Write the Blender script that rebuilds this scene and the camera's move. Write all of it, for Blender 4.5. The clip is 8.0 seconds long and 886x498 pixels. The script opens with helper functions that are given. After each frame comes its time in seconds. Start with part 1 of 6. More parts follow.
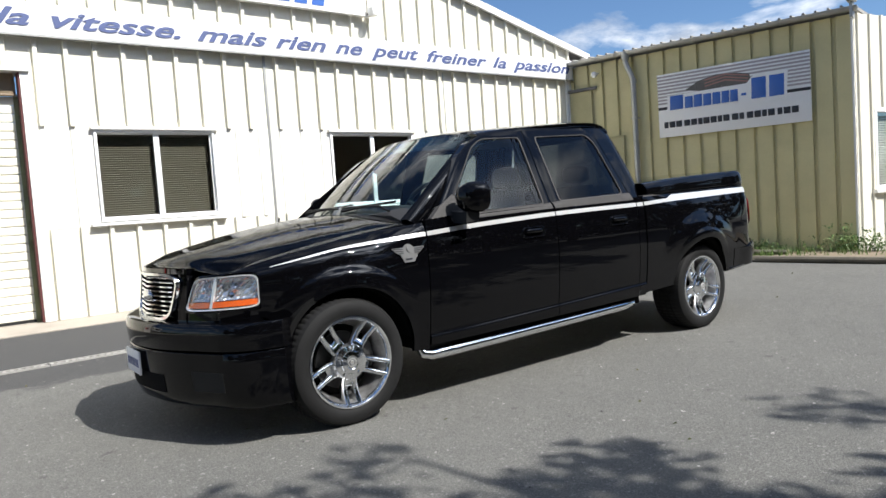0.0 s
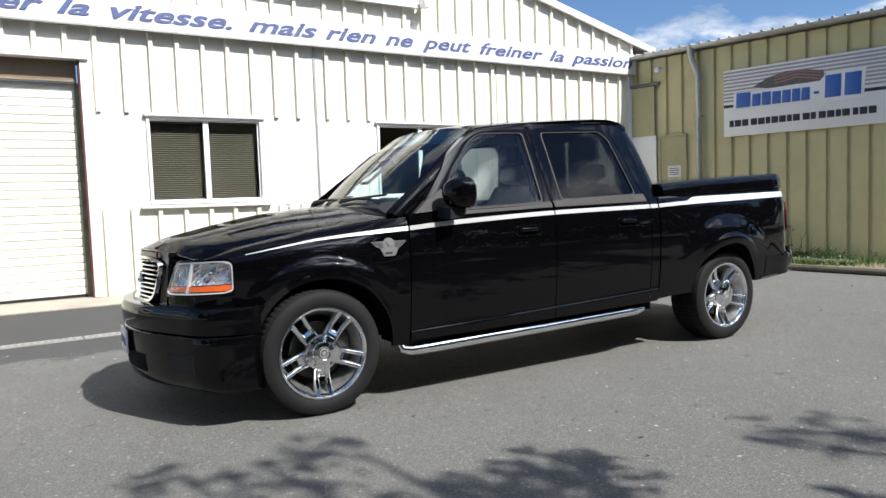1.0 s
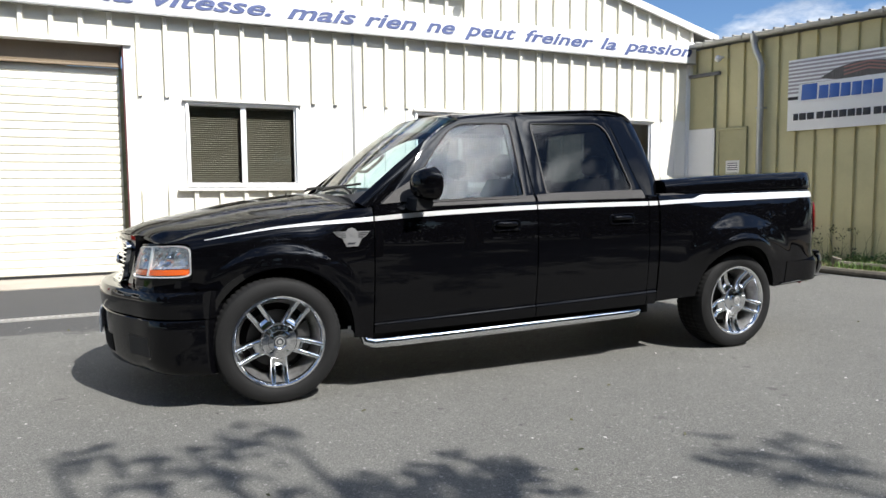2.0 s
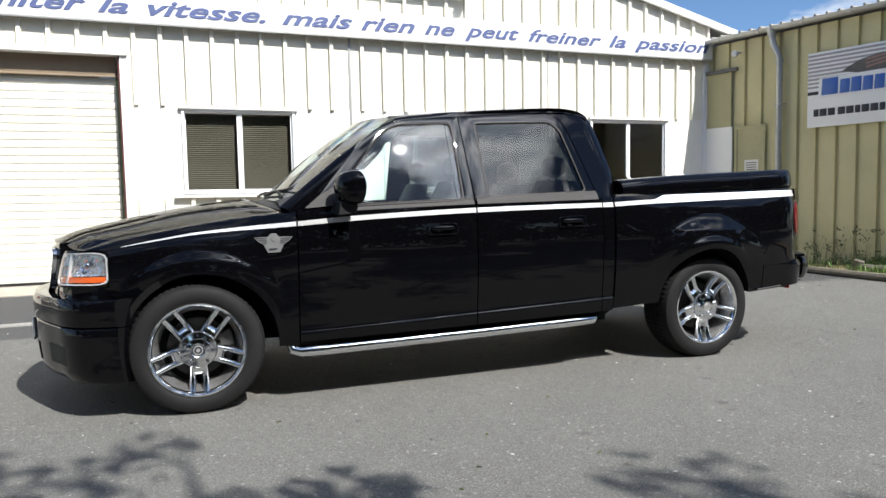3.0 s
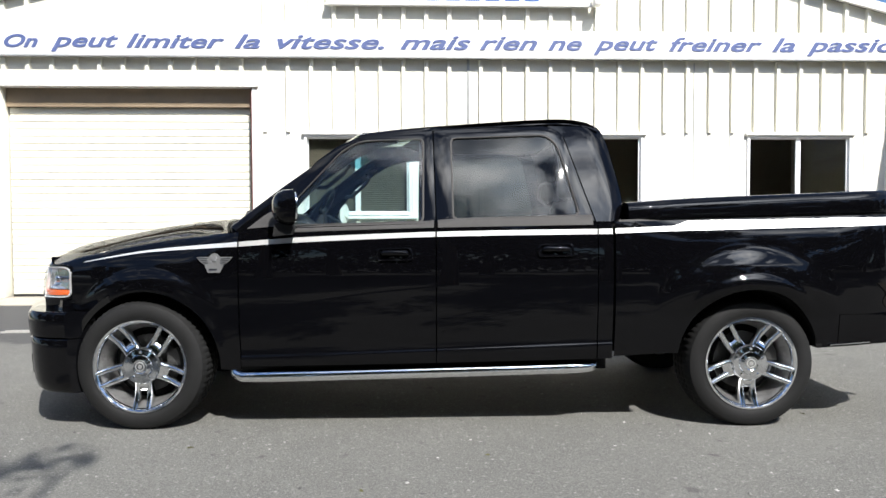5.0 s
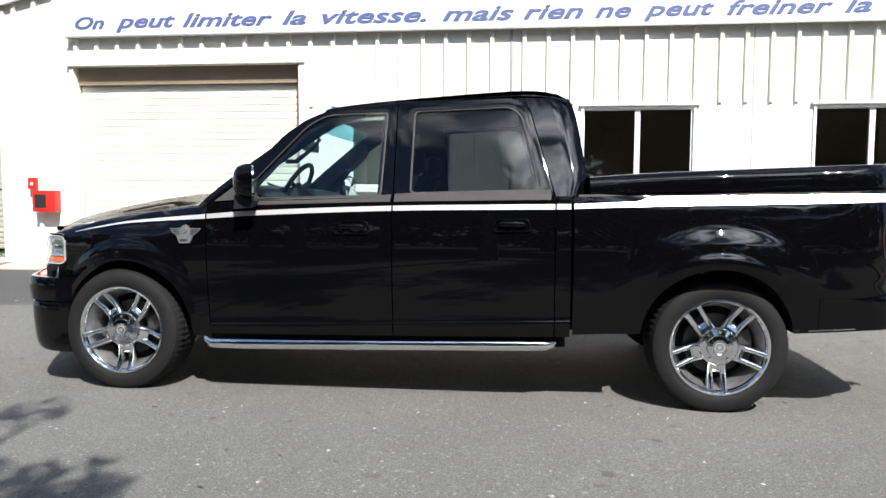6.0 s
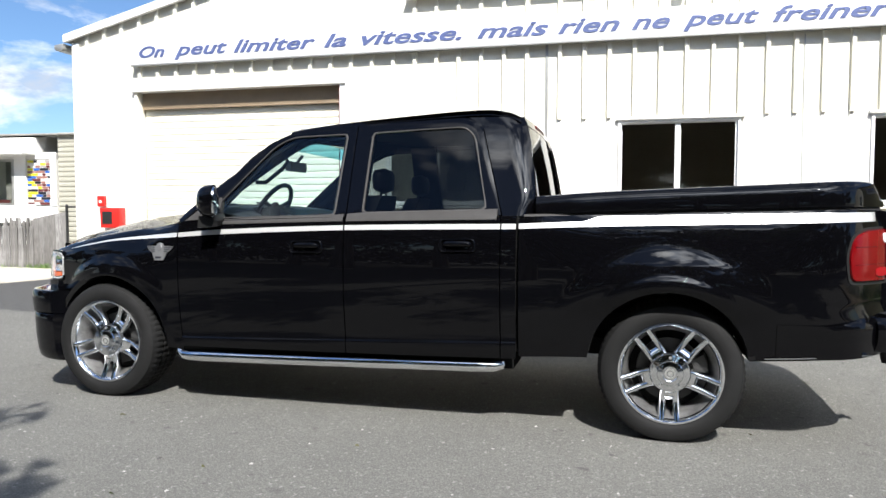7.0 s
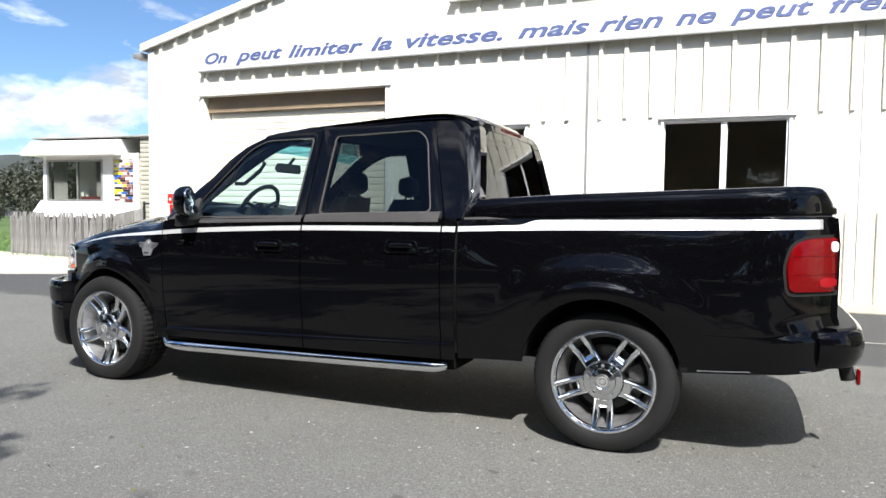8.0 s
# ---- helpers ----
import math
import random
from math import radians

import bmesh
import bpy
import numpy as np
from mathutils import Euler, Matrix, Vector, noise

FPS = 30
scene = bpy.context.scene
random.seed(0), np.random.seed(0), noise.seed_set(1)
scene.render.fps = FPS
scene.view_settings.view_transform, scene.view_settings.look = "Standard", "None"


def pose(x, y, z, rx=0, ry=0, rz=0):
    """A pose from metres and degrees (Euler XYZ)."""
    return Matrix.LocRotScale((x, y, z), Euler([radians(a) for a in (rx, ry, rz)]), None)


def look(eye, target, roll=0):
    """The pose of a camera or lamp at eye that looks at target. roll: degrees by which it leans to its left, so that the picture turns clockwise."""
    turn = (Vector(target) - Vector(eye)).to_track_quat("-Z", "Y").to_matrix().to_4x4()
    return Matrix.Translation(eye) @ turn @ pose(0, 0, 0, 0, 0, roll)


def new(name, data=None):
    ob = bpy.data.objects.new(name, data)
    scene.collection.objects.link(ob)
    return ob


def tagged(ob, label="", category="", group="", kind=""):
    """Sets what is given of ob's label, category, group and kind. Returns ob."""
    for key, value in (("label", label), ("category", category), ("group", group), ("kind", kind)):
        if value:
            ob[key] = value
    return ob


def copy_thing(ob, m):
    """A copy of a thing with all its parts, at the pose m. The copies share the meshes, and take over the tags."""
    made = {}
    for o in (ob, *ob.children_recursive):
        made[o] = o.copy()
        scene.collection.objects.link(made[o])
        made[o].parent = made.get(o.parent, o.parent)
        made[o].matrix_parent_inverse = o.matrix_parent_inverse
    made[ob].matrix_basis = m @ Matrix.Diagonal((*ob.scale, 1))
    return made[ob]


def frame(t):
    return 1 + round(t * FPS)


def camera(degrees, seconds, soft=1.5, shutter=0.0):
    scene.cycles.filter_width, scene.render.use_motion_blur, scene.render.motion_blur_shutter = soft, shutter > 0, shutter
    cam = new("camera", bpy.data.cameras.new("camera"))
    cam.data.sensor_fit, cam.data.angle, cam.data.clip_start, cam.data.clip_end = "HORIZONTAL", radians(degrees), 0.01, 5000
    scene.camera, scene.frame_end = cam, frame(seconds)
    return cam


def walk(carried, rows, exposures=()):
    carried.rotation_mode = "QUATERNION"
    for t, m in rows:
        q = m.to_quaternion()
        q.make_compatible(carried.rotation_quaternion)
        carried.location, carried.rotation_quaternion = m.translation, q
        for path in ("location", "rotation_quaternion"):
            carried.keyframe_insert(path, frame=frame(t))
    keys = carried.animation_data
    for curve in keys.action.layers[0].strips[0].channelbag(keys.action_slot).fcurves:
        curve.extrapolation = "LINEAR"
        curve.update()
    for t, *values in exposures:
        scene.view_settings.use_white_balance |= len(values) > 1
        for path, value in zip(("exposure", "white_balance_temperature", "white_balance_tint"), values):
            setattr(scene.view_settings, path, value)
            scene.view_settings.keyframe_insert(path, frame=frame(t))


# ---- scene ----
cam = camera(65.2, 8.0)
PATH = [
    (0, (-1.994, -3.527, 1.241), (-0.766, -1.954, 1.114), -4.0),
    (0.5, (-1.75, -3.674, 1.243), (-0.58, -2.056, 1.129), -2.1),
    (1, (-1.459, -3.824, 1.222), (-0.424, -2.118, 1.087), -2.0),
    (2.3, (-0.578, -4.097, 1.226), (0.217, -2.268, 1.066), -0.3),
    (2.5, (-0.433, -4.13, 1.217), (0.338, -2.289, 1.085), -0.7),
    (3, (-0.061, -4.17, 1.204), (0.643, -2.304, 1.057), -1.1),
    (3.5, (0.303, -4.139, 1.192), (0.901, -2.24, 0.997), -0.7),
    (4, (0.7, -4.063, 1.185), (1.116, -2.112, 1.047), -0.9),
    (4.5, (1.136, -4.047, 1.182), (1.371, -2.062, 1.113), -0.7),
    (4.7, (1.322, -4.058, 1.173), (1.487, -2.066, 1.106), -0.7),
    (5.8, (2.232, -4.05, 1.175), (2.096, -2.057, 1.071), 0.9),
    (6, (2.39, -4.03, 1.179), (2.188, -2.046, 1.034), 0.2),
    (6.5, (2.787, -3.978, 1.213), (2.449, -2.012, 1.071), -0.5),
    (7, (3.198, -3.914, 1.212), (2.734, -1.971, 1.107), 0.1),
    (7.5, (3.615, -3.802, 1.221), (3.008, -1.901, 1.083), 0.6),
    (8, (4.054, -3.72, 1.239), (3.317, -1.863, 1.128), 0.7),
]
walk(cam, [(t, look(eye, target, roll)) for t, eye, target, roll in PATH], [(0.0, 0.76), (1.0, 0.79), (2.5, 0.84), (4.0, 0.92), (6.0, 0.99), (8.0, 1.06)])

# ---------------------------------------------------------------- light
SUN = Vector((0.255, -0.59, 0.757)).normalized()
world = bpy.data.worlds.new("sky")
scene.world = world
world.use_nodes = True
wn, wl = world.node_tree.nodes, world.node_tree.links
wn.clear()


def wnode(kind, **kw):
    n = wn.new(kind)
    for k, v in kw.items():
        n.inputs[k].default_value = v
    return n


sky = wn.new("ShaderNodeTexSky")
sky.sky_type, sky.sun_disc = "NISHITA", False
sky.sun_elevation = math.asin(SUN.z)
sky.sun_rotation = math.atan2(SUN.x, SUN.y)
sky.air_density, sky.dust_density, sky.ozone_density = 1.0, 0.35, 3.0
tc = wn.new("ShaderNodeTexCoord")
squash = wn.new("ShaderNodeMapping")
squash.inputs["Scale"].default_value = (1.0, 1.0, 2.6)
squash.inputs["Location"].default_value = (1.16, 4.43, 1.62)
wl.new(tc.outputs["Generated"], squash.inputs["Vector"])
clouds = wnode("ShaderNodeTexNoise", Scale=4.0, Detail=7.0, Roughness=0.58, Distortion=0.25)
wl.new(squash.outputs[0], clouds.inputs["Vector"])
ramp = wn.new("ShaderNodeValToRGB")
ramp.color_ramp.elements[0].position, ramp.color_ramp.elements[0].color = 0.515, (0, 0, 0, 1)
ramp.color_ramp.elements[1].position, ramp.color_ramp.elements[1].color = 0.66, (1, 1, 1, 1)
mixsky = wn.new("ShaderNodeMixRGB")
puff = wnode("ShaderNodeTexNoise", Scale=9.0, Detail=6.0, Roughness=0.6)
wl.new(squash.outputs[0], puff.inputs["Vector"])
white = wn.new("ShaderNodeValToRGB")
white.color_ramp.elements[0].position, white.color_ramp.elements[0].color = 0.40, (5.5, 6.2, 7.4, 1)
white.color_ramp.elements[1].position, white.color_ramp.elements[1].color = 0.66, (15.5, 15.7, 16.0, 1)
wl.new(puff.outputs["Fac"], white.inputs["Fac"])
# clouds shine brighter the nearer they stand to the sun
near = wn.new("ShaderNodeVectorMath")
near.operation, near.inputs[1].default_value = "DOT_PRODUCT", SUN
wl.new(tc.outputs["Generated"], near.inputs[0])
clip = wn.new("ShaderNodeMath")
clip.operation, clip.inputs[1].default_value = "MAXIMUM", 0.0
wl.new(near.outputs["Value"], clip.inputs[0])
steep = wn.new("ShaderNodeMath")
steep.operation, steep.inputs[1].default_value = "POWER", 16.0
wl.new(clip.outputs[0], steep.inputs[0])
gain = wn.new("ShaderNodeMath")
gain.operation, gain.inputs[1].default_value, gain.inputs[2].default_value = "MULTIPLY_ADD", 8.0, 1.0
wl.new(steep.outputs[0], gain.inputs[0])
veil = wn.new("ShaderNodeMath")
veil.operation, veil.inputs[1].default_value = "MULTIPLY_ADD", 0.07
wl.new(steep.outputs[0], veil.inputs[0])
wl.new(clouds.outputs["Fac"], veil.inputs[2])
wl.new(veil.outputs[0], ramp.inputs["Fac"])
lit = wn.new("ShaderNodeVectorMath")
lit.operation = "SCALE"
wl.new(white.outputs["Color"], lit.inputs[0])
wl.new(gain.outputs[0], lit.inputs["Scale"])
wl.new(lit.outputs["Vector"], mixsky.inputs["Color2"])
wl.new(ramp.outputs["Color"], mixsky.inputs["Fac"])
deep = wn.new("ShaderNodeMixRGB")
deep.blend_type = "MULTIPLY"
deep.inputs["Fac"].default_value, deep.inputs["Color2"].default_value = 1.0, (0.92, 1.10, 1.30, 1)
wl.new(sky.outputs["Color"], deep.inputs["Color1"])
wl.new(deep.outputs["Color"], mixsky.inputs["Color1"])
bg = wnode("ShaderNodeBackground", Strength=0.060)
wl.new(mixsky.outputs["Color"], bg.inputs["Color"])
wout = wn.new("ShaderNodeOutputWorld")
wl.new(bg.outputs[0], wout.inputs[0])

sun = new("sun", bpy.data.lights.new("sun", "SUN"))
sun.data.energy, sun.data.angle, sun.data.color = 5.0, radians(0.53), (0.98, 0.955, 0.91)
sun.matrix_world = look(SUN * 50, (0, 0, 0))

# ---------------------------------------------------------------- materials


class Mat:
    """A small builder for node materials."""

    def __init__(self, name, colour=(0.5, 0.5, 0.5), rough=0.5, metal=0.0, **kw):
        self.m = bpy.data.materials.new(name)
        self.m.use_nodes = True
        self.n, self.l = self.m.node_tree.nodes, self.m.node_tree.links
        self.p = self.n["Principled BSDF"]
        self.set("Base Color", (*colour, 1))
        self.set("Roughness", rough)
        self.set("Metallic", metal)
        for k, v in kw.items():
            self.set(k.replace("_", " "), v)
        self.co = self.n.new("ShaderNodeTexCoord")

    def set(self, key, value):
        self.p.inputs[key].default_value = value
        return self

    def noise(self, scale, detail=4.0, rough=0.6, stretch=None):
        t = self.n.new("ShaderNodeTexNoise")
        t.inputs["Scale"].default_value = scale
        t.inputs["Detail"].default_value = detail
        t.inputs["Roughness"].default_value = rough
        if stretch:
            mp = self.n.new("ShaderNodeMapping")
            mp.inputs["Scale"].default_value = stretch
            self.l.new(self.co.outputs["Object"], mp.inputs["Vector"])
            self.l.new(mp.outputs[0], t.inputs["Vector"])
        else:
            self.l.new(self.co.outputs["Object"], t.inputs["Vector"])
        return t.outputs["Fac"]

    def ramp(self, fac, lo, hi, a=(0, 0, 0), b=(1, 1, 1)):
        r = self.n.new("ShaderNodeValToRGB")
        e = r.color_ramp.elements
        e[0].position, e[0].color = lo, (*a, 1)
        e[1].position, e[1].color = hi, (*b, 1)
        self.l.new(fac, r.inputs["Fac"])
        return r.outputs["Color"]

    def mix(self, fac, a, b, mode="MIX"):
        x = self.n.new("ShaderNodeMixRGB")
        x.blend_type = mode
        for sock, v in ((x.inputs["Fac"], fac), (x.inputs["Color1"], a), (x.inputs["Color2"], b)):
            if isinstance(v, tuple):
                sock.default_value = (*v, 1)
            elif isinstance(v, float):
                sock.default_value = v
            else:
                self.l.new(v, sock)
        return x.outputs["Color"]

    def math(self, op, a, b=0.0):
        x = self.n.new("ShaderNodeMath")
        x.operation = op
        for sock, v in zip(x.inputs, (a, b)):
            if isinstance(v, (float, int)):
                sock.default_value = v
            else:
                self.l.new(v, sock)
        return x.outputs[0]

    def colour(self, out):
        self.l.new(out, self.p.inputs["Base Color"])
        return self

    def rough(self, out):
        self.l.new(out, self.p.inputs["Roughness"])
        return self

    def bump(self, out, strength=0.3, distance=0.01):
        b = self.n.new("ShaderNodeBump")
        b.inputs["Strength"].default_value = strength
        b.inputs["Distance"].default_value = distance
        self.l.new(out, b.inputs["Height"])
        self.l.new(b.outputs[0], self.p.inputs["Normal"])
        return self

    def dirty(self, colour, dark, scale=3.0, fine=60.0, amount=0.5, bump=0.05):
        """Colour with soft stains at one scale and grain at another."""
        stain = self.ramp(self.noise(scale, 6.0, 0.65), 0.45, 0.75)
        grain = self.ramp(self.noise(fine, 3.0), 0.3, 0.7)
        base = self.mix(self.math("MULTIPLY", stain, amount), colour, dark)
        self.colour(self.mix(self.math("MULTIPLY", grain, 0.12), base, dark))
        if bump:
            self.bump(self.noise(fine * 1.7, 3.0), bump, 0.004)
        return self


def glassy(name, tint, gloss=1.0):
    """Window glass: a tinted clear sheet with a mirror-like gloss that grows towards grazing angles."""
    m = bpy.data.materials.new(name)
    m.use_nodes = True
    n, l = m.node_tree.nodes, m.node_tree.links
    n.clear()
    lw = n.new("ShaderNodeLayerWeight")
    lw.inputs["Blend"].default_value = 0.5
    p = n.new("ShaderNodeMath")
    p.operation, p.inputs[1].default_value = "POWER", 4.0
    l.new(lw.outputs["Facing"], p.inputs[0])
    a = n.new("ShaderNodeMath")
    a.operation, a.inputs[1].default_value, a.inputs[2].default_value = "MULTIPLY_ADD", 0.8, 0.055 * gloss
    l.new(p.outputs[0], a.inputs[0])
    clear, shine, mx, out = n.new("ShaderNodeBsdfTransparent"), n.new("ShaderNodeBsdfGlossy"), n.new("ShaderNodeMixShader"), n.new("ShaderNodeOutputMaterial")
    clear.inputs["Color"].default_value = (*tint, 1)
    shine.inputs["Roughness"].default_value = 0.015
    l.new(a.outputs[0], mx.inputs[0])
    l.new(clear.outputs[0], mx.inputs[1])
    l.new(shine.outputs[0], mx.inputs[2])
    l.new(mx.outputs[0], out.inputs[0])
    return m


def asphalt():
    k = Mat("asphalt", rough=0.9)
    patch = k.ramp(k.noise(0.45, 6.0, 0.6), 0.38, 0.68)
    stone = k.ramp(k.noise(170.0, 2.0), 0.45, 0.72)
    grit = k.ramp(k.noise(48.0, 4.0, 0.8), 0.42, 0.62)
    blot = k.ramp(k.noise(14.0, 5.0, 0.7), 0.42, 0.66)
    worn = k.ramp(k.noise(3.2, 6.0, 0.7), 0.40, 0.64)
    base = k.mix(patch, (0.078, 0.078, 0.073), (0.122, 0.120, 0.111))
    base = k.mix(k.math("MULTIPLY", worn, 0.55), base, (0.150, 0.148, 0.136))
    base = k.mix(k.math("MULTIPLY", blot, 0.50), base, (0.070, 0.069, 0.064))
    base = k.mix(k.math("MULTIPLY", grit, 0.72), base, (0.050, 0.049, 0.047))
    base = k.mix(k.math("MULTIPLY", stone, 0.7), base, (0.31, 0.304, 0.280))
    base = k.mix(k.math("MULTIPLY", k.ramp(k.noise(85.0, 3.0, 0.75), 0.50, 0.66), 0.6), base, (0.036, 0.036, 0.035))
    base = k.mix(k.math("MULTIPLY", k.ramp(k.noise(110.0, 2.0, 0.5), 0.60, 0.70), 0.5), base, (0.36, 0.35, 0.33))
    speck = k.ramp(k.noise(34.0, 2.0), 0.62, 0.70)
    base = k.mix(k.math("MULTIPLY", speck, 0.7), base, (0.30, 0.29, 0.28))
    spots = k.ramp(k.noise(3.1, 3.0, 0.5), 0.70, 0.76)
    base = k.mix(k.math("MULTIPLY", spots, 0.6), base, (0.045, 0.044, 0.043))
    drip = k.ramp(k.noise(7.0, 2.0, 0.5), 0.705, 0.735)
    base = k.mix(k.math("MULTIPLY", drip, 0.55), base, (0.035, 0.034, 0.033))
    # the newer, darker strip of asphalt before the building
    sep = k.n.new("ShaderNodeSeparateXYZ")
    k.l.new(k.co.outputs["Object"], sep.inputs[0])
    wob = k.math("MULTIPLY", k.noise(1.3, 5.0, 0.7), 1.1)
    line = k.math("ADD", k.math("ADD", sep.outputs["Y"], wob), k.math("MULTIPLY", sep.outputs["X"], 0.03))
    strip = k.ramp(k.math("MULTIPLY", line, 0.1), 0.345, 0.355)
    base = k.mix(k.math("MULTIPLY", strip, 0.85), base, (0.040, 0.040, 0.042))
    k.colour(k.mix(1.0, base, (0.91, 0.91, 0.90), "MULTIPLY"))
    k.bump(k.math("ADD", k.noise(170.0, 2.0), k.math("MULTIPLY", k.noise(40.0, 4.0), 0.6)), 0.75, 0.007)
    return k.m


M = {}
M["asphalt"] = asphalt()
M["concrete"] = Mat("concrete", rough=0.9).dirty((0.35, 0.31, 0.26), (0.20, 0.175, 0.15), 1.5, 70.0, 0.7, 0.2).m
M["pale_concrete"] = Mat("pale_concrete", rough=0.9).dirty((0.40, 0.37, 0.32), (0.27, 0.25, 0.21), 0.8, 60.0, 0.6, 0.15).m
M["cream_sheet"] = Mat("cream_sheet", rough=0.45).dirty((0.78, 0.75, 0.64), (0.58, 0.54, 0.43), 1.2, 40.0, 0.35, 0.02).m
M["white_sheet"] = Mat("white_sheet", rough=0.45).dirty((0.80, 0.78, 0.72), (0.62, 0.59, 0.50), 1.0, 40.0, 0.3, 0.02).m
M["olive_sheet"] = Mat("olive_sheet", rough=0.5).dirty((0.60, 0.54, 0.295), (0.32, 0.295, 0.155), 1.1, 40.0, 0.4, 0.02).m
# annex olive darkened: shade of the door recess and the corner put into the colour
M["shaded_olive"] = Mat("shaded_olive", rough=0.5).dirty((0.42, 0.385, 0.21), (0.27, 0.245, 0.13), 2.0, 40.0, 0.5, 0.02).m
M["white_paint"] = Mat("white_paint", (0.8, 0.79, 0.76), 0.35).dirty((0.8, 0.79, 0.76), (0.6, 0.58, 0.52), 2.0, 50.0, 0.25, 0.0).m
M["pvc"] = Mat("pvc", (0.82, 0.82, 0.81), 0.3).m
M["board"] = Mat("board", rough=0.4).dirty((0.82, 0.82, 0.82), (0.68, 0.67, 0.64), 1.0, 50.0, 0.25, 0.0).m
M["letter_blue"] = Mat("letter_blue", (0.075, 0.10, 0.225), 0.5).m
M["logo_blue"] = Mat("logo_blue", (0.035, 0.12, 0.42), 0.4).m
M["letter_dark"] = Mat("letter_dark", (0.02, 0.022, 0.03), 0.5).m
M["flag_red"] = Mat("flag_red", (0.32, 0.17, 0.14), 0.5).m
M["grey_stripe"] = Mat("grey_stripe", (0.36, 0.33, 0.34), 0.5).m
M["red_paint"] = Mat("red_paint", (0.55, 0.02, 0.015), 0.35).m
M["dark_red"] = Mat("dark_red", (0.12, 0.03, 0.03), 0.6).m
M["green_dirt"] = Mat("green_dirt", rough=0.8).dirty((0.25, 0.27, 0.14), (0.08, 0.09, 0.04), 5.0, 50.0, 0.8, 0.1).m
M["zinc"] = Mat("zinc", (0.42, 0.42, 0.40), 0.45, 0.7).dirty((0.45, 0.45, 0.43), (0.25, 0.25, 0.24), 4.0, 60.0, 0.5, 0.03).m
M["roof_sheet"] = Mat("roof_sheet", rough=0.85).dirty((0.30, 0.29, 0.27), (0.15, 0.15, 0.13), 2.0, 40.0, 0.6, 0.1).m
M["room"] = Mat("room", (0.34, 0.31, 0.27), 0.9).m
M["steel_dark"] = Mat("steel_dark", (0.04, 0.04, 0.04), 0.5, 0.6).m
M["blind"] = Mat("blind", (0.30, 0.27, 0.22), 0.5).m
M["room_glass"] = glassy("room_glass", (0.74, 0.76, 0.74), 0.7)
# brown-beige of the roller box, with shade under the lintel put into the colour
M["shaded_box_beige"] = Mat("shaded_box_beige", rough=0.6).dirty((0.25, 0.19, 0.125), (0.15, 0.11, 0.075), 2.0, 40.0, 0.5, 0.02).m
M["band_glass"] = glassy("band_glass", (0.25, 0.62, 0.72))
M["paper"] = Mat("paper", (0.75, 0.74, 0.70), 0.8).m
M["yellow"] = Mat("yellow", (0.75, 0.70, 0.03), 0.6).m
k = Mat("wood_grey", rough=0.9)
each = k.n.new("ShaderNodeObjectInfo").outputs["Random"]
streak = k.ramp(k.noise(5.0, 5.0, 0.7, (8.0, 8.0, 1.0)), 0.35, 0.70)
k.colour(k.mix(streak, k.mix(each, (0.30, 0.29, 0.28), (0.15, 0.14, 0.13)), (0.085, 0.08, 0.075)))
k.bump(k.noise(60.0, 3.0, 0.6, (4.0, 4.0, 1.0)), 0.3, 0.004)
M["wood_grey"] = k.m
M["siding"] = Mat("siding", rough=0.6).dirty((0.40, 0.385, 0.32), (0.25, 0.24, 0.20), 2.0, 40.0, 0.4, 0.03).m
M["curtain"] = Mat("curtain", (0.65, 0.64, 0.61), 0.9).m
M["bark"] = Mat("bark", rough=0.95).dirty((0.13, 0.10, 0.075), (0.05, 0.04, 0.03), 6.0, 40.0, 0.8, 0.5).m


def leafy(name, a, b):
    k = Mat(name, rough=0.55)
    g = k.n.new("ShaderNodeNewGeometry")
    k.colour(k.mix(g.outputs["Random Per Island"], a, b))
    return k.m


M["leaf"] = leafy("leaf", (0.035, 0.075, 0.015), (0.10, 0.14, 0.035))
M["far_leaf"] = leafy("far_leaf", (0.016, 0.020, 0.010), (0.040, 0.042, 0.022))
M["grass"] = leafy("grass", (0.05, 0.11, 0.018), (0.14, 0.22, 0.05))
M["weed"] = leafy("weed", (0.04, 0.055, 0.02), (0.12, 0.11, 0.05))
M["litter"] = leafy("litter", (0.16, 0.12, 0.07), (0.34, 0.27, 0.16))
M["weed_green"] = leafy("weed_green", (0.05, 0.11, 0.02), (0.13, 0.20, 0.05))
M["old_timber"] = Mat("old_timber", rough=0.95).dirty((0.13, 0.115, 0.09), (0.05, 0.045, 0.035), 5.0, 50.0, 0.8, 0.3).m
M["pebble"] = leafy("pebble", (0.035, 0.034, 0.032), (0.36, 0.35, 0.33))
M["soil"] = Mat("soil", rough=0.95).dirty((0.20, 0.16, 0.11), (0.10, 0.08, 0.055), 4.0, 50.0, 0.7, 0.4).m
M["lawn"] = Mat("lawn", rough=0.9).dirty((0.075, 0.125, 0.03), (0.04, 0.07, 0.018), 1.0, 30.0, 0.7, 0.4).m
M["hill"] = Mat("hill", rough=1.0).dirty((0.040, 0.045, 0.042), (0.020, 0.025, 0.022), 0.03, 0.6, 0.8, 0.0).m

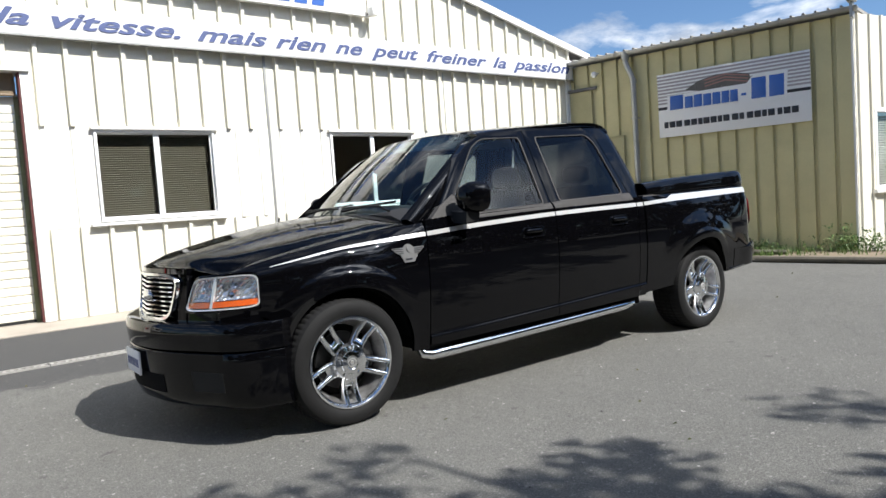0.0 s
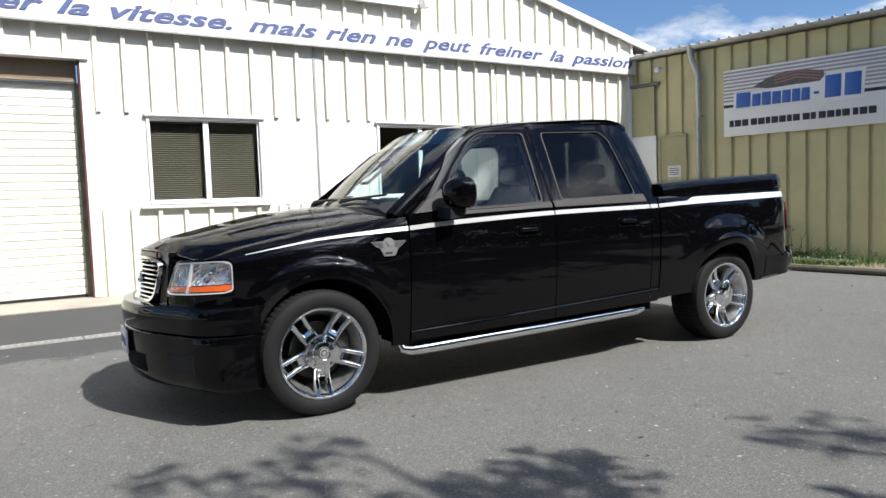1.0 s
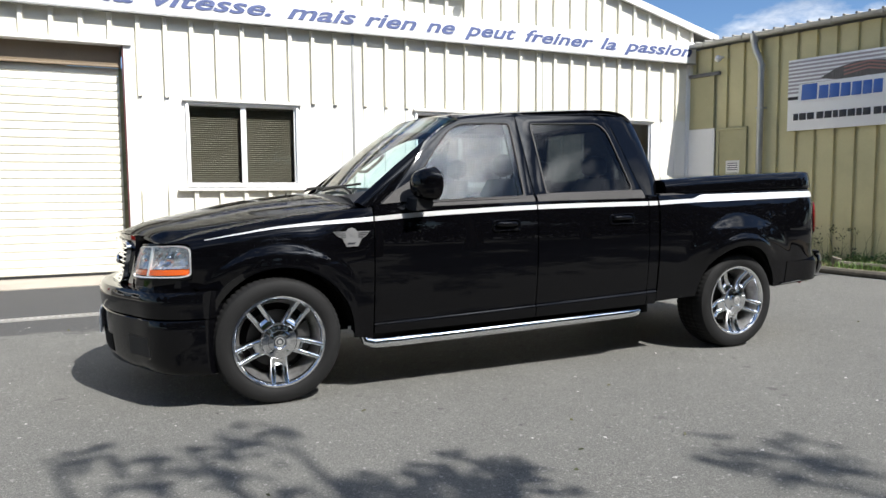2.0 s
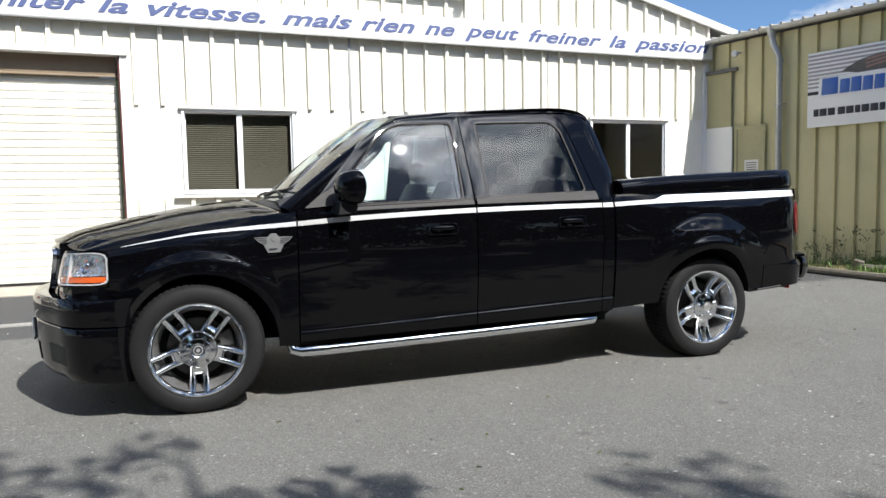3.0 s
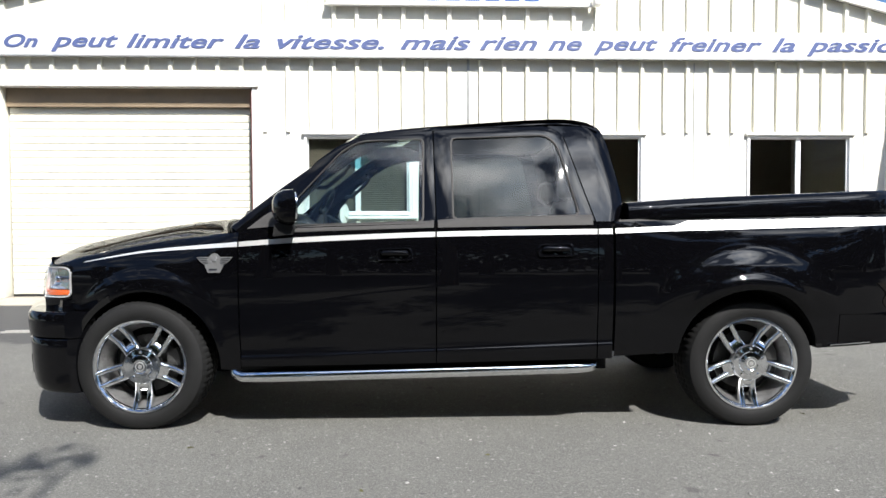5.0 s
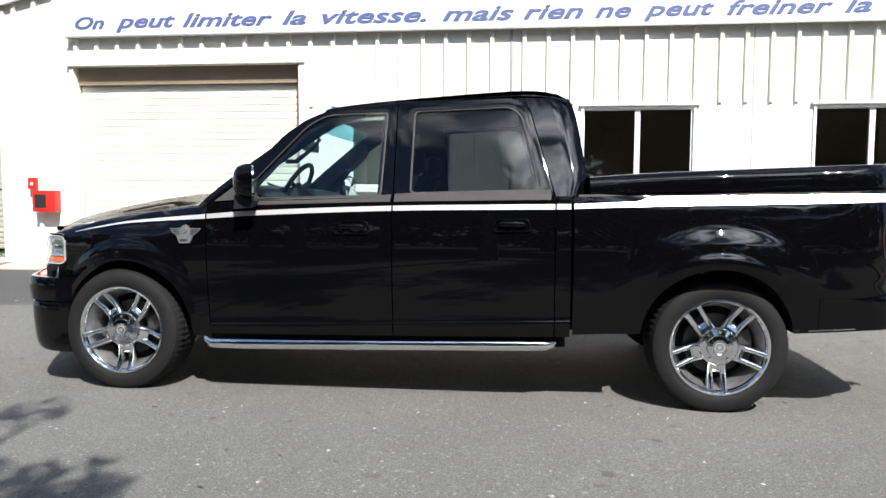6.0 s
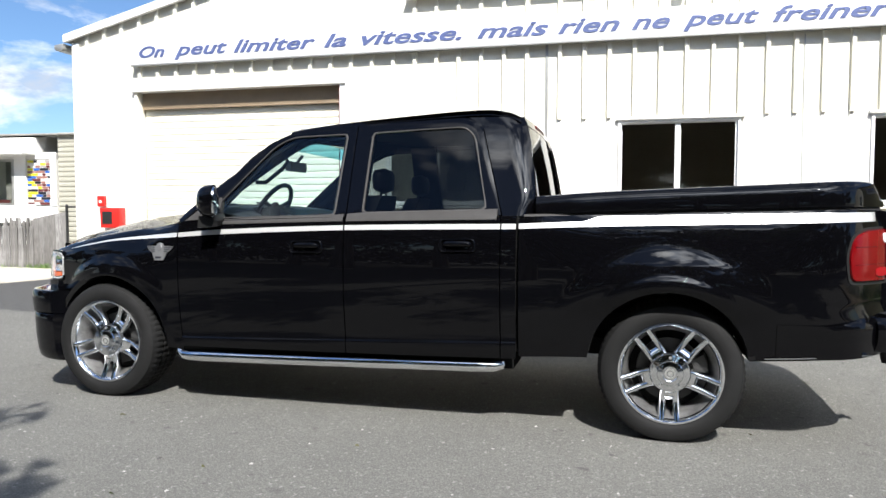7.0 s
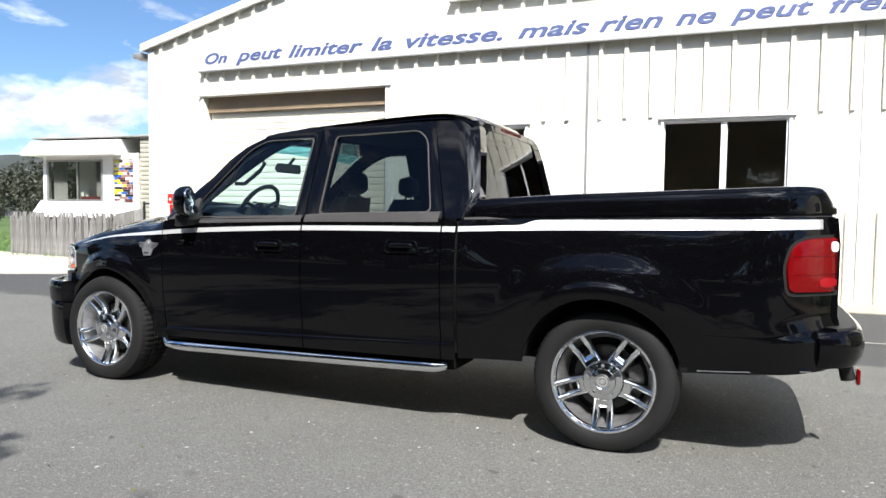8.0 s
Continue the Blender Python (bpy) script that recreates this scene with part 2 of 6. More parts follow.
# truck
k = Mat("black_paint", (0.0015, 0.0015, 0.002), 0.35, 0.0, Coat_Weight=1.0, Coat_Roughness=0.018, Coat_IOR=1.34)
k.set("Specular IOR Level", 0.0)
bpk = k.n.new("ShaderNodeBump")
bpk.inputs["Strength"].default_value, bpk.inputs["Distance"].default_value = 0.008, 0.002
k.l.new(k.noise(9.0, 2.0), bpk.inputs["Height"])
k.l.new(bpk.outputs[0], k.p.inputs["Coat Normal"])
M["black_paint"] = k.m
M["silver_stripe"] = Mat("silver_stripe", (0.62, 0.62, 0.61), 0.35, 0.45, Coat_Weight=0.6, Coat_Roughness=0.05).m
M["chrome"] = Mat("chrome", (0.80, 0.81, 0.82), 0.028, 1.0).m
k = Mat("satin_chrome", (0.62, 0.63, 0.64), 0.13, 1.0)
M["satin_chrome"] = k.m
M["hub_chrome"] = Mat("hub_chrome", (0.70, 0.71, 0.72), 0.07, 1.0).m
M["badge_metal"] = Mat("badge_metal", (0.34, 0.34, 0.34), 0.28, 0.7).m
M["dull_chrome"] = Mat("dull_chrome", rough=0.34, metal=0.85).dirty((0.50, 0.50, 0.50), (0.20, 0.19, 0.18), 16.0, 90.0, 0.8, 0.05).m
M["lamp_chrome"] = Mat("lamp_chrome", (0.74, 0.75, 0.77), 0.14, 0.85).m
M["reflector"] = Mat("reflector", (0.85, 0.86, 0.87), 0.28, 0.55).m
M["rubber"] = Mat("rubber", rough=0.7, Specular_IOR_Level=0.18).dirty((0.010, 0.010, 0.010), (0.016, 0.016, 0.0165), 5.0, 90.0, 0.6, 0.1).m
M["black_plastic"] = Mat("black_plastic", (0.012, 0.012, 0.012), 0.55, Specular_IOR_Level=0.25).m
M["trim_rubber"] = Mat("trim_rubber", rough=0.62, Specular_IOR_Level=0.2).dirty((0.044, 0.042, 0.041), (0.028, 0.027, 0.027), 8.0, 120.0, 0.5, 0.05).m
M["under"] = Mat("under", (0.006, 0.006, 0.006), 0.9, Specular_IOR_Level=0.1).m
M["car_glass"] = glassy("car_glass", (0.76, 0.88, 0.88), 1.05)
M["privacy_glass"] = glassy("privacy_glass", (0.17, 0.185, 0.185), 0.55)
M["lamp_clear"] = glassy("lamp_clear", (0.93, 0.95, 0.96), 1.2)
M["amber"] = Mat("amber", (0.75, 0.12, 0.015), 0.25, 0.0, Coat_Weight=1.0, Coat_Roughness=0.03).m
k = Mat("tail_red", (0.115, 0.0010, 0.0020), 0.2, 0.0, Coat_Weight=0.6, Coat_Roughness=0.03, Coat_IOR=1.3, Specular_IOR_Level=0.1)
M["tail_red"] = k.m
M["lamp_bright_red"] = Mat("lamp_bright_red", (0.26, 0.006, 0.010), 0.2, 0.1, Specular_IOR_Level=0.2).m
M["leather"] = Mat("leather", (0.005, 0.005, 0.006), 0.55).m
M["interior"] = Mat("interior", (0.012, 0.012, 0.013), 0.7).m
M["grey_cloth"] = Mat("grey_cloth", (0.05, 0.05, 0.052), 0.9).m
M["mirror_glass"] = Mat("mirror_glass", (0.85, 0.86, 0.88), 0.02, 1.0).m
M["plate"] = Mat("plate", (0.75, 0.76, 0.78), 0.35).m
M["plate_bar"] = Mat("plate_bar", (0.12, 0.14, 0.28), 0.5).m

# ---------------------------------------------------------------- mesh helpers


def finish(me, mat, smooth=35.0):
    me.materials.append(mat)
    if smooth:
        me.polygons.foreach_set("use_smooth", [True] * len(me.polygons))
        me.set_sharp_from_angle(angle=radians(smooth))
    me.update()
    return me


def part(name, bm, mat, parent=None, label="", smooth=35.0, at=None):
    """Links a bmesh as one mesh object, under a thing or a part where one is given."""
    me = bpy.data.meshes.new(name)
    bmesh.ops.recalc_face_normals(bm, faces=bm.faces)
    bm.to_mesh(me)
    bm.free()
    finish(me, M[mat], smooth)
    ob = new(name, me)
    if at is not None:
        ob.matrix_basis = at
    if parent is not None:
        ob.parent = parent
    if label:
        ob["label"] = label
    return ob


def share(name, ob, parent, m):
    """Another object on the same mesh."""
    o = new(name, ob.data)
    o.parent = parent
    o.matrix_basis = m
    return o


def thing(name, label, category, m=None, group="", kind=""):
    ob = new(name)
    if m is not None:
        ob.matrix_basis = m
    return tagged(ob, label, category, group, kind)


def box(x0, x1, y0, y1, z0, z1, bevel=0.0, bm=None):
    bm = bm or bmesh.new()
    r = bmesh.ops.create_cube(bm, size=1.0, matrix=Matrix.Translation(((x0 + x1) / 2, (y0 + y1) / 2, (z0 + z1) / 2)) @ Matrix.Diagonal((abs(x1 - x0), abs(y1 - y0), abs(z1 - z0), 1)))
    if bevel:
        edges = list({e for v in r["verts"] for e in v.link_edges})
        bmesh.ops.bevel(bm, geom=edges, offset=bevel, segments=2, affect="EDGES", profile=0.5)
    return bm


def rod(a, b, r, n=14, r2=None, bm=None):
    bm = bm or bmesh.new()
    a, b = Vector(a), Vector(b)
    d = b - a
    m = Matrix.Translation((a + b) / 2) @ d.to_track_quat("Z", "Y").to_matrix().to_4x4()
    bmesh.ops.create_cone(bm, cap_ends=True, segments=n, radius1=r, radius2=r if r2 is None else r2, depth=d.length, matrix=m)
    return bm


def loft(rings, close=True, caps=True, bm=None):
    """Skins rings of equal count."""
    bm = bm or bmesh.new()
    vs = [[bm.verts.new(p) for p in ring] for ring in rings]
    n = len(rings[0])
    for a, b in zip(vs, vs[1:]):
        for i in range(n if close else n - 1):
            j = (i + 1) % n
            try:
                bm.faces.new((a[i], a[j], b[j], b[i]))
            except ValueError:
                pass
    if caps and close:
        for ring in (vs[0], vs[-1]):
            try:
                bm.faces.new(ring)
            except ValueError:
                pass
    return bm


def tube(path, r, n=12, bm=None):
    """A tube along a path; r is one radius or one per point."""
    pts = [Vector(p) for p in path]
    rings = []
    up = Vector((0.13, 0.21, 0.97))
    for i, p in enumerate(pts):
        d = (pts[min(i + 1, len(pts) - 1)] - pts[max(i - 1, 0)]).normalized()
        u = d.cross(up).normalized()
        v = u.cross(d)
        rr = r[i] if isinstance(r, (list, tuple)) else r
        rings.append([p + rr * (math.cos(2 * math.pi * k / n) * u + math.sin(2 * math.pi * k / n) * v) for k in range(n)])
    return loft(rings, bm=bm)


def lathe(profile, n=64, axis="y", cap=False, bm=None):
    """Turns (radius, along) pairs about an axis."""
    rings = []
    for k in range(n):
        a = 2 * math.pi * k / n
        c, s = math.cos(a), math.sin(a)
        rings.append([(r * c, y, r * s) if axis == "y" else (r * c, r * s, y) for r, y in profile])
    bm = bm or bmesh.new()
    vs = [[bm.verts.new(p) for p in ring] for ring in rings]
    m = len(profile)
    for k in range(n):
        a, b = vs[k], vs[(k + 1) % n]
        for i in range(m - 1):
            bm.faces.new((a[i], a[i + 1], b[i + 1], b[i]))
    if cap:
        bm.faces.new([v[0] for v in vs])
        bm.faces.new([v[-1] for v in vs])
    return bm


def prism(poly, y0, y1, axis="y", bevel=0.0, bm=None):
    """A polygon of (a, b) pulled from y0 to y1: (x, z) along y, (y, z) along x, (x, y) along z."""
    put = {"y": lambda a, b, c: (a, c, b), "x": lambda a, b, c: (c, a, b), "z": lambda a, b, c: (a, b, c)}[axis]
    own = bmesh.new()
    lo = [own.verts.new(put(a, b, y0)) for a, b in poly]
    hi = [own.verts.new(put(a, b, y1)) for a, b in poly]
    own.faces.new(lo)
    own.faces.new(hi)
    for i in range(len(poly)):
        j = (i + 1) % len(poly)
        own.faces.new((lo[i], lo[j], hi[j], hi[i]))
    if bevel:
        bmesh.ops.bevel(own, geom=list(own.edges), offset=bevel, segments=2, affect="EDGES", profile=0.5)
    if bm is None:
        return own
    me = bpy.data.meshes.new("scratch")
    own.to_mesh(me)
    own.free()
    bm.from_mesh(me)
    bpy.data.meshes.remove(me)
    return bm


def curve(pairs):
    """A smooth function through (x, value) pairs."""
    xs, ys = [p[0] for p in pairs], [p[1] for p in pairs]

    def f(x):
        if x <= xs[0]:
            return ys[0]
        if x >= xs[-1]:
            return ys[-1]
        i = max(j for j in range(len(xs) - 1) if xs[j] <= x)
        h = xs[i + 1] - xs[i]
        t = (x - xs[i]) / h

        def slope(j):
            if j == 0 or j == len(xs) - 1:
                k = 0 if j == 0 else j - 1
                return (ys[k + 1] - ys[k]) / (xs[k + 1] - xs[k])
            return (ys[j + 1] - ys[j - 1]) / (xs[j + 1] - xs[j - 1])

        a, b = slope(i) * h, slope(i + 1) * h
        return ys[i] * (2 * t**3 - 3 * t**2 + 1) + a * (t**3 - 2 * t**2 + t) + ys[i + 1] * (3 * t**2 - 2 * t**3) + b * (t**3 - t**2)

    return f


def smooth01(t):
    t = min(1.0, max(0.0, t))
    return t * t * (3 - 2 * t)


def writing(text, width, height, depth=0.006, shear=0.0, weight=0.0):
    """Letters of the built-in font as one bmesh, lower left at the origin, in the x-z plane facing -y."""
    cu = bpy.data.curves.new("writing", "FONT")
    cu.body, cu.size, cu.shear, cu.offset, cu.extrude = text, 1.0, shear, weight, 0.01
    cu.resolution_u = 3
    ob = new("writing", cu)
    dg = bpy.context.evaluated_depsgraph_get()
    me = bpy.data.meshes.new_from_object(ob.evaluated_get(dg))
    bpy.data.objects.remove(ob)
    bpy.data.curves.remove(cu)
    bm = bmesh.new()
    bm.from_mesh(me)
    bpy.data.meshes.remove(me)
    x0, x1 = min(v.co.x for v in bm.verts), max(v.co.x for v in bm.verts)
    y0, y1 = min(v.co.y for v in bm.verts), max(v.co.y for v in bm.verts)
    for v in bm.verts:
        v.co = Vector(((v.co.x - x0) * width / (x1 - x0), -depth if v.co.z > 0 else 0.0, (v.co.y - y0) * height / (y1 - y0)))
    return bm


def islands(bm):
    """Splits a bmesh into its loose pieces."""
    left, out = set(bm.faces), []
    while left:
        todo, got = [next(f for f in bm.faces if f in left)], []
        left.discard(todo[0])
        while todo:
            f = todo.pop()
            got.append(f)
            for v in f.verts:
                for g in v.link_faces:
                    if g in left:
                        left.discard(g)
                        todo.append(g)
        piece, made = bmesh.new(), {}
        for f in got:
            for v in f.verts:
                if v not in made:
                    made[v] = piece.verts.new(v.co)
            piece.faces.new([made[v] for v in f.verts])
        out.append(piece)
    bm.free()
    return out

# ---------------------------------------------------------------- the yard
def yard_height(y, x=0.0):
    top = 0.165 + 0.065 * smooth01((-5.3 - x) / 0.3)
    return 0.0 if y < 3.8 else min(top, (y - 3.8) * 0.0846)


bm = bmesh.new()
xs = [-400, -60, -20, -12, -8, -6.5, -6.2, -5.9, -5.6, -5.3, 0, 6, 12, 20, 60, 400]
ys = [-400, -60, -20, -6, 0, 2, 3.8, 4.6, 5.3, 5.75, 6.52, 9, 20, 60, 500]
grid = [[bm.verts.new((x, y, yard_height(y, x))) for x in xs] for y in ys]
for a, b in zip(grid, grid[1:]):
    for i in range(len(xs) - 1):
        bm.faces.new((a[i], a[i + 1], b[i + 1], b[i]))
ground = tagged(part("ground", bm, "asphalt", smooth=0), "grey patched asphalt yard with fine grit and stains", "asphalt yard", kind="structure")

FX0, FX1, FY = -5.36, 8.87, 5.885
RIDGE = 1.96


def gable(x):
    return 4.03 + 0.245 * (7.25 - abs(x - RIDGE))


# concrete apron along the foot of the hall
bm = prism([(5.3, yard_height(5.3) - 0.05), (5.3, yard_height(5.3) + 0.012), (5.925, 0.178), (5.925, 0.0)], -5.3, 8.85, "x")
tagged(part("apron", bm, "concrete", smooth=0), "worn beige concrete apron along the foot of the hall", "apron", kind="structure")
bm = bmesh.new()
kerb_y = curve([(-30.0, 0.0), (-7.36, 4.5), (-6.78, 4.66), (-6.2, 4.83), (-5.8, 5.12), (-5.5, 5.42), (-5.37, 5.85)])
rows = []
for i in range(40):
    x = -30.0 + 20.0 * i / 9 if i < 10 else -10.0 + 4.63 * (i - 9) / 30
    rows.append([(x, y, yard_height(y, -9.0) + dz) for y, dz in ((kerb_y(x), -0.05), (kerb_y(x), 0.016), ((kerb_y(x) + 6.6) / 2, 0.016), (6.6, 0.016), (6.6, -0.05))])
loft(rows, bm=bm)
tagged(part("pavement", bm, "pale_concrete", smooth=0), "pale sunlit concrete pavement before the fence", "pavement", kind="structure")

# ---------------------------------------------------------------- the white hall
PITCH, PHASE = 0.33, 0.19


def cladding(x0, x1, z0, z1, y=0.0, deep=0.045, pitch=PITCH, phase=PHASE, back=0.10):
    """Ribbed sheet from x0 to x1, ribs proud of y towards -y; z0 and z1 are heights or functions of x."""
    lo = z0 if callable(z0) else lambda x: z0
    hi = z1 if callable(z1) else lambda x: z1
    pts = [(x0, 0.0), (x1, 0.0)]
    i = math.floor((x0 - phase) / pitch)
    while phase + i * pitch < x1 + pitch:
        c = phase + i * pitch
        for dx, d in ((-0.034, 0.0), (-0.024, deep), (0.024, deep), (0.034, 0.0)):
            if x0 + 0.004 < c + dx < x1 - 0.004:
                pts.append((c + dx, d))
        i += 1
    if x0 < RIDGE < x1 and callable(z1) and not any(abs(p[0] - RIDGE) < 0.05 for p in pts):
        pts.append((RIDGE, 0.0))
    pts.sort()
    return loft([[(x, y - d, lo(x)), (x, y - d, hi(x)), (x, y + back, hi(x)), (x, y + back, lo(x))] for x, d in pts])


def sheet(name, mat, *a, **kw):
    return tagged(part(name, cladding(*a, **kw), mat, smooth=20), kw_label.get(mat, ""), "wall", kind="structure")


kw_label = {"cream_sheet": "cream painted ribbed steel sheet wall of the hall", "white_sheet": "white painted ribbed steel sheet wall of the hall", "olive_sheet": "dull yellow ribbed steel sheet wall in shade"}
SILL, HEAD = 1.27, 2.50
WINDOWS = [(0.005, 1.515), (3.31, 4.865), (6.395, 7.945)]
GX0, GX1, GZ = -4.18, -0.73, 3.125
BASE = 0.178
SEAM = 2.335
sheet("wall_left", "white_sheet", FX0, GX0 - 0.06, BASE, 3.3, FY)
WEST, EAST = dict(pitch=0.3255, phase=-0.540), dict(pitch=0.332, phase=2.515)  # the two runs of sheets
sheet("wall_foot", "cream_sheet", GX1 + 0.13, SEAM - 0.02, BASE, SILL, FY, **WEST)
sheet("wall_foot", "cream_sheet", SEAM + 0.02, FX1, BASE, SILL, FY, **EAST)
sheet("wall_upper", "cream_sheet", GX1 + 0.13, SEAM - 0.02, HEAD, 3.3, FY, **WEST)
sheet("wall_upper", "cream_sheet", SEAM + 0.02, FX1, HEAD, 3.3, FY, **EAST)
sheet("wall_gable", "cream_sheet", FX0, SEAM, 3.3, gable, FY, **WEST)
sheet("wall_gable", "cream_sheet", SEAM, FX1, 3.3, gable, FY, **EAST)
edges = [GX1 + 0.13] + [v for w in WINDOWS for v in w] + [FX1]
for a, b in zip(edges[::2], edges[1::2]):
    sheet("wall_band", "white_sheet", a, b, SILL, HEAD, FY - 0.004, deep=0.012, **(WEST if a < 1.7 and b < 3 else EAST))
sheet("wall_header", "cream_sheet", GX0 - 0.06, GX1 + 0.13, GZ + 0.05, 3.3, FY, **WEST)
# the rest of the hall
for nm, a in (("wall_back", (FX0, FX1, 17.9, 18.0, 0.1, 4.0)), ("wall_west", (FX0, FX0 + 0.1, FY + 0.1, 17.9, 0.1, 4.03)), ("wall_east", (FX1 - 0.1, FX1, FY + 0.1, 17.9, 0.1, 4.03))):
    tagged(part(nm, box(*a), "white_sheet"), "white painted steel sheet wall of the hall", "wall", kind="structure")
tagged(part("floor", box(FX0 + 0.1, FX1 - 0.1, FY + 0.1, 17.9, 0.10, 0.176), "concrete"), "bare concrete floor inside the hall", "floor", kind="structure")
tagged(part("wall_inner", box(-0.4, FX1 - 0.1, 9.0, 9.1, 0.18, 3.4), "room"), "dim inner wall behind the windows", "wall", kind="structure")
tagged(part("ceiling", box(-0.4, FX1 - 0.1, FY + 0.1, 9.0, 2.9, 3.0), "room"), "dim ceiling of the rooms behind the windows", "ceiling", kind="structure")
for s in (-1, 1):
    x_eave = RIDGE + s * 7.45
    rise = [(x_eave, 4.03 - 0.245 * 0.2), (RIDGE, gable(RIDGE)), (RIDGE, gable(RIDGE) + 0.09), (x_eave, 4.03 - 0.245 * 0.2 + 0.09)]
    tagged(part("roof_plane", prism(rise, FY - 0.05, 18.1), "roof_sheet", smooth=0), "low pitched sheet roof of the hall", "roof", kind="structure")
    verge = [(x_eave, 4.02 - 0.245 * 0.2), (RIDGE, gable(RIDGE) - 0.01), (RIDGE, gable(RIDGE) + 0.12), (x_eave, 4.03 - 0.245 * 0.2 + 0.11)]
    tagged(part("verge_trim", prism(verge, FY - 0.11, FY - 0.053), "white_paint", smooth=0), "white painted verge trim along the roof edge", "trim", kind="structure")
# seam strip, corner trims
tagged(part("seam_strip", box(SEAM - 0.018, SEAM + 0.018, FY - 0.012, FY + 0.05, BASE, 3.57), "zinc"), "narrow dark joint strip between wall sheets", "trim", kind="structure")
tagged(part("joint_strip", box(5.60, 5.612, FY - 0.008, FY + 0.05, BASE, 3.50), "zinc"), "thin vertical joint between two wall sheets", "trim", kind="structure")
tagged(part("corner_trim", box(FX0 - 0.02, FX0 + 0.10, FY - 0.04, FY + 0.14, BASE, 3.97, 0.004), "white_paint"), "white painted corner trim of the hall", "trim", kind="structure")
tagged(part("corner_trim", box(FX1 - 0.14, FX1 - 0.005, FY - 0.038, FY + 0.02, BASE, 3.55, 0.004), "white_paint"), "white painted corner trim of the hall", "trim", kind="structure")
# eave gutter on the west side
gut = thing("eave_gutter", "weathered zinc gutter end under the roof eave", "gutter")
part("trough", prism([(-5.65, 3.93), (-5.65, 3.87), (-5.62, 3.84), (-5.51, 3.84), (-5.48, 3.87), (-5.48, 3.95)], FY - 0.12, 17.9, "y", 0.004), "zinc", gut)


def window(n, x0, x1, blinds):
    w = thing(f"window_{n}", "white two-pane sliding window in the hall wall" + (" with lowered blinds" if blinds else ", dark inside"), "window", kind="structure")
    y = FY
    z0, z1 = SILL + 0.05, HEAD - 0.035
    m = (x0 + x1) / 2
    fr = bmesh.new()
    for a in ((x0, x1, y - 0.03, y + 0.09, z1 - 0.035, z1), (x0, x1, y - 0.03, y + 0.09, z0, z0 + 0.04), (x0, x0 + 0.036, y - 0.03, y + 0.09, z0 + 0.0405, z1 - 0.0355), (x1 - 0.036, x1, y - 0.03, y + 0.09, z0 + 0.0405, z1 - 0.0355)):
        box(*a, 0.004, fr)
    part("window_frame", fr, "pvc", w)
    for a, b, dy, la, lb in ((x0 + 0.0365, m + 0.04, 0.045, 0.016, 0.06), (m - 0.04, x1 - 0.0365, 0.01, 0.07, 0.026)):
        sash = bmesh.new()
        for q in ((a, b, y + dy, y + dy + 0.03, z1 - 0.052, z1 - 0.036), (a, b, y + dy, y + dy + 0.03, z0 + 0.041, z0 + 0.06), (a, a + la, y + dy, y + dy + 0.03, z0 + 0.0605, z1 - 0.0525), (b - lb, b, y + dy, y + dy + 0.03, z0 + 0.0605, z1 - 0.0525)):
            box(*q, 0.003, sash)
        so = part("sash", sash, "pvc", w)
        pane = part("pane", box(a + la - 0.005, b - lb + 0.005, y + dy + 0.012, y + dy + 0.017, z0 + 0.055, z1 - 0.047), "room_glass", so, "dark reflecting glass pane")
        pane.visible_shadow = False
    part("window_sill", prism([(y - 0.075, z0 - 0.05), (y - 0.075, z0 - 0.02), (y + 0.05, z0), (y + 0.05, z0 - 0.05)], x0 - 0.12, x1 + 0.08, "x", 0.003), "white_paint", w, "white painted metal window sill")
    part("head_flashing", prism([(y - 0.06, z1 + 0.0), (y - 0.06, z1 + 0.03), (y + 0.02, z1 + 0.055), (y + 0.02, z1)], x0 - 0.03, x1 + 0.045, "x", 0.003), "white_paint", w, "white painted drip flashing")
    if blinds:
        for a, b in ((x0 + 0.04, m - 0.006), (m + 0.006, x1 - 0.04)):
            bl = thing("venetian_blind", "lowered dark venetian blind behind the window pane", "blind", group="blinds in the window")
            part("head_rail", box(a, b, y + 0.085, y + 0.12, z1 - 0.075, z1 - 0.04), "blind", bl)
            one = None
            for i in range(37):
                m4 = pose((a + b) / 2, y + 0.105, z1 - 0.09 - i * 0.0285, 32, random.uniform(-0.25, 0.25), 0)
                if one is None:
                    one = part("slat", box(-(b - a) / 2, (b - a) / 2, -0.0145, 0.0145, -0.0008, 0.0008), "blind", bl, at=m4)
                else:
                    share("slat", one, bl, m4)


for i, (a, b) in enumerate(WINDOWS):
    window(i + 1, a, b, i == 0)

# roller gate
gate = thing("roller_gate", "closed cream roller shutter gate in a recessed opening", "roller shutter")
part("roller_box", box(GX0 + 0.01, GX1 - 0.035, FY + 0.095, FY + 0.135, GZ - 0.235, GZ + 0.03, 0.004), "shaded_box_beige", gate, "brown-beige roller box with shade put into its colour")
part("box_lip", box(GX0 + 0.01, GX1 - 0.035, FY + 0.085, FY + 0.14, GZ - 0.262, GZ - 0.237, 0.004), "shaded_box_beige", gate)
slat = None
nz = 30
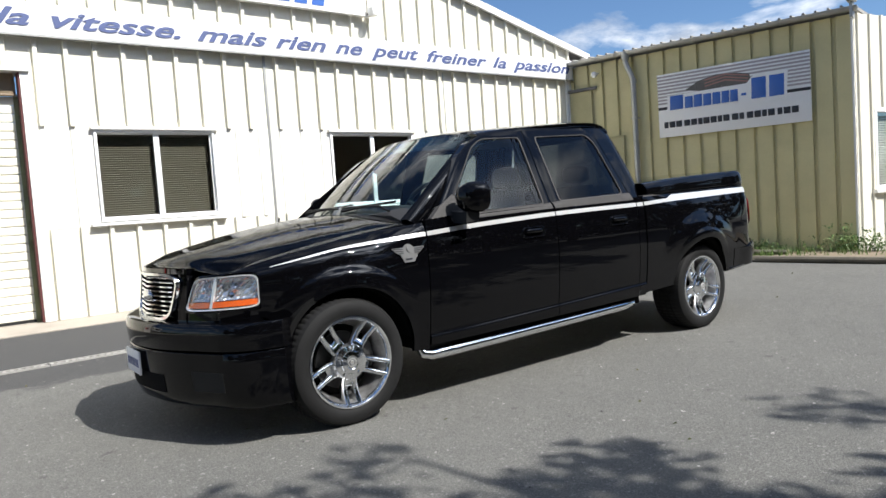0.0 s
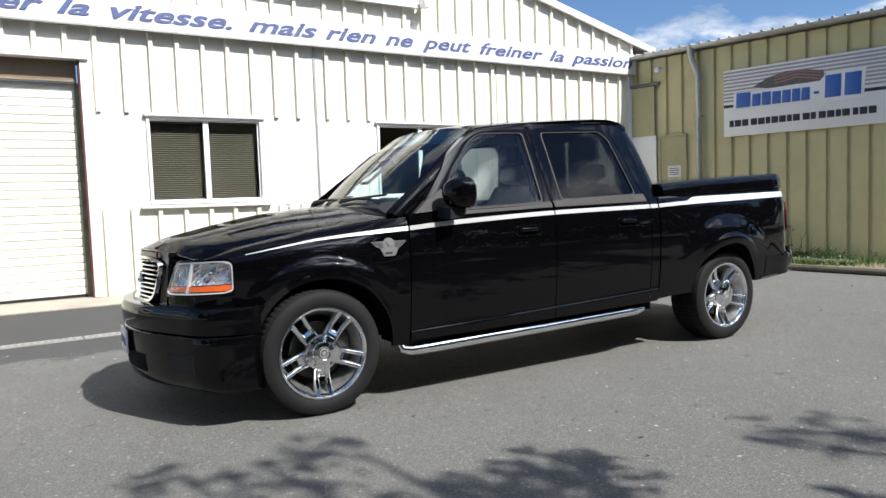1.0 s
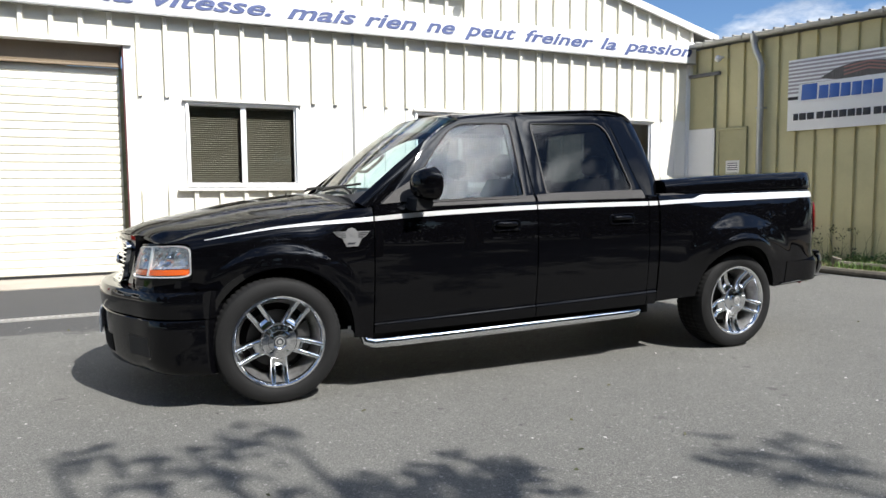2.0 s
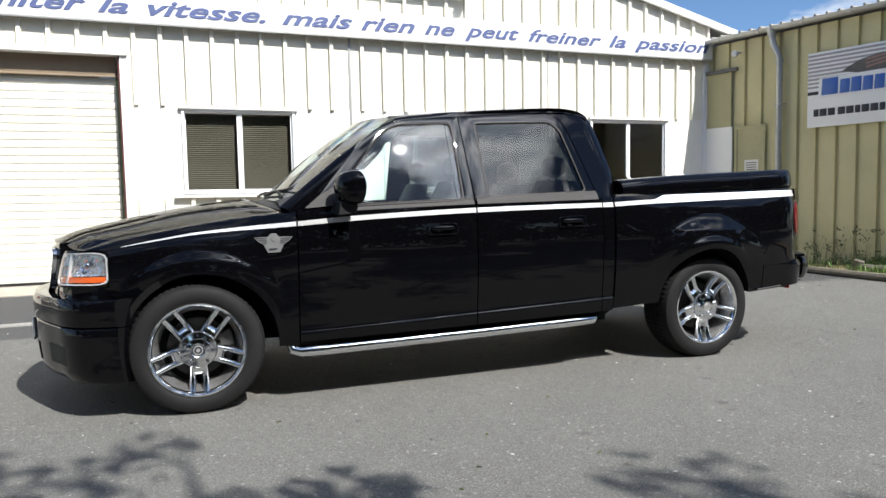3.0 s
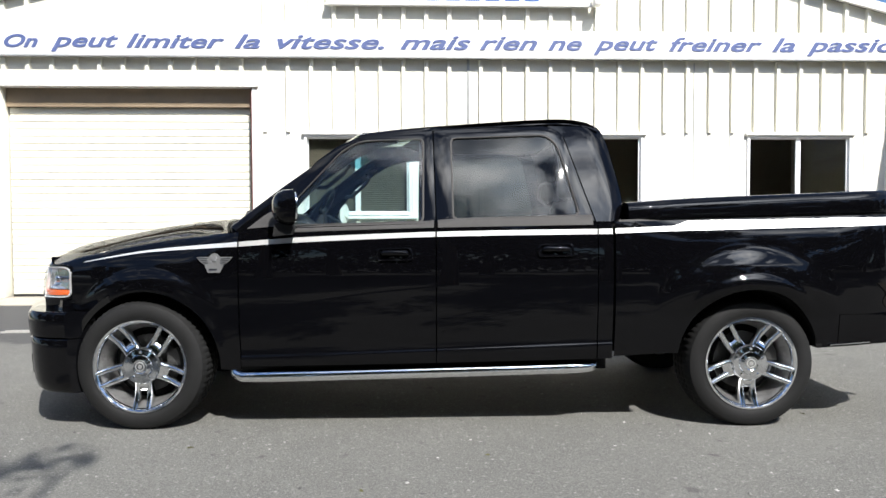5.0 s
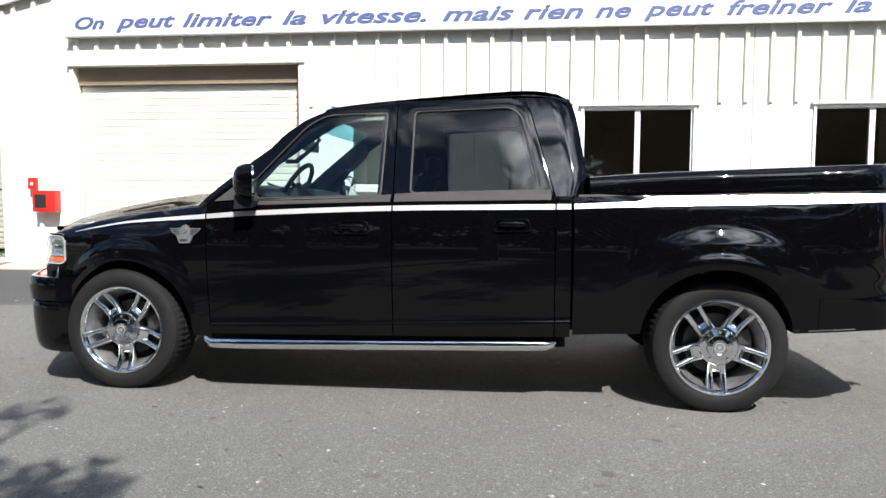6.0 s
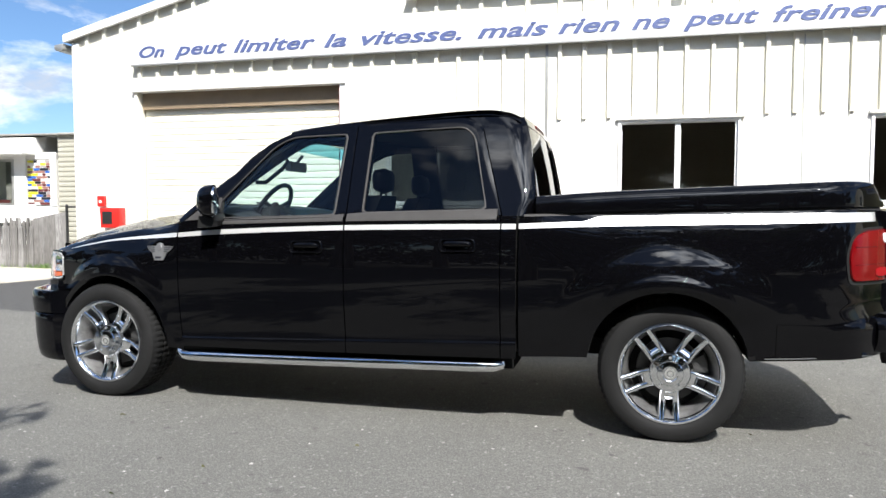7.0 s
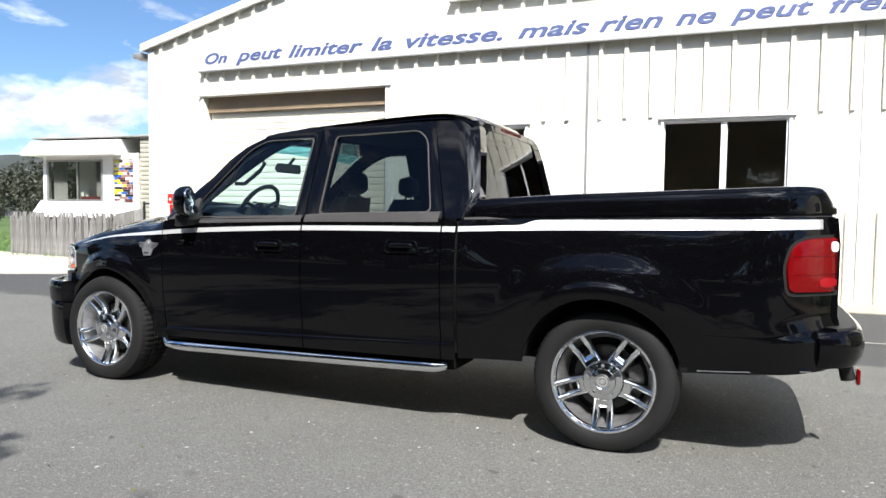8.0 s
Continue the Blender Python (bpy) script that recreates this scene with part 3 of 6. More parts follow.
for i in range(nz):
    z = BASE + 0.03 + i * (GZ + 0.12 - BASE) / nz
    h = (GZ + 0.12 - BASE) / nz - 0.004
    if slat is None:
        bm = loft([[(x, 0.0, 0.0), (x, -0.012, 0.008), (x, -0.018, h * 0.5), (x, -0.012, h - 0.008), (x, 0.0, h), (x, 0.012, h * 0.5)] for x in (GX0 + 0.02, GX1 - 0.02)])
        slat = part("slat", bm, "cream_sheet", gate, at=pose(0, FY + 0.17, z))
    else:
        share("slat", slat, gate, pose(0, FY + 0.17, z))
part("bottom_rail", box(GX0 + 0.02, GX1 - 0.03, FY + 0.15, FY + 0.195, BASE, BASE + 0.03), "steel_dark", gate)
for nm, a, mat in (("jamb_left", (GX0 - 0.06, GX0, FY - 0.03, FY + 0.45, BASE, GZ + 0.05), "cream_sheet"), ("jamb_right", (GX1 + 0.01, GX1 + 0.13, FY - 0.036, FY + 0.30, BASE, GZ + 0.05), "white_paint"), ("lintel", (GX0 - 0.09, GX1 + 0.11, FY - 0.07, FY + 0.30, GZ, GZ + 0.045), "white_paint")):
    tagged(part(nm, box(*a, 0.004), mat), "painted steel lining of the gate opening", "gate lining", kind="structure")
tagged(part("guide_strip", box(GX1 - 0.008, GX1 + 0.008, FY - 0.02, FY + 0.145, BASE, GZ - 0.004), "dark_red"), "dark red steel guide edge of the gate", "trim", kind="structure")
tagged(part("guide_rail", box(GX1 - 0.055, GX1 - 0.009, FY + 0.136, FY + 0.150, BASE, GZ - 0.265), "green_dirt"), "green stained guide rail of the gate", "trim", kind="structure")

# slogan board
BZ0, BZ1 = 3.545, 3.915
slogan = thing("slogan_board", "long white board with blue slanted French slogan", "sign board")
part("panel", box(-4.21, 8.85, FY - 0.115, FY - 0.062, BZ0, BZ1, 0.003), "board", slogan)
TALL = {"On": (0.0, 0.185), "peut": (0.055, 0.235), "la": (0.0, 0.20), "limiter": (0.0, 0.20), "vitesse.": (0.0, 0.195), "mais": (0.0, 0.195), "rien": (0.0, 0.195), "ne": (0.0, 0.145), "freiner": (0.0, 0.20), "passion": (0.055, 0.25)}
for words, x0, x1 in (("On", -4.06, -3.60), ("peut", -3.43, -2.51), ("limiter", -2.41, -1.06), ("la", -0.93, -0.57), ("vitesse.", -0.34, 1.15), ("mais", 1.37, 2.37), ("rien", 2.49, 3.31), ("ne", 3.46, 3.95), ("peut", 4.11, 5.04), ("freiner", 5.19, 6.55), ("la", 6.69, 7.03), ("passion", 7.20, 8.75)):
    low, high = TALL[words]
    for bm in islands(writing(words, x1 - x0, high, 0.006, 0.34, 0.028 if words == "On" else 0.022)):
        part("letter", bm, "letter_blue", slogan, "blue slanted letter", smooth=0, at=pose(x0, FY - 0.117, BZ0 + 0.095 - low))
part("drip_edge", box(-4.23, 8.855, FY - 0.125, FY - 0.05, BZ0 - 0.022, BZ0 - 0.002), "zinc", slogan)

# upper sign panel
top = thing("upper_sign", "white sign panel with blue logo shapes high on the gable", "sign")
part("panel", box(0.34, 4.09, FY - 0.10, FY - 0.06, 4.278, 5.04, 0.004), "board", top)
part("tray", box(0.31, 4.13, FY - 0.13, FY - 0.05, 4.258, 4.276, 0.003), "white_paint", top)
for i in range(9):
    part("logo_shape", prism([(0, 0), (0.20, 0), (0.23, 0.16), (0.03, 0.16)], FY - 0.106, FY - 0.101, bevel=0.0), "logo_blue", top, at=pose(0.89 + i * 0.28, 0, 4.335))
lamp = thing("flood_lamp", "small white flood lamp at the end of the sign panel", "lamp")
part("housing", prism([(-0.05, 0.0), (0.05, 0.0), (0.065, 0.13), (-0.065, 0.13)], FY - 0.28, FY - 0.13, bevel=0.01), "white_paint", lamp, at=pose(4.14, 0, 4.25))
part("bracket", box(4.125, 4.155, FY - 0.14, FY - 0.02, 4.29, 4.33), "steel_dark", lamp)

# fire hydrant boxes on the wall
for z0, z1, x0, x1, lab, d in ((0.96, 1.28, -4.79, -4.43, "red wall cabinet with a dark window", 0.16), (1.30, 1.475, -4.92, -4.79, "small red alarm box with a white dot", 0.07)):
    c = thing("red_wall_box", lab + " on the white wall", "wall cabinet")
    part("cabinet", box(x0, x1, FY - 0.03 - d, FY - 0.03, z0, z1, 0.006), "red_paint", c)
    if d > 0.1:
        part("inspection_window", box(x0 + 0.04, x1 - 0.14, FY - 0.034 - d, FY - 0.031 - d, z0 + 0.06, z1 - 0.06), "steel_dark", c)
    else:
        part("push_plate", rod(((x0 + x1) / 2, FY - 0.034 - d, z0 + 0.08), ((x0 + x1) / 2, FY - 0.031 - d, z0 + 0.08), 0.025), "paper", c)

# drain channel in the yard
drain = thing("drain_channel", "narrow pale concrete drain channel with a slotted grate", "drain")
for x0 in [-3.0 + i * 1.0 for i in range(9)]:
    gr = bmesh.new()
    box(x0, x0 + 0.99, -0.06, -0.042, -0.02, 0.006, 0.0, gr)
    box(x0, x0 + 0.99, 0.042, 0.06, -0.02, 0.006, 0.0, gr)
    for j in range(16):
        box(x0 + 0.01 + j * 0.0615, x0 + 0.035 + j * 0.0615, -0.042, 0.042, -0.02, 0.003, 0.0, gr)
    part("grate", gr, "roof_sheet", drain, smooth=0)
    part("trough", box(x0, x0 + 1.0, -0.05, 0.05, -0.03, -0.015), "steel_dark", drain, smooth=0)
drain.matrix_basis = pose(0, 3.86, 0.012, 0, 0, 1.5)

# ---------------------------------------------------------------- the yellow building, turned 14 degrees
LEN = 4.92
annex_m = Matrix.Translation((8.85, 5.885, 0.0)) @ Matrix.Rotation(radians(14 - 90), 4, "Z")
# in its own frame x runs along the wall away from the hall, and -y looks at the yard


def annex(name, bm, mat, label, category="wall", smooth=20):
    return tagged(part(name, bm, mat, smooth=smooth, at=annex_m), label, category, kind="structure")


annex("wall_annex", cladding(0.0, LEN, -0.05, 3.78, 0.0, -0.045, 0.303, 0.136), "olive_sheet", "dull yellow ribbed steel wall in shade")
annex("wall_annex_end", box(LEN - 0.004, LEN + 0.03, 0.0, 0.14, 0.0, 3.78), "white_paint", "pale corner trim of the yellow building")
end_m = annex_m @ Matrix.Translation((LEN + 0.031, 0.04, 0)) @ Matrix.Rotation(radians(65), 4, "Z")
for a in ((0.02, 0.45, -0.05, 3.80), (1.85, 9.0, -0.05, 3.80), (0.45, 1.85, -0.05, 1.00), (0.45, 1.85, 2.32, 3.80)):
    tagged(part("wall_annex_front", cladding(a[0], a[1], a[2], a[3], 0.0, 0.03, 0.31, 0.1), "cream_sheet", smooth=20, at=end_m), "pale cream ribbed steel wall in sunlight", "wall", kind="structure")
wa = thing("window_4", "white window with lowered pale blind in the sunlit end wall", "window", end_m, kind="structure")
fr = bmesh.new()
for a in ((0.45, 1.85, -0.03, 0.06, 2.25, 2.32), (0.45, 1.85, -0.03, 0.06, 1.00, 1.07), (0.45, 0.52, -0.03, 0.06, 1.07, 2.25), (1.78, 1.85, -0.03, 0.06, 1.07, 2.25), (1.12, 1.18, -0.02, 0.05, 1.07, 2.25)):
    box(*a, 0.004, fr)
part("window_frame", fr, "pvc", wa)
part("window_sill", box(0.38, 1.92, -0.08, -0.02, 0.94, 1.00, 0.004), "white_paint", wa)
pn = part("pane", box(0.52, 1.78, 0.02, 0.026, 1.07, 2.25), "room_glass", wa)
pn.visible_shadow = False
sl = None
for i in range(28):
    m4 = pose(1.15, 0.08, 1.10 + i * 0.04, 40)
    if sl is None:
        sl = part("blind_slat", box(-0.62, 0.62, -0.02, 0.02, -0.001, 0.001), "paper", wa, at=m4)
    else:
        share("blind_slat", sl, wa, m4)
annex("annex_backing", box(0.0, LEN, 0.3, 0.4, -0.05, 3.78), "room", "dim lining inside the yellow building")
annex("annex_roof", prism([(-0.16, 3.81), (-0.16, 3.86), (8.0, 4.63), (8.0, 4.56)], -0.1, LEN + 0.1, "x"), "roof_sheet", "grey corrugated roof of the yellow building", "roof", 0)
bm = bmesh.new()
for i in range(28):
    x = 0.02 + i * 0.178
    tube([(x, -0.20, 3.88), (x, 1.2, 4.015)], 0.02, 8, bm)
annex("roof_corrugation", bm, "roof_sheet", "rounded ridges of the corrugated roof edge", "roof")
gut = thing("gutter", "weathered grey half-round gutter along the roof edge", "gutter", annex_m)
prof = [(math.cos(a) * 0.075, math.sin(a) * 0.075) for a in [math.pi + math.pi * i / 8 for i in range(9)]] + [(0.068, 0.0), (0.0, -0.06), (-0.068, 0.0)]
part("trough", loft([[(x, -0.125 + p, 3.865 + q) for p, q in prof] for x in (-0.05, LEN + 0.12)]), "zinc", gut)
for i in range(7):
    part("joint_clip", loft([[(x, -0.125 + p * 1.12, 3.865 + q * 1.12) for p, q in prof] for x in (0.3 + i * 0.72, 0.34 + i * 0.72)]), "zinc", gut)
pipe = thing("downpipe", "grey zinc downpipe with a swan neck on the yellow wall", "downpipe", annex_m)
part("pipe", tube([(1.26, -0.125, 3.81), (1.26, -0.125, 3.68), (1.285, -0.12, 3.58), (1.345, -0.10, 3.44), (1.375, -0.095, 3.34), (1.38, -0.095, 2.0), (1.38, -0.095, 0.05)], 0.052, 14), "zinc", pipe)
part("collar", rod((1.38, -0.095, 3.26), (1.38, -0.095, 3.34), 0.06), "zinc", pipe)
part("outlet", rod((1.26, -0.125, 3.72), (1.26, -0.125, 3.86), 0.067, r2=0.085), "zinc", pipe)
for z in (2.6, 1.2):
    part("bracket", box(1.32, 1.44, -0.15, 0.0, z, z + 0.025), "zinc", pipe)
door = thing("door_1", "narrow yellow steel door and frame, recess shade put into the colour, with a paper notice", "door", annex_m, kind="structure")
dfr = bmesh.new()
for a in ((0.56, 0.61, -0.05, 0.0, 0.1, 2.28), (1.07, 1.12, -0.05, 0.0, 0.1, 2.28), (0.56, 1.12, -0.05, 0.0, 2.28, 2.33)):
    box(*a, 0.004, dfr)
# frame and leaf stand proud of the wall; the darker olive stands in for recess shade
part("door_frame", dfr, "shaded_olive", door)
part("leaf", box(0.61, 1.07, -0.035, 0.0, 0.1, 2.28), "shaded_olive", door)
part("notice", box(0.75, 1.0, -0.042, -0.037, 1.54, 1.75), "paper", door, "white paper notice with bars of print")
for i in range(4):
    part("print_bar", box(0.78, 0.97, -0.0445, -0.0425, 1.58 + i * 0.038, 1.593 + i * 0.038), "letter_dark", door)
tagged(part("white_panel", box(-0.02, 0.53, -0.07, -0.04, 0.1, 2.34), "white_paint", at=annex_m), "pale painted wall panel beside the door", "wall panel", kind="structure")
tagged(part("corner_panel", box(-0.02, 0.50, -0.06, -0.035, 2.344, 3.27), "shaded_olive", at=annex_m), "beige wall panel in the corner above the door, shade put into its colour", "wall panel", kind="structure")
# thin grey bar along the top of the corner panel
tagged(part("canopy_beam", box(0.0, 0.62, -0.10, -0.04, 3.275, 3.335, 0.006), "wood_grey", at=annex_m), "short grey beam across the corner above the wall panel", "beam", kind="structure")
cm = thing("wall_camera", "small pale dome camera on a bracket under the gutter", "camera", annex_m)
part("arm", rod((0.63, 0.0, 3.58), (0.63, -0.14, 3.56), 0.018), "white_paint", cm)
sp = bmesh.new()
bmesh.ops.create_uvsphere(sp, u_segments=16, v_segments=10, radius=0.06, matrix=Matrix.Translation((0.63, -0.17, 3.54)))
part("dome", sp, "white_paint", cm)
hood = bmesh.new()
box(LEN - 0.02, LEN + 0.10, -0.34, 0.0, 3.94, 4.00, 0.015, hood)
fl = thing("flood_lamp", "grey flood lamp on a bracket at the roof corner", "lamp", annex_m)
part("housing", hood, "zinc", fl)
part("bracket", box(LEN + 0.02, LEN + 0.06, -0.2, 0.03, 3.70, 3.94), "zinc", fl)

# big sign on the yellow wall
sign = thing("wall_sign", "white sign with blue logo shapes, pale stripes and dark bars", "sign", annex_m @ Matrix.Translation((1.82, -0.042, 2.19)))
SW, SH = 2.53, 1.145
part("panel", box(0, SW, -0.02, 0.0, 0, SH, 0.003), "board", sign)
for i in range(9):
    part("pale_stripe", box(0.004, SW - 0.004, -0.0235, -0.0205, 0.60 + i * 0.06, 0.632 + i * 0.06), "grey_stripe", sign)
part("dark_stripe", box(0.004, SW - 0.004, -0.0245, -0.0205, 0.50, 0.55), "steel_dark", sign)
wave = [(0.50, 0.80), (0.75, 0.93), (1.05, 0.99), (1.35, 0.97), (1.60, 0.92), (1.62, 0.72), (1.2, 0.76), (0.8, 0.74)]
part("wave_shape", prism(wave, -0.027, -0.0248), "wood_grey", sign, "muted flag-like wave shape")
for j in range(3):
    part("wave_band", prism([(0.85, 0.80 + j * 0.055), (1.2, 0.86 + j * 0.05), (1.58, 0.78 + j * 0.05), (1.58, 0.80 + j * 0.05), (1.2, 0.885 + j * 0.05), (0.85, 0.825 + j * 0.055)], -0.029, -0.0272), "flag_red", sign)
halo = [(0.17, 0.44), (1.55, 0.47), (1.55, 0.40), (2.17, 0.42), (2.20, 0.88), (1.68, 0.90), (1.55, 0.76), (0.18, 0.74)]
part("logo_ground", prism(halo, -0.031, -0.0292), "board", sign)
lx = 0.22
for w_, h_ in ((0.26, 0.25), (0.155, 0.205), (0.16, 0.215), (0.155, 0.205), (0.15, 0.205), (0.14, 0.205), (0.14, 0.205)):
    part("logo_letter_shape", prism([(0, 0), (w_ * 0.93, 0), (w_ * 0.95, h_), (0.01, h_)], -0.036, -0.0312, bevel=0.0015), "logo_blue", sign, at=pose(lx, 0, 0.48))
    lx += w_ * 1.03
part("logo_letter_shape", box(1.46, 1.54, -0.036, -0.0312, 0.56, 0.60), "logo_blue", sign)
for x0 in (1.62, 1.90):
    part("logo_letter_shape", prism([(x0, 0.48), (x0 + 0.23, 0.48), (x0 + 0.24, 0.83), (x0 + 0.01, 0.83)], -0.036, -0.0312, bevel=0.0015), "logo_blue", sign)
lx = 0.10
for n_ in (3, 7, 2, 4, 3):
    for i in range(n_):
        wide = 0.105 if (i + n_) % 3 else 0.075
        part("print_bar", box(lx, lx + wide, -0.024, -0.0205, 0.165, 0.275, 0.004), "letter_dark", sign)
        lx += wide + 0.018
    lx += 0.025

# weedy strip at the foot of the yellow wall
strip = prism([(0.95, -0.05), (LEN + 6, -0.05), (LEN + 6, -1.60), (LEN + 0.5, -1.52), (3.4, -1.15), (2.2, -0.82), (0.95, -0.42)], -0.02, 0.055, "z")
tagged(part("weed_strip", strip, "soil", smooth=0, at=annex_m), "narrow strip of soil along the foot of the wall", "soil strip", kind="structure")
tagged(part("kerb", tube([(0.95, -0.45, 0.05), (2.2, -0.85, 0.05), (3.4, -1.18, 0.05), (LEN + 0.5, -1.55, 0.05), (LEN + 6, -1.63, 0.05)], 0.05, 8), "old_timber", at=annex_m), "weathered low edging along the weedy strip", "kerb", kind="structure")


def blades(count, spot, height, width, seed):
    r = random.Random(seed)
    vs, fs = [], []
    for _ in range(count):
        x, y, z = spot(r)
        h, a = height * r.uniform(0.4, 1.2), r.uniform(0, 6.28)
        lean = Vector((r.uniform(-0.5, 0.5) * h, r.uniform(-0.5, 0.5) * h, 0))
        s = Vector((math.cos(a), math.sin(a), 0)) * width * r.uniform(0.6, 1.3)
        b = Vector((x, y, z))
        i = len(vs)
        vs += [b - s, b + s, b + lean * 0.35 + s * 0.7 + Vector((0, 0, h * 0.6)), b + lean * 0.35 - s * 0.7 + Vector((0, 0, h * 0.6)), b + lean + Vector((0, 0, h))]
        fs += [(i, i + 1, i + 2, i + 3), (i + 3, i + 2, i + 4)]
    return vs, fs


def leaf_cloud(clumps, per, size, seed, spread=1.0):
    r = random.Random(seed)
    vs, fs = [], []
    for c, rad in clumps:
        for _ in range(int(per * rad * rad)):
            d = Vector((r.gauss(0, 1), r.gauss(0, 1), r.gauss(0, 0.8)))
            d = d.normalized() * rad * r.random() ** 0.45
            p = Vector(c) + d * spread
            u = Vector((r.gauss(0, 1), r.gauss(0, 1), r.gauss(0, 1))).normalized()
            v = u.cross(Vector((r.gauss(0, 1), r.gauss(0, 1), r.gauss(0, 1)))).normalized()
            s = size * r.uniform(0.6, 1.4)
            i = len(vs)
            vs += [p - u * s, p + v * s * 0.42, p + u * s, p - v * s * 0.42]
            fs.append((i, i + 1, i + 2, i + 3))
    return vs, fs


def stuff(name, data, mat, label, category, m=None):
    me = bpy.data.meshes.new(name)
    me.from_pydata(*(data[0], [], data[1]))
    finish(me, M[mat], 0)
    ob = new(name, me)
    if m is not None:
        ob.matrix_basis = m
    return tagged(ob, label, category, kind="stuff")


def pebbles(count, spot, size, seed):
    r = random.Random(seed)
    vs, fs = [], []
    for _ in range(count):
        x, y, z = spot(r)
        s, a = size * r.uniform(0.35, 1.5), r.uniform(0, 6.28)
        u, v = Vector((math.cos(a), math.sin(a), 0)) * s * r.uniform(0.7, 1.6), Vector((-math.sin(a), math.cos(a), 0)) * s
        p, up = Vector((x, y, z)), Vector((0, 0, s * r.uniform(0.3, 0.8)))
        i = len(vs)
        vs += [p + u, p + v, p - u, p - v, p + up + u * 0.2, p - Vector((0, 0, 0.002))]
        fs += [(i, i + 1, i + 4), (i + 1, i + 2, i + 4), (i + 2, i + 3, i + 4), (i + 3, i, i + 4), (i + 1, i, i + 5), (i + 2, i + 1, i + 5), (i + 3, i + 2, i + 5), (i, i + 3, i + 5)]
    return vs, fs


stuff("loose_grit", pebbles(1500, lambda r: (r.uniform(-4.5, 9.0), r.uniform(-3.2, 3.4) if r.random() < 0.75 else r.uniform(3.4, 5.0), 0.002), 0.0075, 61), "pebble", "loose grit and small stones on the asphalt", "grit")
stuff("fallen_leaves", blades(45, lambda r: (r.uniform(-4.0, 8.0), r.uniform(-2.8, 3.2), 0.003), 0.012, 0.016, 63), "weed", "few dry fallen leaves on the asphalt", "leaves")
stuff("strip_grass", blades(1500, lambda r: ((x := r.choice((r.gauss(3.4, 0.4), r.uniform(1.6, LEN + 4)))), -r.random() ** 0.8 * min(0.9, 0.4 + 0.14 * x), 0.05), 0.12, 0.006, 3), "grass", "green grass and low weeds along the wall foot", "grass", annex_m)
stuff("dry_litter", blades(900, lambda r: (r.gauss(2.7, 0.7), -0.1 - 0.5 * r.random(), 0.05), 0.05, 0.012, 6), "litter", "dry leaves and dead weeds along the wall foot", "litter", annex_m)


def weed_patch(name, cx, sx, count, high, mat, label, seed):
    r = random.Random(seed)
    vs, fs = blades(count, lambda q: (q.gauss(cx, sx), -0.08 - 0.2 * q.random(), 0.05), high, 0.004, seed)
    spots = [((r.gauss(cx, sx), -0.08 - 0.2 * r.random(), 0.10 + high * r.random() ** 1.3), 0.045 + 0.05 * r.random()) for _ in range(count // 2)]
    v2, f2 = leaf_cloud(spots, 2600, 0.022, seed + 1)
    n = len(vs)
    return stuff(name, (vs + v2, fs + [tuple(i + n for i in f) for f in f2]), mat, label, "weeds", annex_m)


weed_patch("tall_weeds", 2.35, 0.42, 60, 0.55, "weed", "tall straggly dark weeds against the yellow wall", 14)
weed_patch("low_weeds", 3.2, 0.5, 170, 0.13, "weed_green", "low green weeds along the foot of the yellow wall", 18)
weed_patch("low_weeds", 4.9, 0.3, 130, 0.20, "weed_green", "bushy green weeds near the corner of the wall", 19)
weed_patch("tall_weeds", LEN + 1.2, 0.9, 160, 0.42, "weed_green", "lush green weeds by the corner of the wall", 16)
logw = thing("fallen_post", "dark weathered post lying in the weeds", "post", annex_m)
part("stem", tube([(2.9, -0.55, 0.10), (3.4, -0.62, 0.10), (4.0, -0.60, 0.09)], [0.05, 0.045, 0.04], 8), "old_timber", logw)
part("stump", rod((2.82, -0.53, 0.05), (2.86, -0.53, 0.19), 0.07, 10), "old_timber", logw)

# ---------------------------------------------------------------- the pickup
# its own frame: x runs to the rear from the front axle, y across from the middle line, z up
truck = thing("pickup_truck", "glossy black crew cab pickup with silver stripe and chrome wheels", "pickup truck", pose(0, 0, 0, 0, 0, -1.34) @ Matrix.Translation((0, 0.89, 0)))
AXLE_R, HUB = 3.526, 0.368
FW, RW = (0.03, 0.375, 0.425), (3.505, 0.395, 0.41)  # wheel arches: x, z, radius

plan = curve([(-0.80, 0.58), (-0.70, 0.665), (-0.60, 0.722), (-0.45, 0.776), (-0.2, 0.858), (0.15, 0.918), (0.55, 0.952), (1.0, 0.972), (1.8, 0.98), (2.7, 0.978), (3.6, 0.972), (4.1, 0.958), (4.28, 0.942), (4.37, 0.918), (4.44, 0.875), (4.51, 0.815), (4.57, 0.755), (4.63, 0.685)])

fender_top = curve([(-0.72, 0.90), (-0.55, 0.955), (-0.37, 1.000), (0.04, 1.075), (0.30, 1.110), (0.57, 1.138), (0.62, 1.142)])


def flare(x, z, arch, width, high):
    r = math.hypot(x - arch[0], z - arch[1]) - arch[2]
    if r < 0:
        return high
    return high * smooth01(1 - r / width)


def swell(x, z, arch, reach, high, power=1.55):
    """A bulging band round an arch, full at the edge and falling ever faster to a soft crease."""
    r = max(0.0, math.hypot(x - arch[0], z - arch[1]) - arch[2]) / reach
    if r > 1.15:
        return 0.0
    body = (1 - r**power) if r < 0.85 else (1 - 0.85**power) * ((1.15 - r) / 0.3) ** 2
    return high * body * smooth01((z - 0.62) / 0.28)


def sill_crease(x):
    return 0.462 + 0.035 * (x - 1.7)


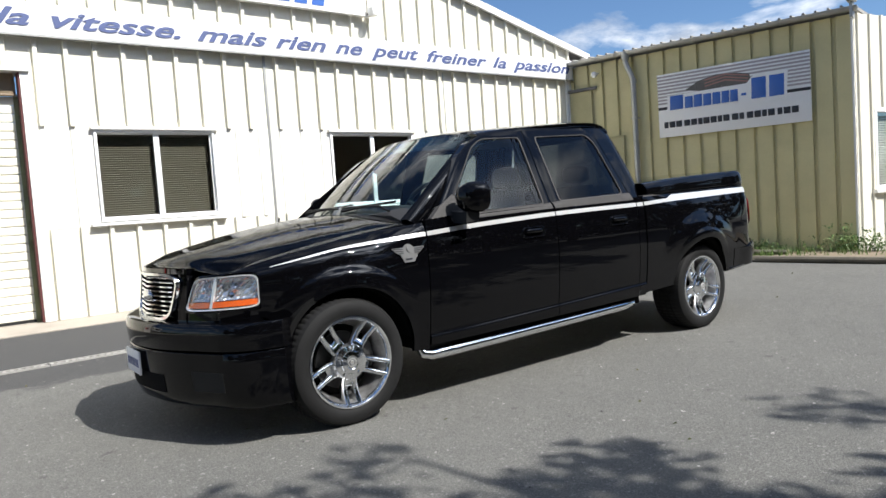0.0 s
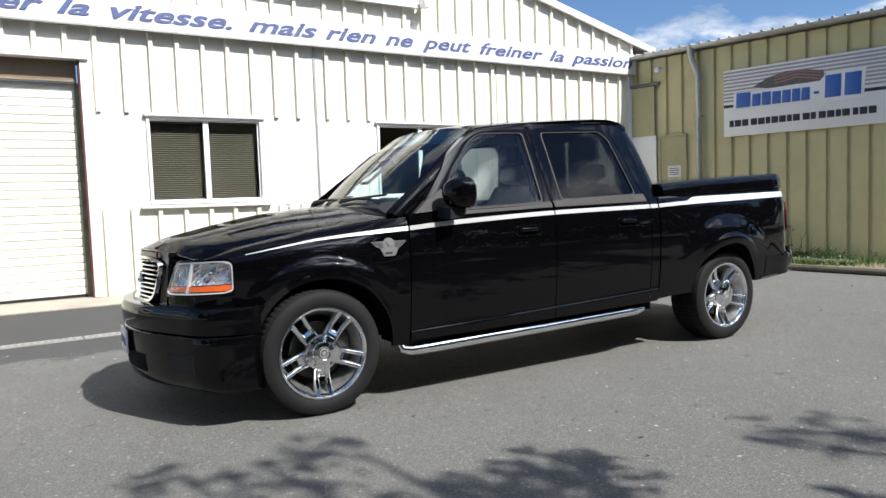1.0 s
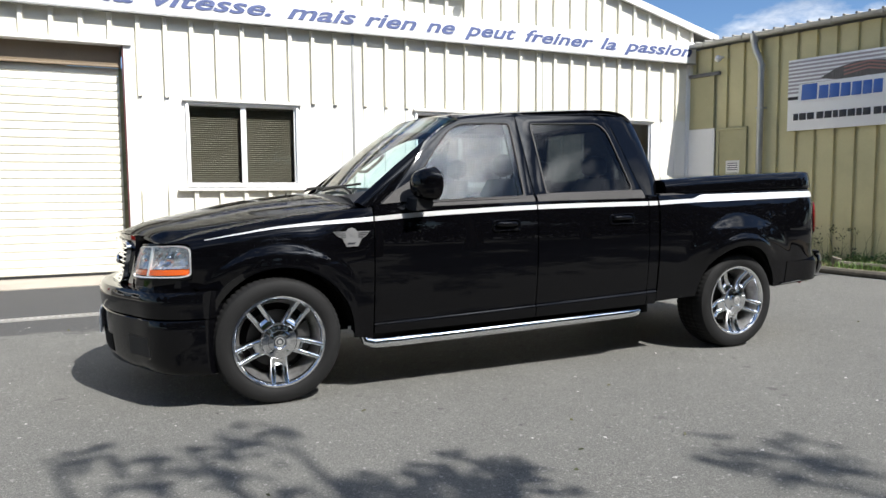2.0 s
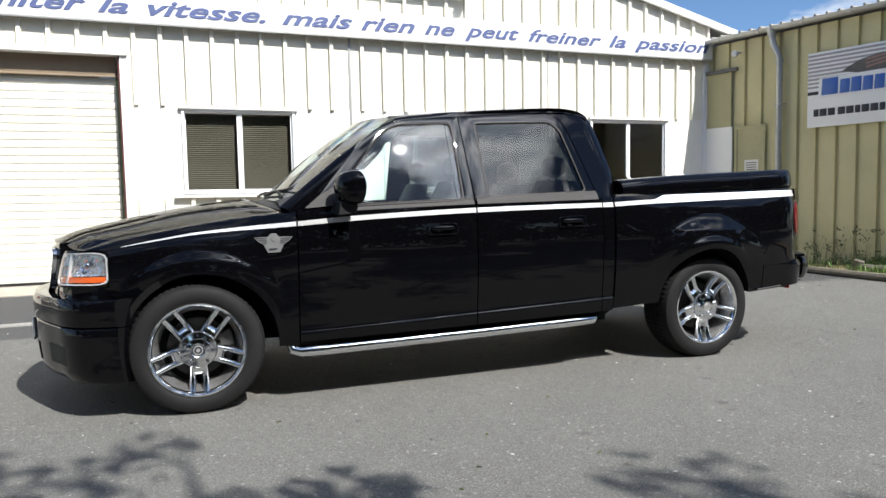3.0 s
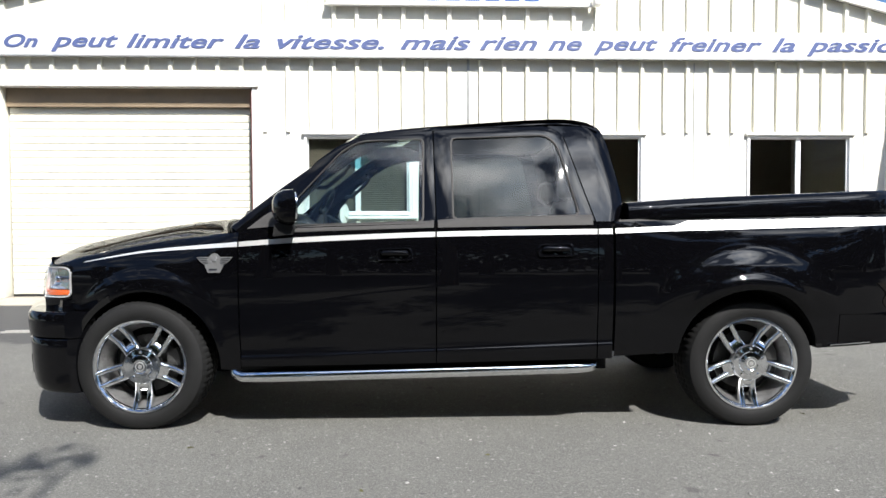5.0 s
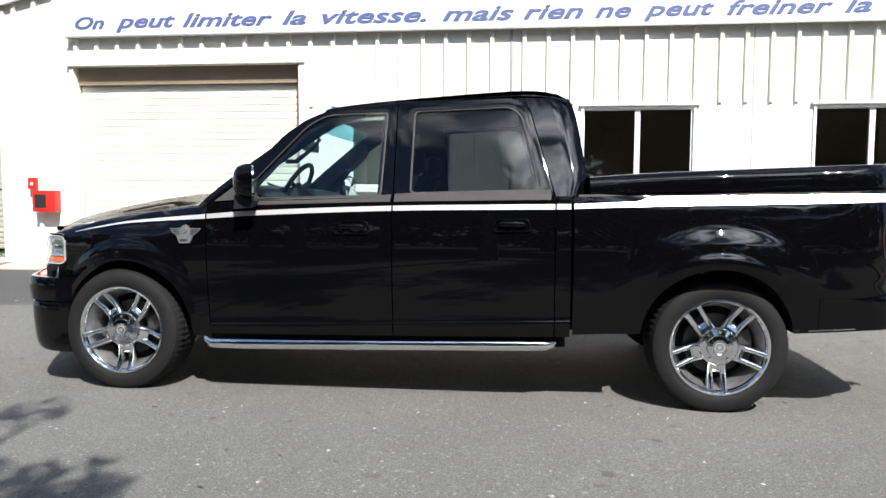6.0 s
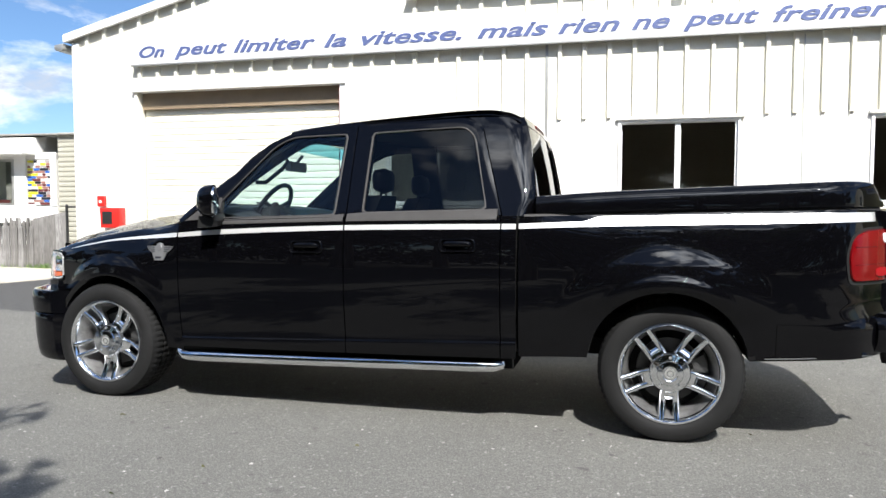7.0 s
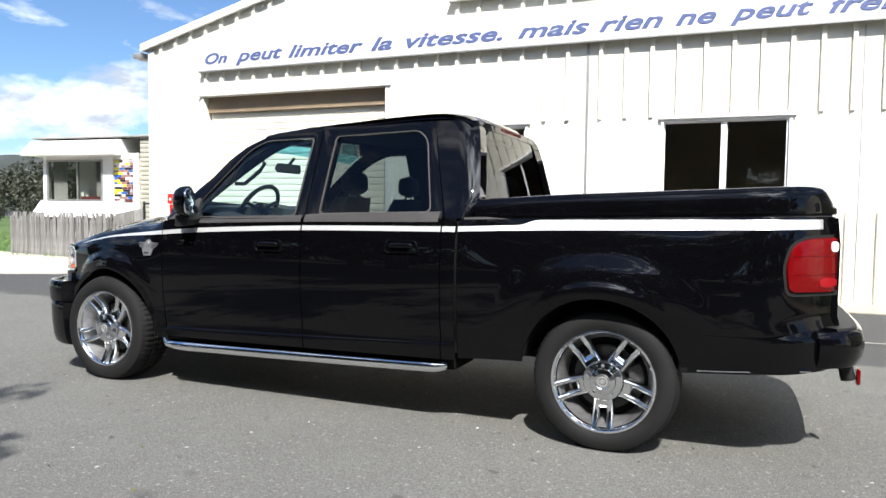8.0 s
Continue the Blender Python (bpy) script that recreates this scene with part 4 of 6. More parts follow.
def side(x, z):
    """Half width of the body below the windows."""
    w = plan(x) + 0.012 - 0.05 * ((z - 0.88) / 0.5) ** 2
    # the shoulder rolls over towards the hood and the windows
    if x < 0.575:
        w -= 0.03 * max(0.0, 1 - (fender_top(x) - z) / 0.085) ** 2 + 1.6 * max(0.0, z - 0.86) ** 2 * smooth01((0.60 - x) / 0.40)
    else:
        w -= 0.0175 * max(0.0, (z - 1.06) / 0.14) ** 2
    if 0.575 < x < 2.715:
        w += 0.0125 * smooth01((sill_crease(x) + 0.011 - z) / 0.022)
    if x > 2.72:
        w -= 0.13 * max(0.0, z - 0.94) * smooth01((x - 2.72) / 0.5) * smooth01((4.35 - x) / 0.4)
    haunch = swell(x, z, RW, 0.235, 0.058) + swell(x, z, RW, 0.085, 0.024, 3.0)
    front = swell(x, z, FW, 0.125, 0.040, 2.6) + flare(x, z, FW, 0.05, 0.008)
    return w + haunch + front


def panel(name, x0, x1, bottom, topz, mat="black_paint", nz=22, step=0.03, wf=side, off=0.0, lip=0.022, more=(), label="", parent=None, ends=True, crease=None):
    """Both sides of a body panel as two parts; bottom and topz are functions of x; edges turn inwards."""
    xs = [x0 + (x1 - x0) * i / max(2, round((x1 - x0) / step)) for i in range(max(2, round((x1 - x0) / step)) + 1)]
    xs = sorted({round(x, 4) for x in xs + [m for m in more if x0 < m < x1]})
    out = []
    for s in (-1, 1):
        bm = bmesh.new()
        rows = []
        for x in xs:
            b, t = bottom(x), topz(x)
            col = []
            c = crease(x) if crease else None
            for j in range(nz + 1):
                z = b + (t - b) * j / nz
                if c:
                    z = b + (c - 0.011 - b) * j / 2 if j <= 2 else c - 0.011 + 0.0055 * (j - 2) if j <= 6 else c + 0.011 + (t - c - 0.011) * (j - 6) / (nz - 6)
                col.append(bm.verts.new((x, s * (wf(x, z) + off), z)))
            rows.append(col)
        for a, b in zip(rows, rows[1:]):
            for j in range(nz):
                bm.faces.new((a[j], a[j + 1], b[j + 1], b[j]))
        if lip:
            edge = [r[0] for r in rows] + rows[-1][1:] + [r[-1] for r in rows[-2::-1]] + rows[0][-2:0:-1]
            mid = Vector(((x0 + x1) / 2, 0, sum(v.co.z for v in edge) / len(edge)))
            inner = []
            for v in edge:
                inner.append(bm.verts.new((v.co.x, v.co.y - s * lip, v.co.z)))
            n = len(edge)
            for i in range(n):
                j = (i + 1) % n
                bm.faces.new((edge[i], edge[j], inner[j], inner[i]))
        out.append(part(name, bm, mat, parent or truck, label, smooth=50))
    return out


def arch_bottom(base, arch, f=None):
    def g(x):
        b = base(x)
        d = abs(x - arch[0])
        if d < arch[2]:
            b = max(b, arch[1] + math.sqrt(arch[2] ** 2 - d * d))
        return b
    return g


def arch_xs(arch):
    out = [arch[0] + arch[2] * math.cos(math.pi * i / 44) for i in range(45)]
    return out + [arch[0] - arch[2] - 0.001, arch[0] + arch[2] + 0.001]


stripe_top = curve([(-0.385, 0.964), (-0.2, 0.999), (0.04, 1.037), (0.57, 1.083), (0.94, 1.109), (1.71, 1.138), (2.70, 1.152)])
belt = curve([(0.58, 1.150), (0.9, 1.165), (1.7, 1.185), (2.75, 1.195)])
rail = curve([(2.70, 1.190), (3.6, 1.212), (4.6, 1.232)])
front_sill = curve([(-0.7, 0.70), (-0.40, 0.66), (-0.30, 0.40), (0.30, 0.36), (0.58, 0.335)])
door_sill = curve([(0.58, 0.365), (1.7, 0.385), (2.7, 0.405)])
bed_sill = curve([(2.7, 0.415), (3.0, 0.43), (3.9, 0.455), (4.6, 0.50)])

GAP = 0.0035
panel("front_fender", -0.457, 0.575 - GAP, arch_bottom(front_sill, FW), fender_top, more=arch_xs(FW), nz=44, step=0.016)
panel("fender_nose", -0.66, -0.4575, lambda x: 0.655, lambda x: 0.738, nz=5)
panel("fender_brow", -0.63, -0.4575, lambda x: 0.925, fender_top, nz=4)
panel("front_door_skin", 0.575 + GAP, 1.702 - GAP, door_sill, belt, crease=sill_crease)
panel("rear_door_skin", 1.702 + GAP, 2.625 - GAP, lambda x: max(door_sill(x), arch_bottom(lambda q: 0.0, RW)(x)), belt, crease=sill_crease)
panel("cab_corner_skin", 2.625 + GAP, 2.711, door_sill, belt, step=0.02, crease=sill_crease, lip=0.004)
panel("bed_side", 2.726, 4.625, arch_bottom(bed_sill, RW), rail, more=arch_xs(RW), lip=0.008, nz=48, step=0.016)

panel("gap_filler", 2.702, 2.738, lambda x: 0.44, lambda x: 1.18, "under", nz=10, step=0.01, off=-0.035, lip=0.01)

# silver side stripe
sb = curve([(-0.385, 0.961), (-0.2, 0.991), (0.04, 1.024), (0.57, 1.056), (0.94, 1.080), (1.71, 1.109), (2.70, 1.122)])
for x0, x1 in ((-0.385, 0.570), (0.580, 1.697), (1.707, 2.621), (2.630, 2.709)):
    panel("side_stripe", x0, x1, sb, stripe_top, "silver_stripe", nz=3, off=0.0015, lip=0.001, label="silver stripe")
notch = curve([(2.725, 1.153), (3.00, 1.164), (3.07, 1.167), (3.15, 1.192), (3.22, 1.196), (3.6, 1.202), (4.6, 1.219)])
panel("side_stripe", 2.725, 4.56, curve([(2.725, 1.124), (3.04, 1.136), (3.6, 1.150), (4.585, 1.172)]), notch, "silver_stripe", nz=3, off=0.0015, lip=0.001, more=(3.07, 3.085, 3.10, 3.12, 3.135, 3.15), label="silver stripe")

# front: hood
hood_x0 = curve([(0.0, -0.864), (0.3, -0.811), (0.5, -0.740), (0.66, -0.662), (0.80, -0.562)])
lipz = curve([(0.0, 0.992), (0.4, 0.978), (0.66, 0.938), (0.80, 0.925)])
mid_z = curve([(-0.87, 0.985), (-0.78, 1.022), (-0.62, 1.062), (-0.40, 1.108), (-0.10, 1.166), (0.15, 1.200), (0.38, 1.222)])


def hood_point(u, v):
    """u from the middle line (0) to the fender (1), v from nose (0) to cowl (1)."""
    xb = 0.33 + 0.17 * u * u
    # the outer edge follows the fender top
    w_out_guess = 0.74
    x0 = hood_x0(w_out_guess * u)
    x = x0 + (xb - x0) * v
    w_out = side(x, fender_top(x)) - 0.006
    w = w_out * u
    zc, ze = mid_z(x + 0.10 * u * u * (1 - v)), fender_top(x) + 0.004
    drop = max(0.0, (u - 0.15) / 0.85) ** 1.9
    z = zc + (ze - zc) * drop
    dome = 0.005 * smooth01((0.68 - u) / 0.26) * smooth01(v * 2.2)
    nose = max(0.0, 1 - v / 0.15)
    z = z + dome - nose * nose * (z - lipz(w)) * 0.9
    return w, x, z


bm = bmesh.new()
NU, NV = 18, 34
verts = []
for j in range(NV + 1):
    v = (j / NV) ** 1.25
    verts.append([])
    for i in range(-NU, NU + 1):
        w, x, z = hood_point(abs(i) / NU, v)
        verts[-1].append(bm.verts.new((x, math.copysign(w, i) if i else 0.0, z)))
for a, b in zip(verts, verts[1:]):
    for i in range(2 * NU):
        bm.faces.new((a[i], a[i + 1], b[i + 1], b[i]))
bmesh.ops.solidify(bm, geom=list(bm.faces), thickness=0.012)
part("hood", bm, "black_paint", truck, smooth=40)

# cowl with wiper arms
bm = bmesh.new()
cw = []
for i in range(-12, 13):
    u = i / 12
    cw.append([(0.345 + 0.165 * u * u, 0.80 * u, 1.205 - 0.06 * u * u), (0.52 + 0.16 * u * u, 0.78 * u, 1.225 - 0.05 * u * u), (0.52 + 0.16 * u * u, 0.78 * u, 1.15), (0.345 + 0.165 * u * u, 0.80 * u, 1.12)])
part("cowl", loft(cw), "black_plastic", truck)
for y0, y1 in ((-0.62, -0.08), (-0.05, 0.50)):
    w = part("wiper_arm", tube([(0.53, y0, 1.225), (0.52, y0 + 0.10, 1.262), (0.51, (y0 + y1) / 2, 1.268), (0.475, y1, 1.245)], 0.009, 8), "black_plastic", truck)
    part("wiper_blade", tube([(0.60, y0 + 0.02, 1.285), (0.55, (y0 + y1) / 2, 1.272), (0.50, y1 + 0.03, 1.262)], 0.008, 8), "black_plastic", w)
part("antenna_base", rod((0.36, 0.80, 1.12), (0.385, 0.80, 1.23), 0.012, 10, 0.006), "black_plastic", truck)

# nose: the grille shell between the lamps
nose_x = curve([(0.0, -0.874), (0.30, -0.826), (0.45, -0.778), (0.56, -0.733), (0.66, -0.668), (0.77, -0.53)])


def nose_patch(w0, w1, z0, z1, off=0.0, deep=0.10, n=10, top=None, tilt=0.10):
    rings = []
    for i in range(n + 1):
        y = w0 + (w1 - w0) * i / n
        x = nose_x(abs(y)) - off
        rings.append([(x, y, z0), (x + tilt * (z1 - z0), y, z1), (x + deep, y, z1), (x + deep, y, z0)])
    return loft(rings)


part("grille_backing", nose_patch(-0.385, 0.385, 0.66, 0.965, -0.03, 0.05), "under", truck)
for s in (-1, 1):
    part("nose_panel", nose_patch(s * 0.385, s * 0.455, 0.655, 0.955, 0.0, 0.08, 4), "black_paint", truck)
    part("nose_panel", nose_patch(s * 0.44, s * 0.775, 0.655, 0.735, -0.006, 0.08, 8), "black_paint", truck)
part("nose_panel", nose_patch(-0.46, 0.46, 0.952, 0.982, -0.024, 0.06, 12), "black_paint", truck)
grille = part("grille_surround", bmesh.new(), "satin_chrome", truck, "polished grille surround")
bm = bmesh.new()
ring = []
for k in range(48):
    a = 2 * math.pi * k / 48
    c, s_ = math.cos(a), math.sin(a)
    yy = 0.380 * math.copysign(abs(c) ** 0.35, c)
    zz = 0.818 + 0.136 * math.copysign(abs(s_) ** 0.42, s_)
    yy *= 1.0 + 0.10 * (zz - 0.818) / 0.136
    ring.append((yy, zz))
loops = []
for g_, o in ((1.02, 0.0), (1.02, 0.024), (0.90, 0.024), (0.86, -0.02)):
    loops.append([(nose_x(abs(y)) - o + 0.10 * (z - 0.66), y * (1 - (1 - g_) * 0.5), 0.818 + (z - 0.818) * g_) for y, z in ring])
loft(loops, caps=False, bm=bm)
bm.to_mesh(grille.data)
bm.free()
finish(grille.data, M["satin_chrome"])
for i in range(9):
    z = 0.709 + i * 0.0272
    part("bar", loft([[(nose_x(abs(y)) + 0.10 * (z - 0.66) + dx, y, z + dz) for dx, dz in ((-0.004, -0.006), (-0.010, 0.0), (-0.004, 0.006), (0.02, 0.006), (0.02, -0.006))] for y in [-0.335 + 0.067 * q for q in range(11)]]), "chrome", grille, "chrome grille bar")
bm = bmesh.new()
bmesh.ops.create_uvsphere(bm, u_segments=20, v_segments=10, radius=1.0, matrix=Matrix.Translation((-0.854, 0, 0.818)) @ Matrix.Diagonal((0.022, 0.085, 0.038, 1)))
part("badge", bm, "satin_chrome", grille, "plain oval badge")

def resample(poly, n):
    """n points evenly along a closed polygon, corners kept nearly."""
    pts = [Vector(p) for p in poly]
    seg = [(pts[(i + 1) % len(pts)] - pts[i]).length for i in range(len(pts))]
    total, out = sum(seg), []
    for k in range(n):
        d = total * k / n
        i = 0
        while d > seg[i]:
            d -= seg[i]
            i += 1
        out.append(pts[i].lerp(pts[(i + 1) % len(pts)], d / seg[i]))
    return out


def rounded(poly, r, n=5):
    """A polygon of (x, z) with its corners rounded by r (or a list)."""
    out = []
    m = len(poly)
    for i in range(m):
        p0, p1, p2 = (Vector(poly[(i + k) % m]) for k in (-1, 0, 1))
        rr = r[i] if isinstance(r, (list, tuple)) else r
        a, b = (p0 - p1), (p2 - p1)
        ra = min(rr, a.length * 0.45, b.length * 0.45)
        q0, q2 = p1 + a.normalized() * ra, p1 + b.normalized() * ra
        for k in range(n + 1):
            t = k / n
            out.append(tuple((1 - t) ** 2 * q0 + 2 * t * (1 - t) * p1 + t * t * q2))
    return out


# headlamps
lamp_x = curve([(0.0, -0.768), (0.25, -0.738), (0.45, -0.702), (0.62, -0.654), (0.78, -0.582), (0.9, -0.514), (1.0, -0.462)])
lamp_y = curve([(0.0, 0.455), (0.25, 0.550), (0.45, 0.622), (0.62, 0.682), (0.78, 0.735), (0.9, 0.766), (1.0, 0.784)])


def unit_rounded(r):
    """A unit square outline with rounded corners, as 56 points."""
    return resample(rounded([(0, 0), (1, 0), (1, 1), (0, 1)], r), 56)


for s in (-1, 1):
    def lamp_pt(a, b, off):
        """a 0..1 from the grille outwards round the corner, b 0..1 upwards, off outwards."""
        u = min(1.02, max(-0.05, a + 0.14 * b * (1 - a)))
        tx, ty = lamp_x(u + 0.03) - lamp_x(u - 0.03), lamp_y(u + 0.03) - lamp_y(u - 0.03)
        n = math.hypot(tx, ty) or 1.0
        z = 0.744 + 0.010 * a + (0.178 + 0.004 * a) * b
        return (lamp_x(u) + 0.035 * b * (1 - a) - off * ty / n, s * (lamp_y(u) + off * tx / n), z)

    out = [(p.x, p.y) for p in unit_rounded([0.14, 0.14, 0.20, 0.24])]
    sc = lambda f, g: [(0.5 + (p - 0.5) * f, 0.5 + (q - 0.5) * g) for p, q in out]
    ring = lambda f, g, off: [lamp_pt(p, q, off) for p, q in sc(f, g)]
    hl = part("headlamp", loft([ring(0.90, 0.86, -0.07), ring(1.0, 1.0, -0.06), ring(1.075, 1.17, -0.03), ring(1.075, 1.17, 0.003), ring(1.03, 1.07, 0.004), ring(1.02, 1.04, -0.05), ring(0.3, 0.3, -0.052)]), "black_paint", truck, smooth=40)
    part("lamp_rim", loft([ring(1.012, 1.025, -0.01), ring(1.008, 1.018, 0.005), ring(0.978, 0.955, 0.004), ring(0.972, 0.945, -0.02)], caps=False), "reflector", hl, "pale rim of the lamp")
    for a0, a1, cx in ((0.02, 0.475, 0.25), (0.515, 0.985, 0.75)):
        bm = bmesh.new()
        g2 = []
        for i in range(17):
            col = []
            for j in range(11):
                p, q = a0 + (a1 - a0) * i / 16, 0.27 + 0.71 * j / 10
                bowl = math.sin(math.pi * i / 16) * math.sin(math.pi * j / 10)
                rib = 0.004 * math.sin(i * 2.4) * math.sin(j * 1.9)
                col.append(bm.verts.new(lamp_pt(p, q, -0.012 - 0.030 * bowl**0.8 + rib)))
            g2.append(col)
        for p, q in zip(g2, g2[1:]):
            for j in range(10):
                bm.faces.new((p[j], p[j + 1], q[j + 1], q[j]))
        part("reflector", bm, "lamp_chrome", hl, "bright faceted reflector", smooth=0)
        part("turn_signal", loft([[lamp_pt(a0 + (a1 - a0) * i / 10, v, o) for v, o in ((0.07, -0.02), (0.07, -0.002), (0.245, -0.002), (0.245, -0.02))] for i in range(11)]), "amber", hl, "amber turn signal strip")
        bm = bmesh.new()
        bmesh.ops.create_uvsphere(bm, u_segments=14, v_segments=8, radius=0.020, matrix=Matrix.Translation(lamp_pt(cx, 0.60, -0.022)))
        part("bulb", bm, "chrome", hl)
    part("divider", loft([[lamp_pt(u, v, o) for v, o in ((0.04, -0.02), (0.04, 0.003), (0.97, 0.003), (0.97, -0.02))] for u in (0.478, 0.512)]), "reflector", hl)
    ln = part("lens", loft([ring(0.975, 0.95, 0.004), ring(0.95, 0.90, 0.010), ring(0.6, 0.6, 0.015), ring(0.1, 0.1, 0.016)]), "lamp_clear", hl, "clear lamp lens", smooth=60)
    ln.visible_shadow = False

# front bumper: an upper bar and a deep lower skirt wrapped round the corner


def bumper_ring(x, y, prof):
    """Offsets outwards by d at height z."""
    r = Vector((x - 0.25, y * 0.55, 0)).normalized()
    return [(x + r.x * d, y + r.y * d, z) for d, z in prof]


def plan_curve():
    pts = [(-0.415, -0.950), (-0.49, -0.938), (-0.575, -0.910), (-0.645, -0.865), (-0.712, -0.785), (-0.776, -0.66), (-0.858, -0.50), (-0.926, -0.32), (-0.962, -0.12)]
    return pts + [(-0.970, 0.0)] + [(x, -y) for x, y in reversed(pts)]


fine = []
pc = plan_curve()
for i in range(len(pc) - 1):
    p0, p1, p2, p3 = pc[max(i - 1, 0)], pc[i], pc[i + 1], pc[min(i + 2, len(pc) - 1)]
    for j in range(4):
        t = j / 4
        fine.append(tuple(0.5 * (2 * p1[k] + (p2[k] - p0[k]) * t + (2 * p0[k] - 5 * p1[k] + 4 * p2[k] - p3[k]) * t * t + (3 * p1[k] - p0[k] - 3 * p2[k] + p3[k]) * t**3) for k in (0, 1)))
fine.append(pc[-1])
upper = [(-0.16, 0.675), (-0.05, 0.688), (-0.012, 0.684), (0.0, 0.668), (0.004, 0.62), (0.0, 0.565), (-0.004, 0.538), (-0.02, 0.532), (-0.16, 0.532)]
part("front_bumper", loft([bumper_ring(x, y, upper) for x, y in fine]), "black_paint", truck, smooth=40)
lower = [(-0.16, 0.527), (-0.016, 0.527), (-0.010, 0.52), (-0.010, 0.47), (-0.014, 0.38), (-0.024, 0.28), (-0.038, 0.232), (-0.06, 0.214), (-0.16, 0.214)]
skirt = part("front_skirt", loft([bumper_ring(x, y, lower) for x, y in fine]), "black_paint", truck, smooth=40)
part("air_intake", loft([bumper_ring(x, y, [(-0.07, 0.285), (-0.0205, 0.285), (-0.0105, 0.39), (-0.05, 0.39)]) for x, y in fine if abs(y) < 0.40]), "under", skirt)
for s in (-1, 1):
    part("fog_recess", loft([bumper_ring(x, y, [(-0.06, 0.31), (-0.0180, 0.31), (-0.0090, 0.42), (-0.05, 0.42)]) for x, y in fine if 0.56 < s * y < 0.80]), "black_plastic", skirt)
plate = part("number_plate", box(-0.976, -0.964, -0.15, 0.15, 0.365, 0.505, 0.004), "plate", truck, "white plate with plain bars")
for i in range(7):
    part("plate_bar", box(-0.979, -0.9765, -0.127 + i * 0.037, -0.109 + i * 0.037, 0.410, 0.458), "plate_bar", plate)

# inner structure that closes the gaps
bm = box(-0.62, 2.70, -0.60, 0.60, 0.36, 0.64)
part("floor_pan", bm, "under", truck)
part("engine_bay", box(-0.54, 0.50, -0.60, 0.60, 0.34, 0.93), "under", truck)
for s in (-1, 1):
    part("sill_box", box(0.52, 2.69, s * 0.60, s * 0.90, 0.335, 0.60), "under", truck)
    part("door_inner", box(0.60, 2.69, s * 0.85, s * 0.935, 0.60, 1.14), "interior", truck)
    for arch, wdt, hi in ((FW, 0.36, 0.05), (RW, 0.36, 0.05)):
        n = 28
        yo = 0.895 if arch is FW else 0.945
        rings = []
        for i in range(n + 1):
            a = math.pi * (0.90 * i / n + 0.05)
            c_, s__ = math.cos(a), math.sin(a)
            rings.append([(arch[0] + (arch[2] + o) * c_, s * y, arch[1] + (arch[2] + o) * s__) for o, y in ((-0.004, yo), (-0.004, 0.55), (0.03, 0.55), (0.03, yo))])
        part("wheel_well", loft(rings), "under", truck)
part("bed_floor", box(2.73, 4.55, -0.56, 0.56, 0.52, 0.62), "under", truck)
part("bed_front", box(2.748, 2.77, -0.90, 0.90, 0.45, 1.18), "under", truck)
part("chassis", box(-0.6, 3.9, -0.42, 0.42, 0.35, 0.45), "under", truck)
part("rear_axle", rod((AXLE_R, -0.65, HUB), (AXLE_R, 0.65, HUB), 0.06), "under", truck)
part("front_axle", rod((0, -0.65, HUB), (0, 0.65, HUB), 0.05), "under", truck)

# cab: side frames with window openings
TUM = 0.437


def glassw(x, z):
    """Half width of the upper cab."""
    h = z - 1.17
    w = 0.952 - TUM * h - 0.10 * max(0.0, h - 0.30) ** 2
    w -= 0.10 * max(0.0, (1.30 - x)) ** 2 * 0.35
    w -= 0.028 * smooth01((x - 2.35) / 0.4)
    return w


def side_ring(outer, inner, thick, off, name, mat, parent, label=""):
    n = 96
    made = []
    for s in (-1, 1):
        o, i_ = resample(outer, n), resample(inner, n)
        put = lambda p, d: (p[0], s * (glassw(p[0], p[1]) + off - d), p[1])
        # start both loops at the matching place
        k = min(range(n), key=lambda q: (i_[q] - o[0]).length)
        i_ = i_[k:] + i_[:k]
        loops = [[put(p, thick) for p in o], [put(p, 0) for p in o], [put(p.lerp(q, 0.5), -0.002) for p, q in zip(o, i_)], [put(p, 0) for p in i_], [put(p, thick) for p in i_]]
        bm = loft(loops, caps=False)
        made.append(part(name, bm, mat, parent, label, smooth=45))
    return made


def side_pane(poly, off, name, mat, label):
    for s in (-1, 1):
        bm = bmesh.new()
        p = resample(poly, 72)
        c = sum(p, Vector((0, 0))) / len(p)
        rings = []
        for f in (1.0, 0.75, 0.5, 0.25):
            rings.append([bm.verts.new((q.x, s * (glassw(q.x, q.y) + off), q.y)) for q in (c + (v - c) * f for v in p)])
        for a, b in zip(rings, rings[1:]):
            for i in range(72):
                j = (i + 1) % 72
                bm.faces.new((a[i], a[j], b[j], b[i]))
        cv = bm.verts.new((c.x, s * (glassw(c.x, c.y) + off), c.y))
        for i in range(72):
            bm.faces.new((rings[-1][i], rings[-1][(i + 1) % 72], cv))
        part(name, bm, mat, truck, label, smooth=60)


F_OUT = [(0.62, 1.155), (0.70, 1.212), (1.00, 1.560), (1.12, 1.652), (1.25, 1.710), (1.40, 1.732), (1.682, 1.750), (1.699, 1.180)]
F_WIN = rounded([(0.79, 1.174), (0.86, 1.290), (1.145, 1.620), (1.255, 1.682), (1.628, 1.694), (1.628, 1.198)], [0.02, 0.03, 0.05, 0.07, 0.025, 0.02])
R_OUT = [(1.706, 1.182), (1.689, 1.750), (2.36, 1.775), (2.46, 1.745), (2.617, 1.200)]
R_WIN = rounded([(1.800, 1.211), (1.792, 1.698), (2.365, 1.718), (2.430, 1.66), (2.533, 1.230)], [0.02, 0.025, 0.04, 0.05, 0.03])
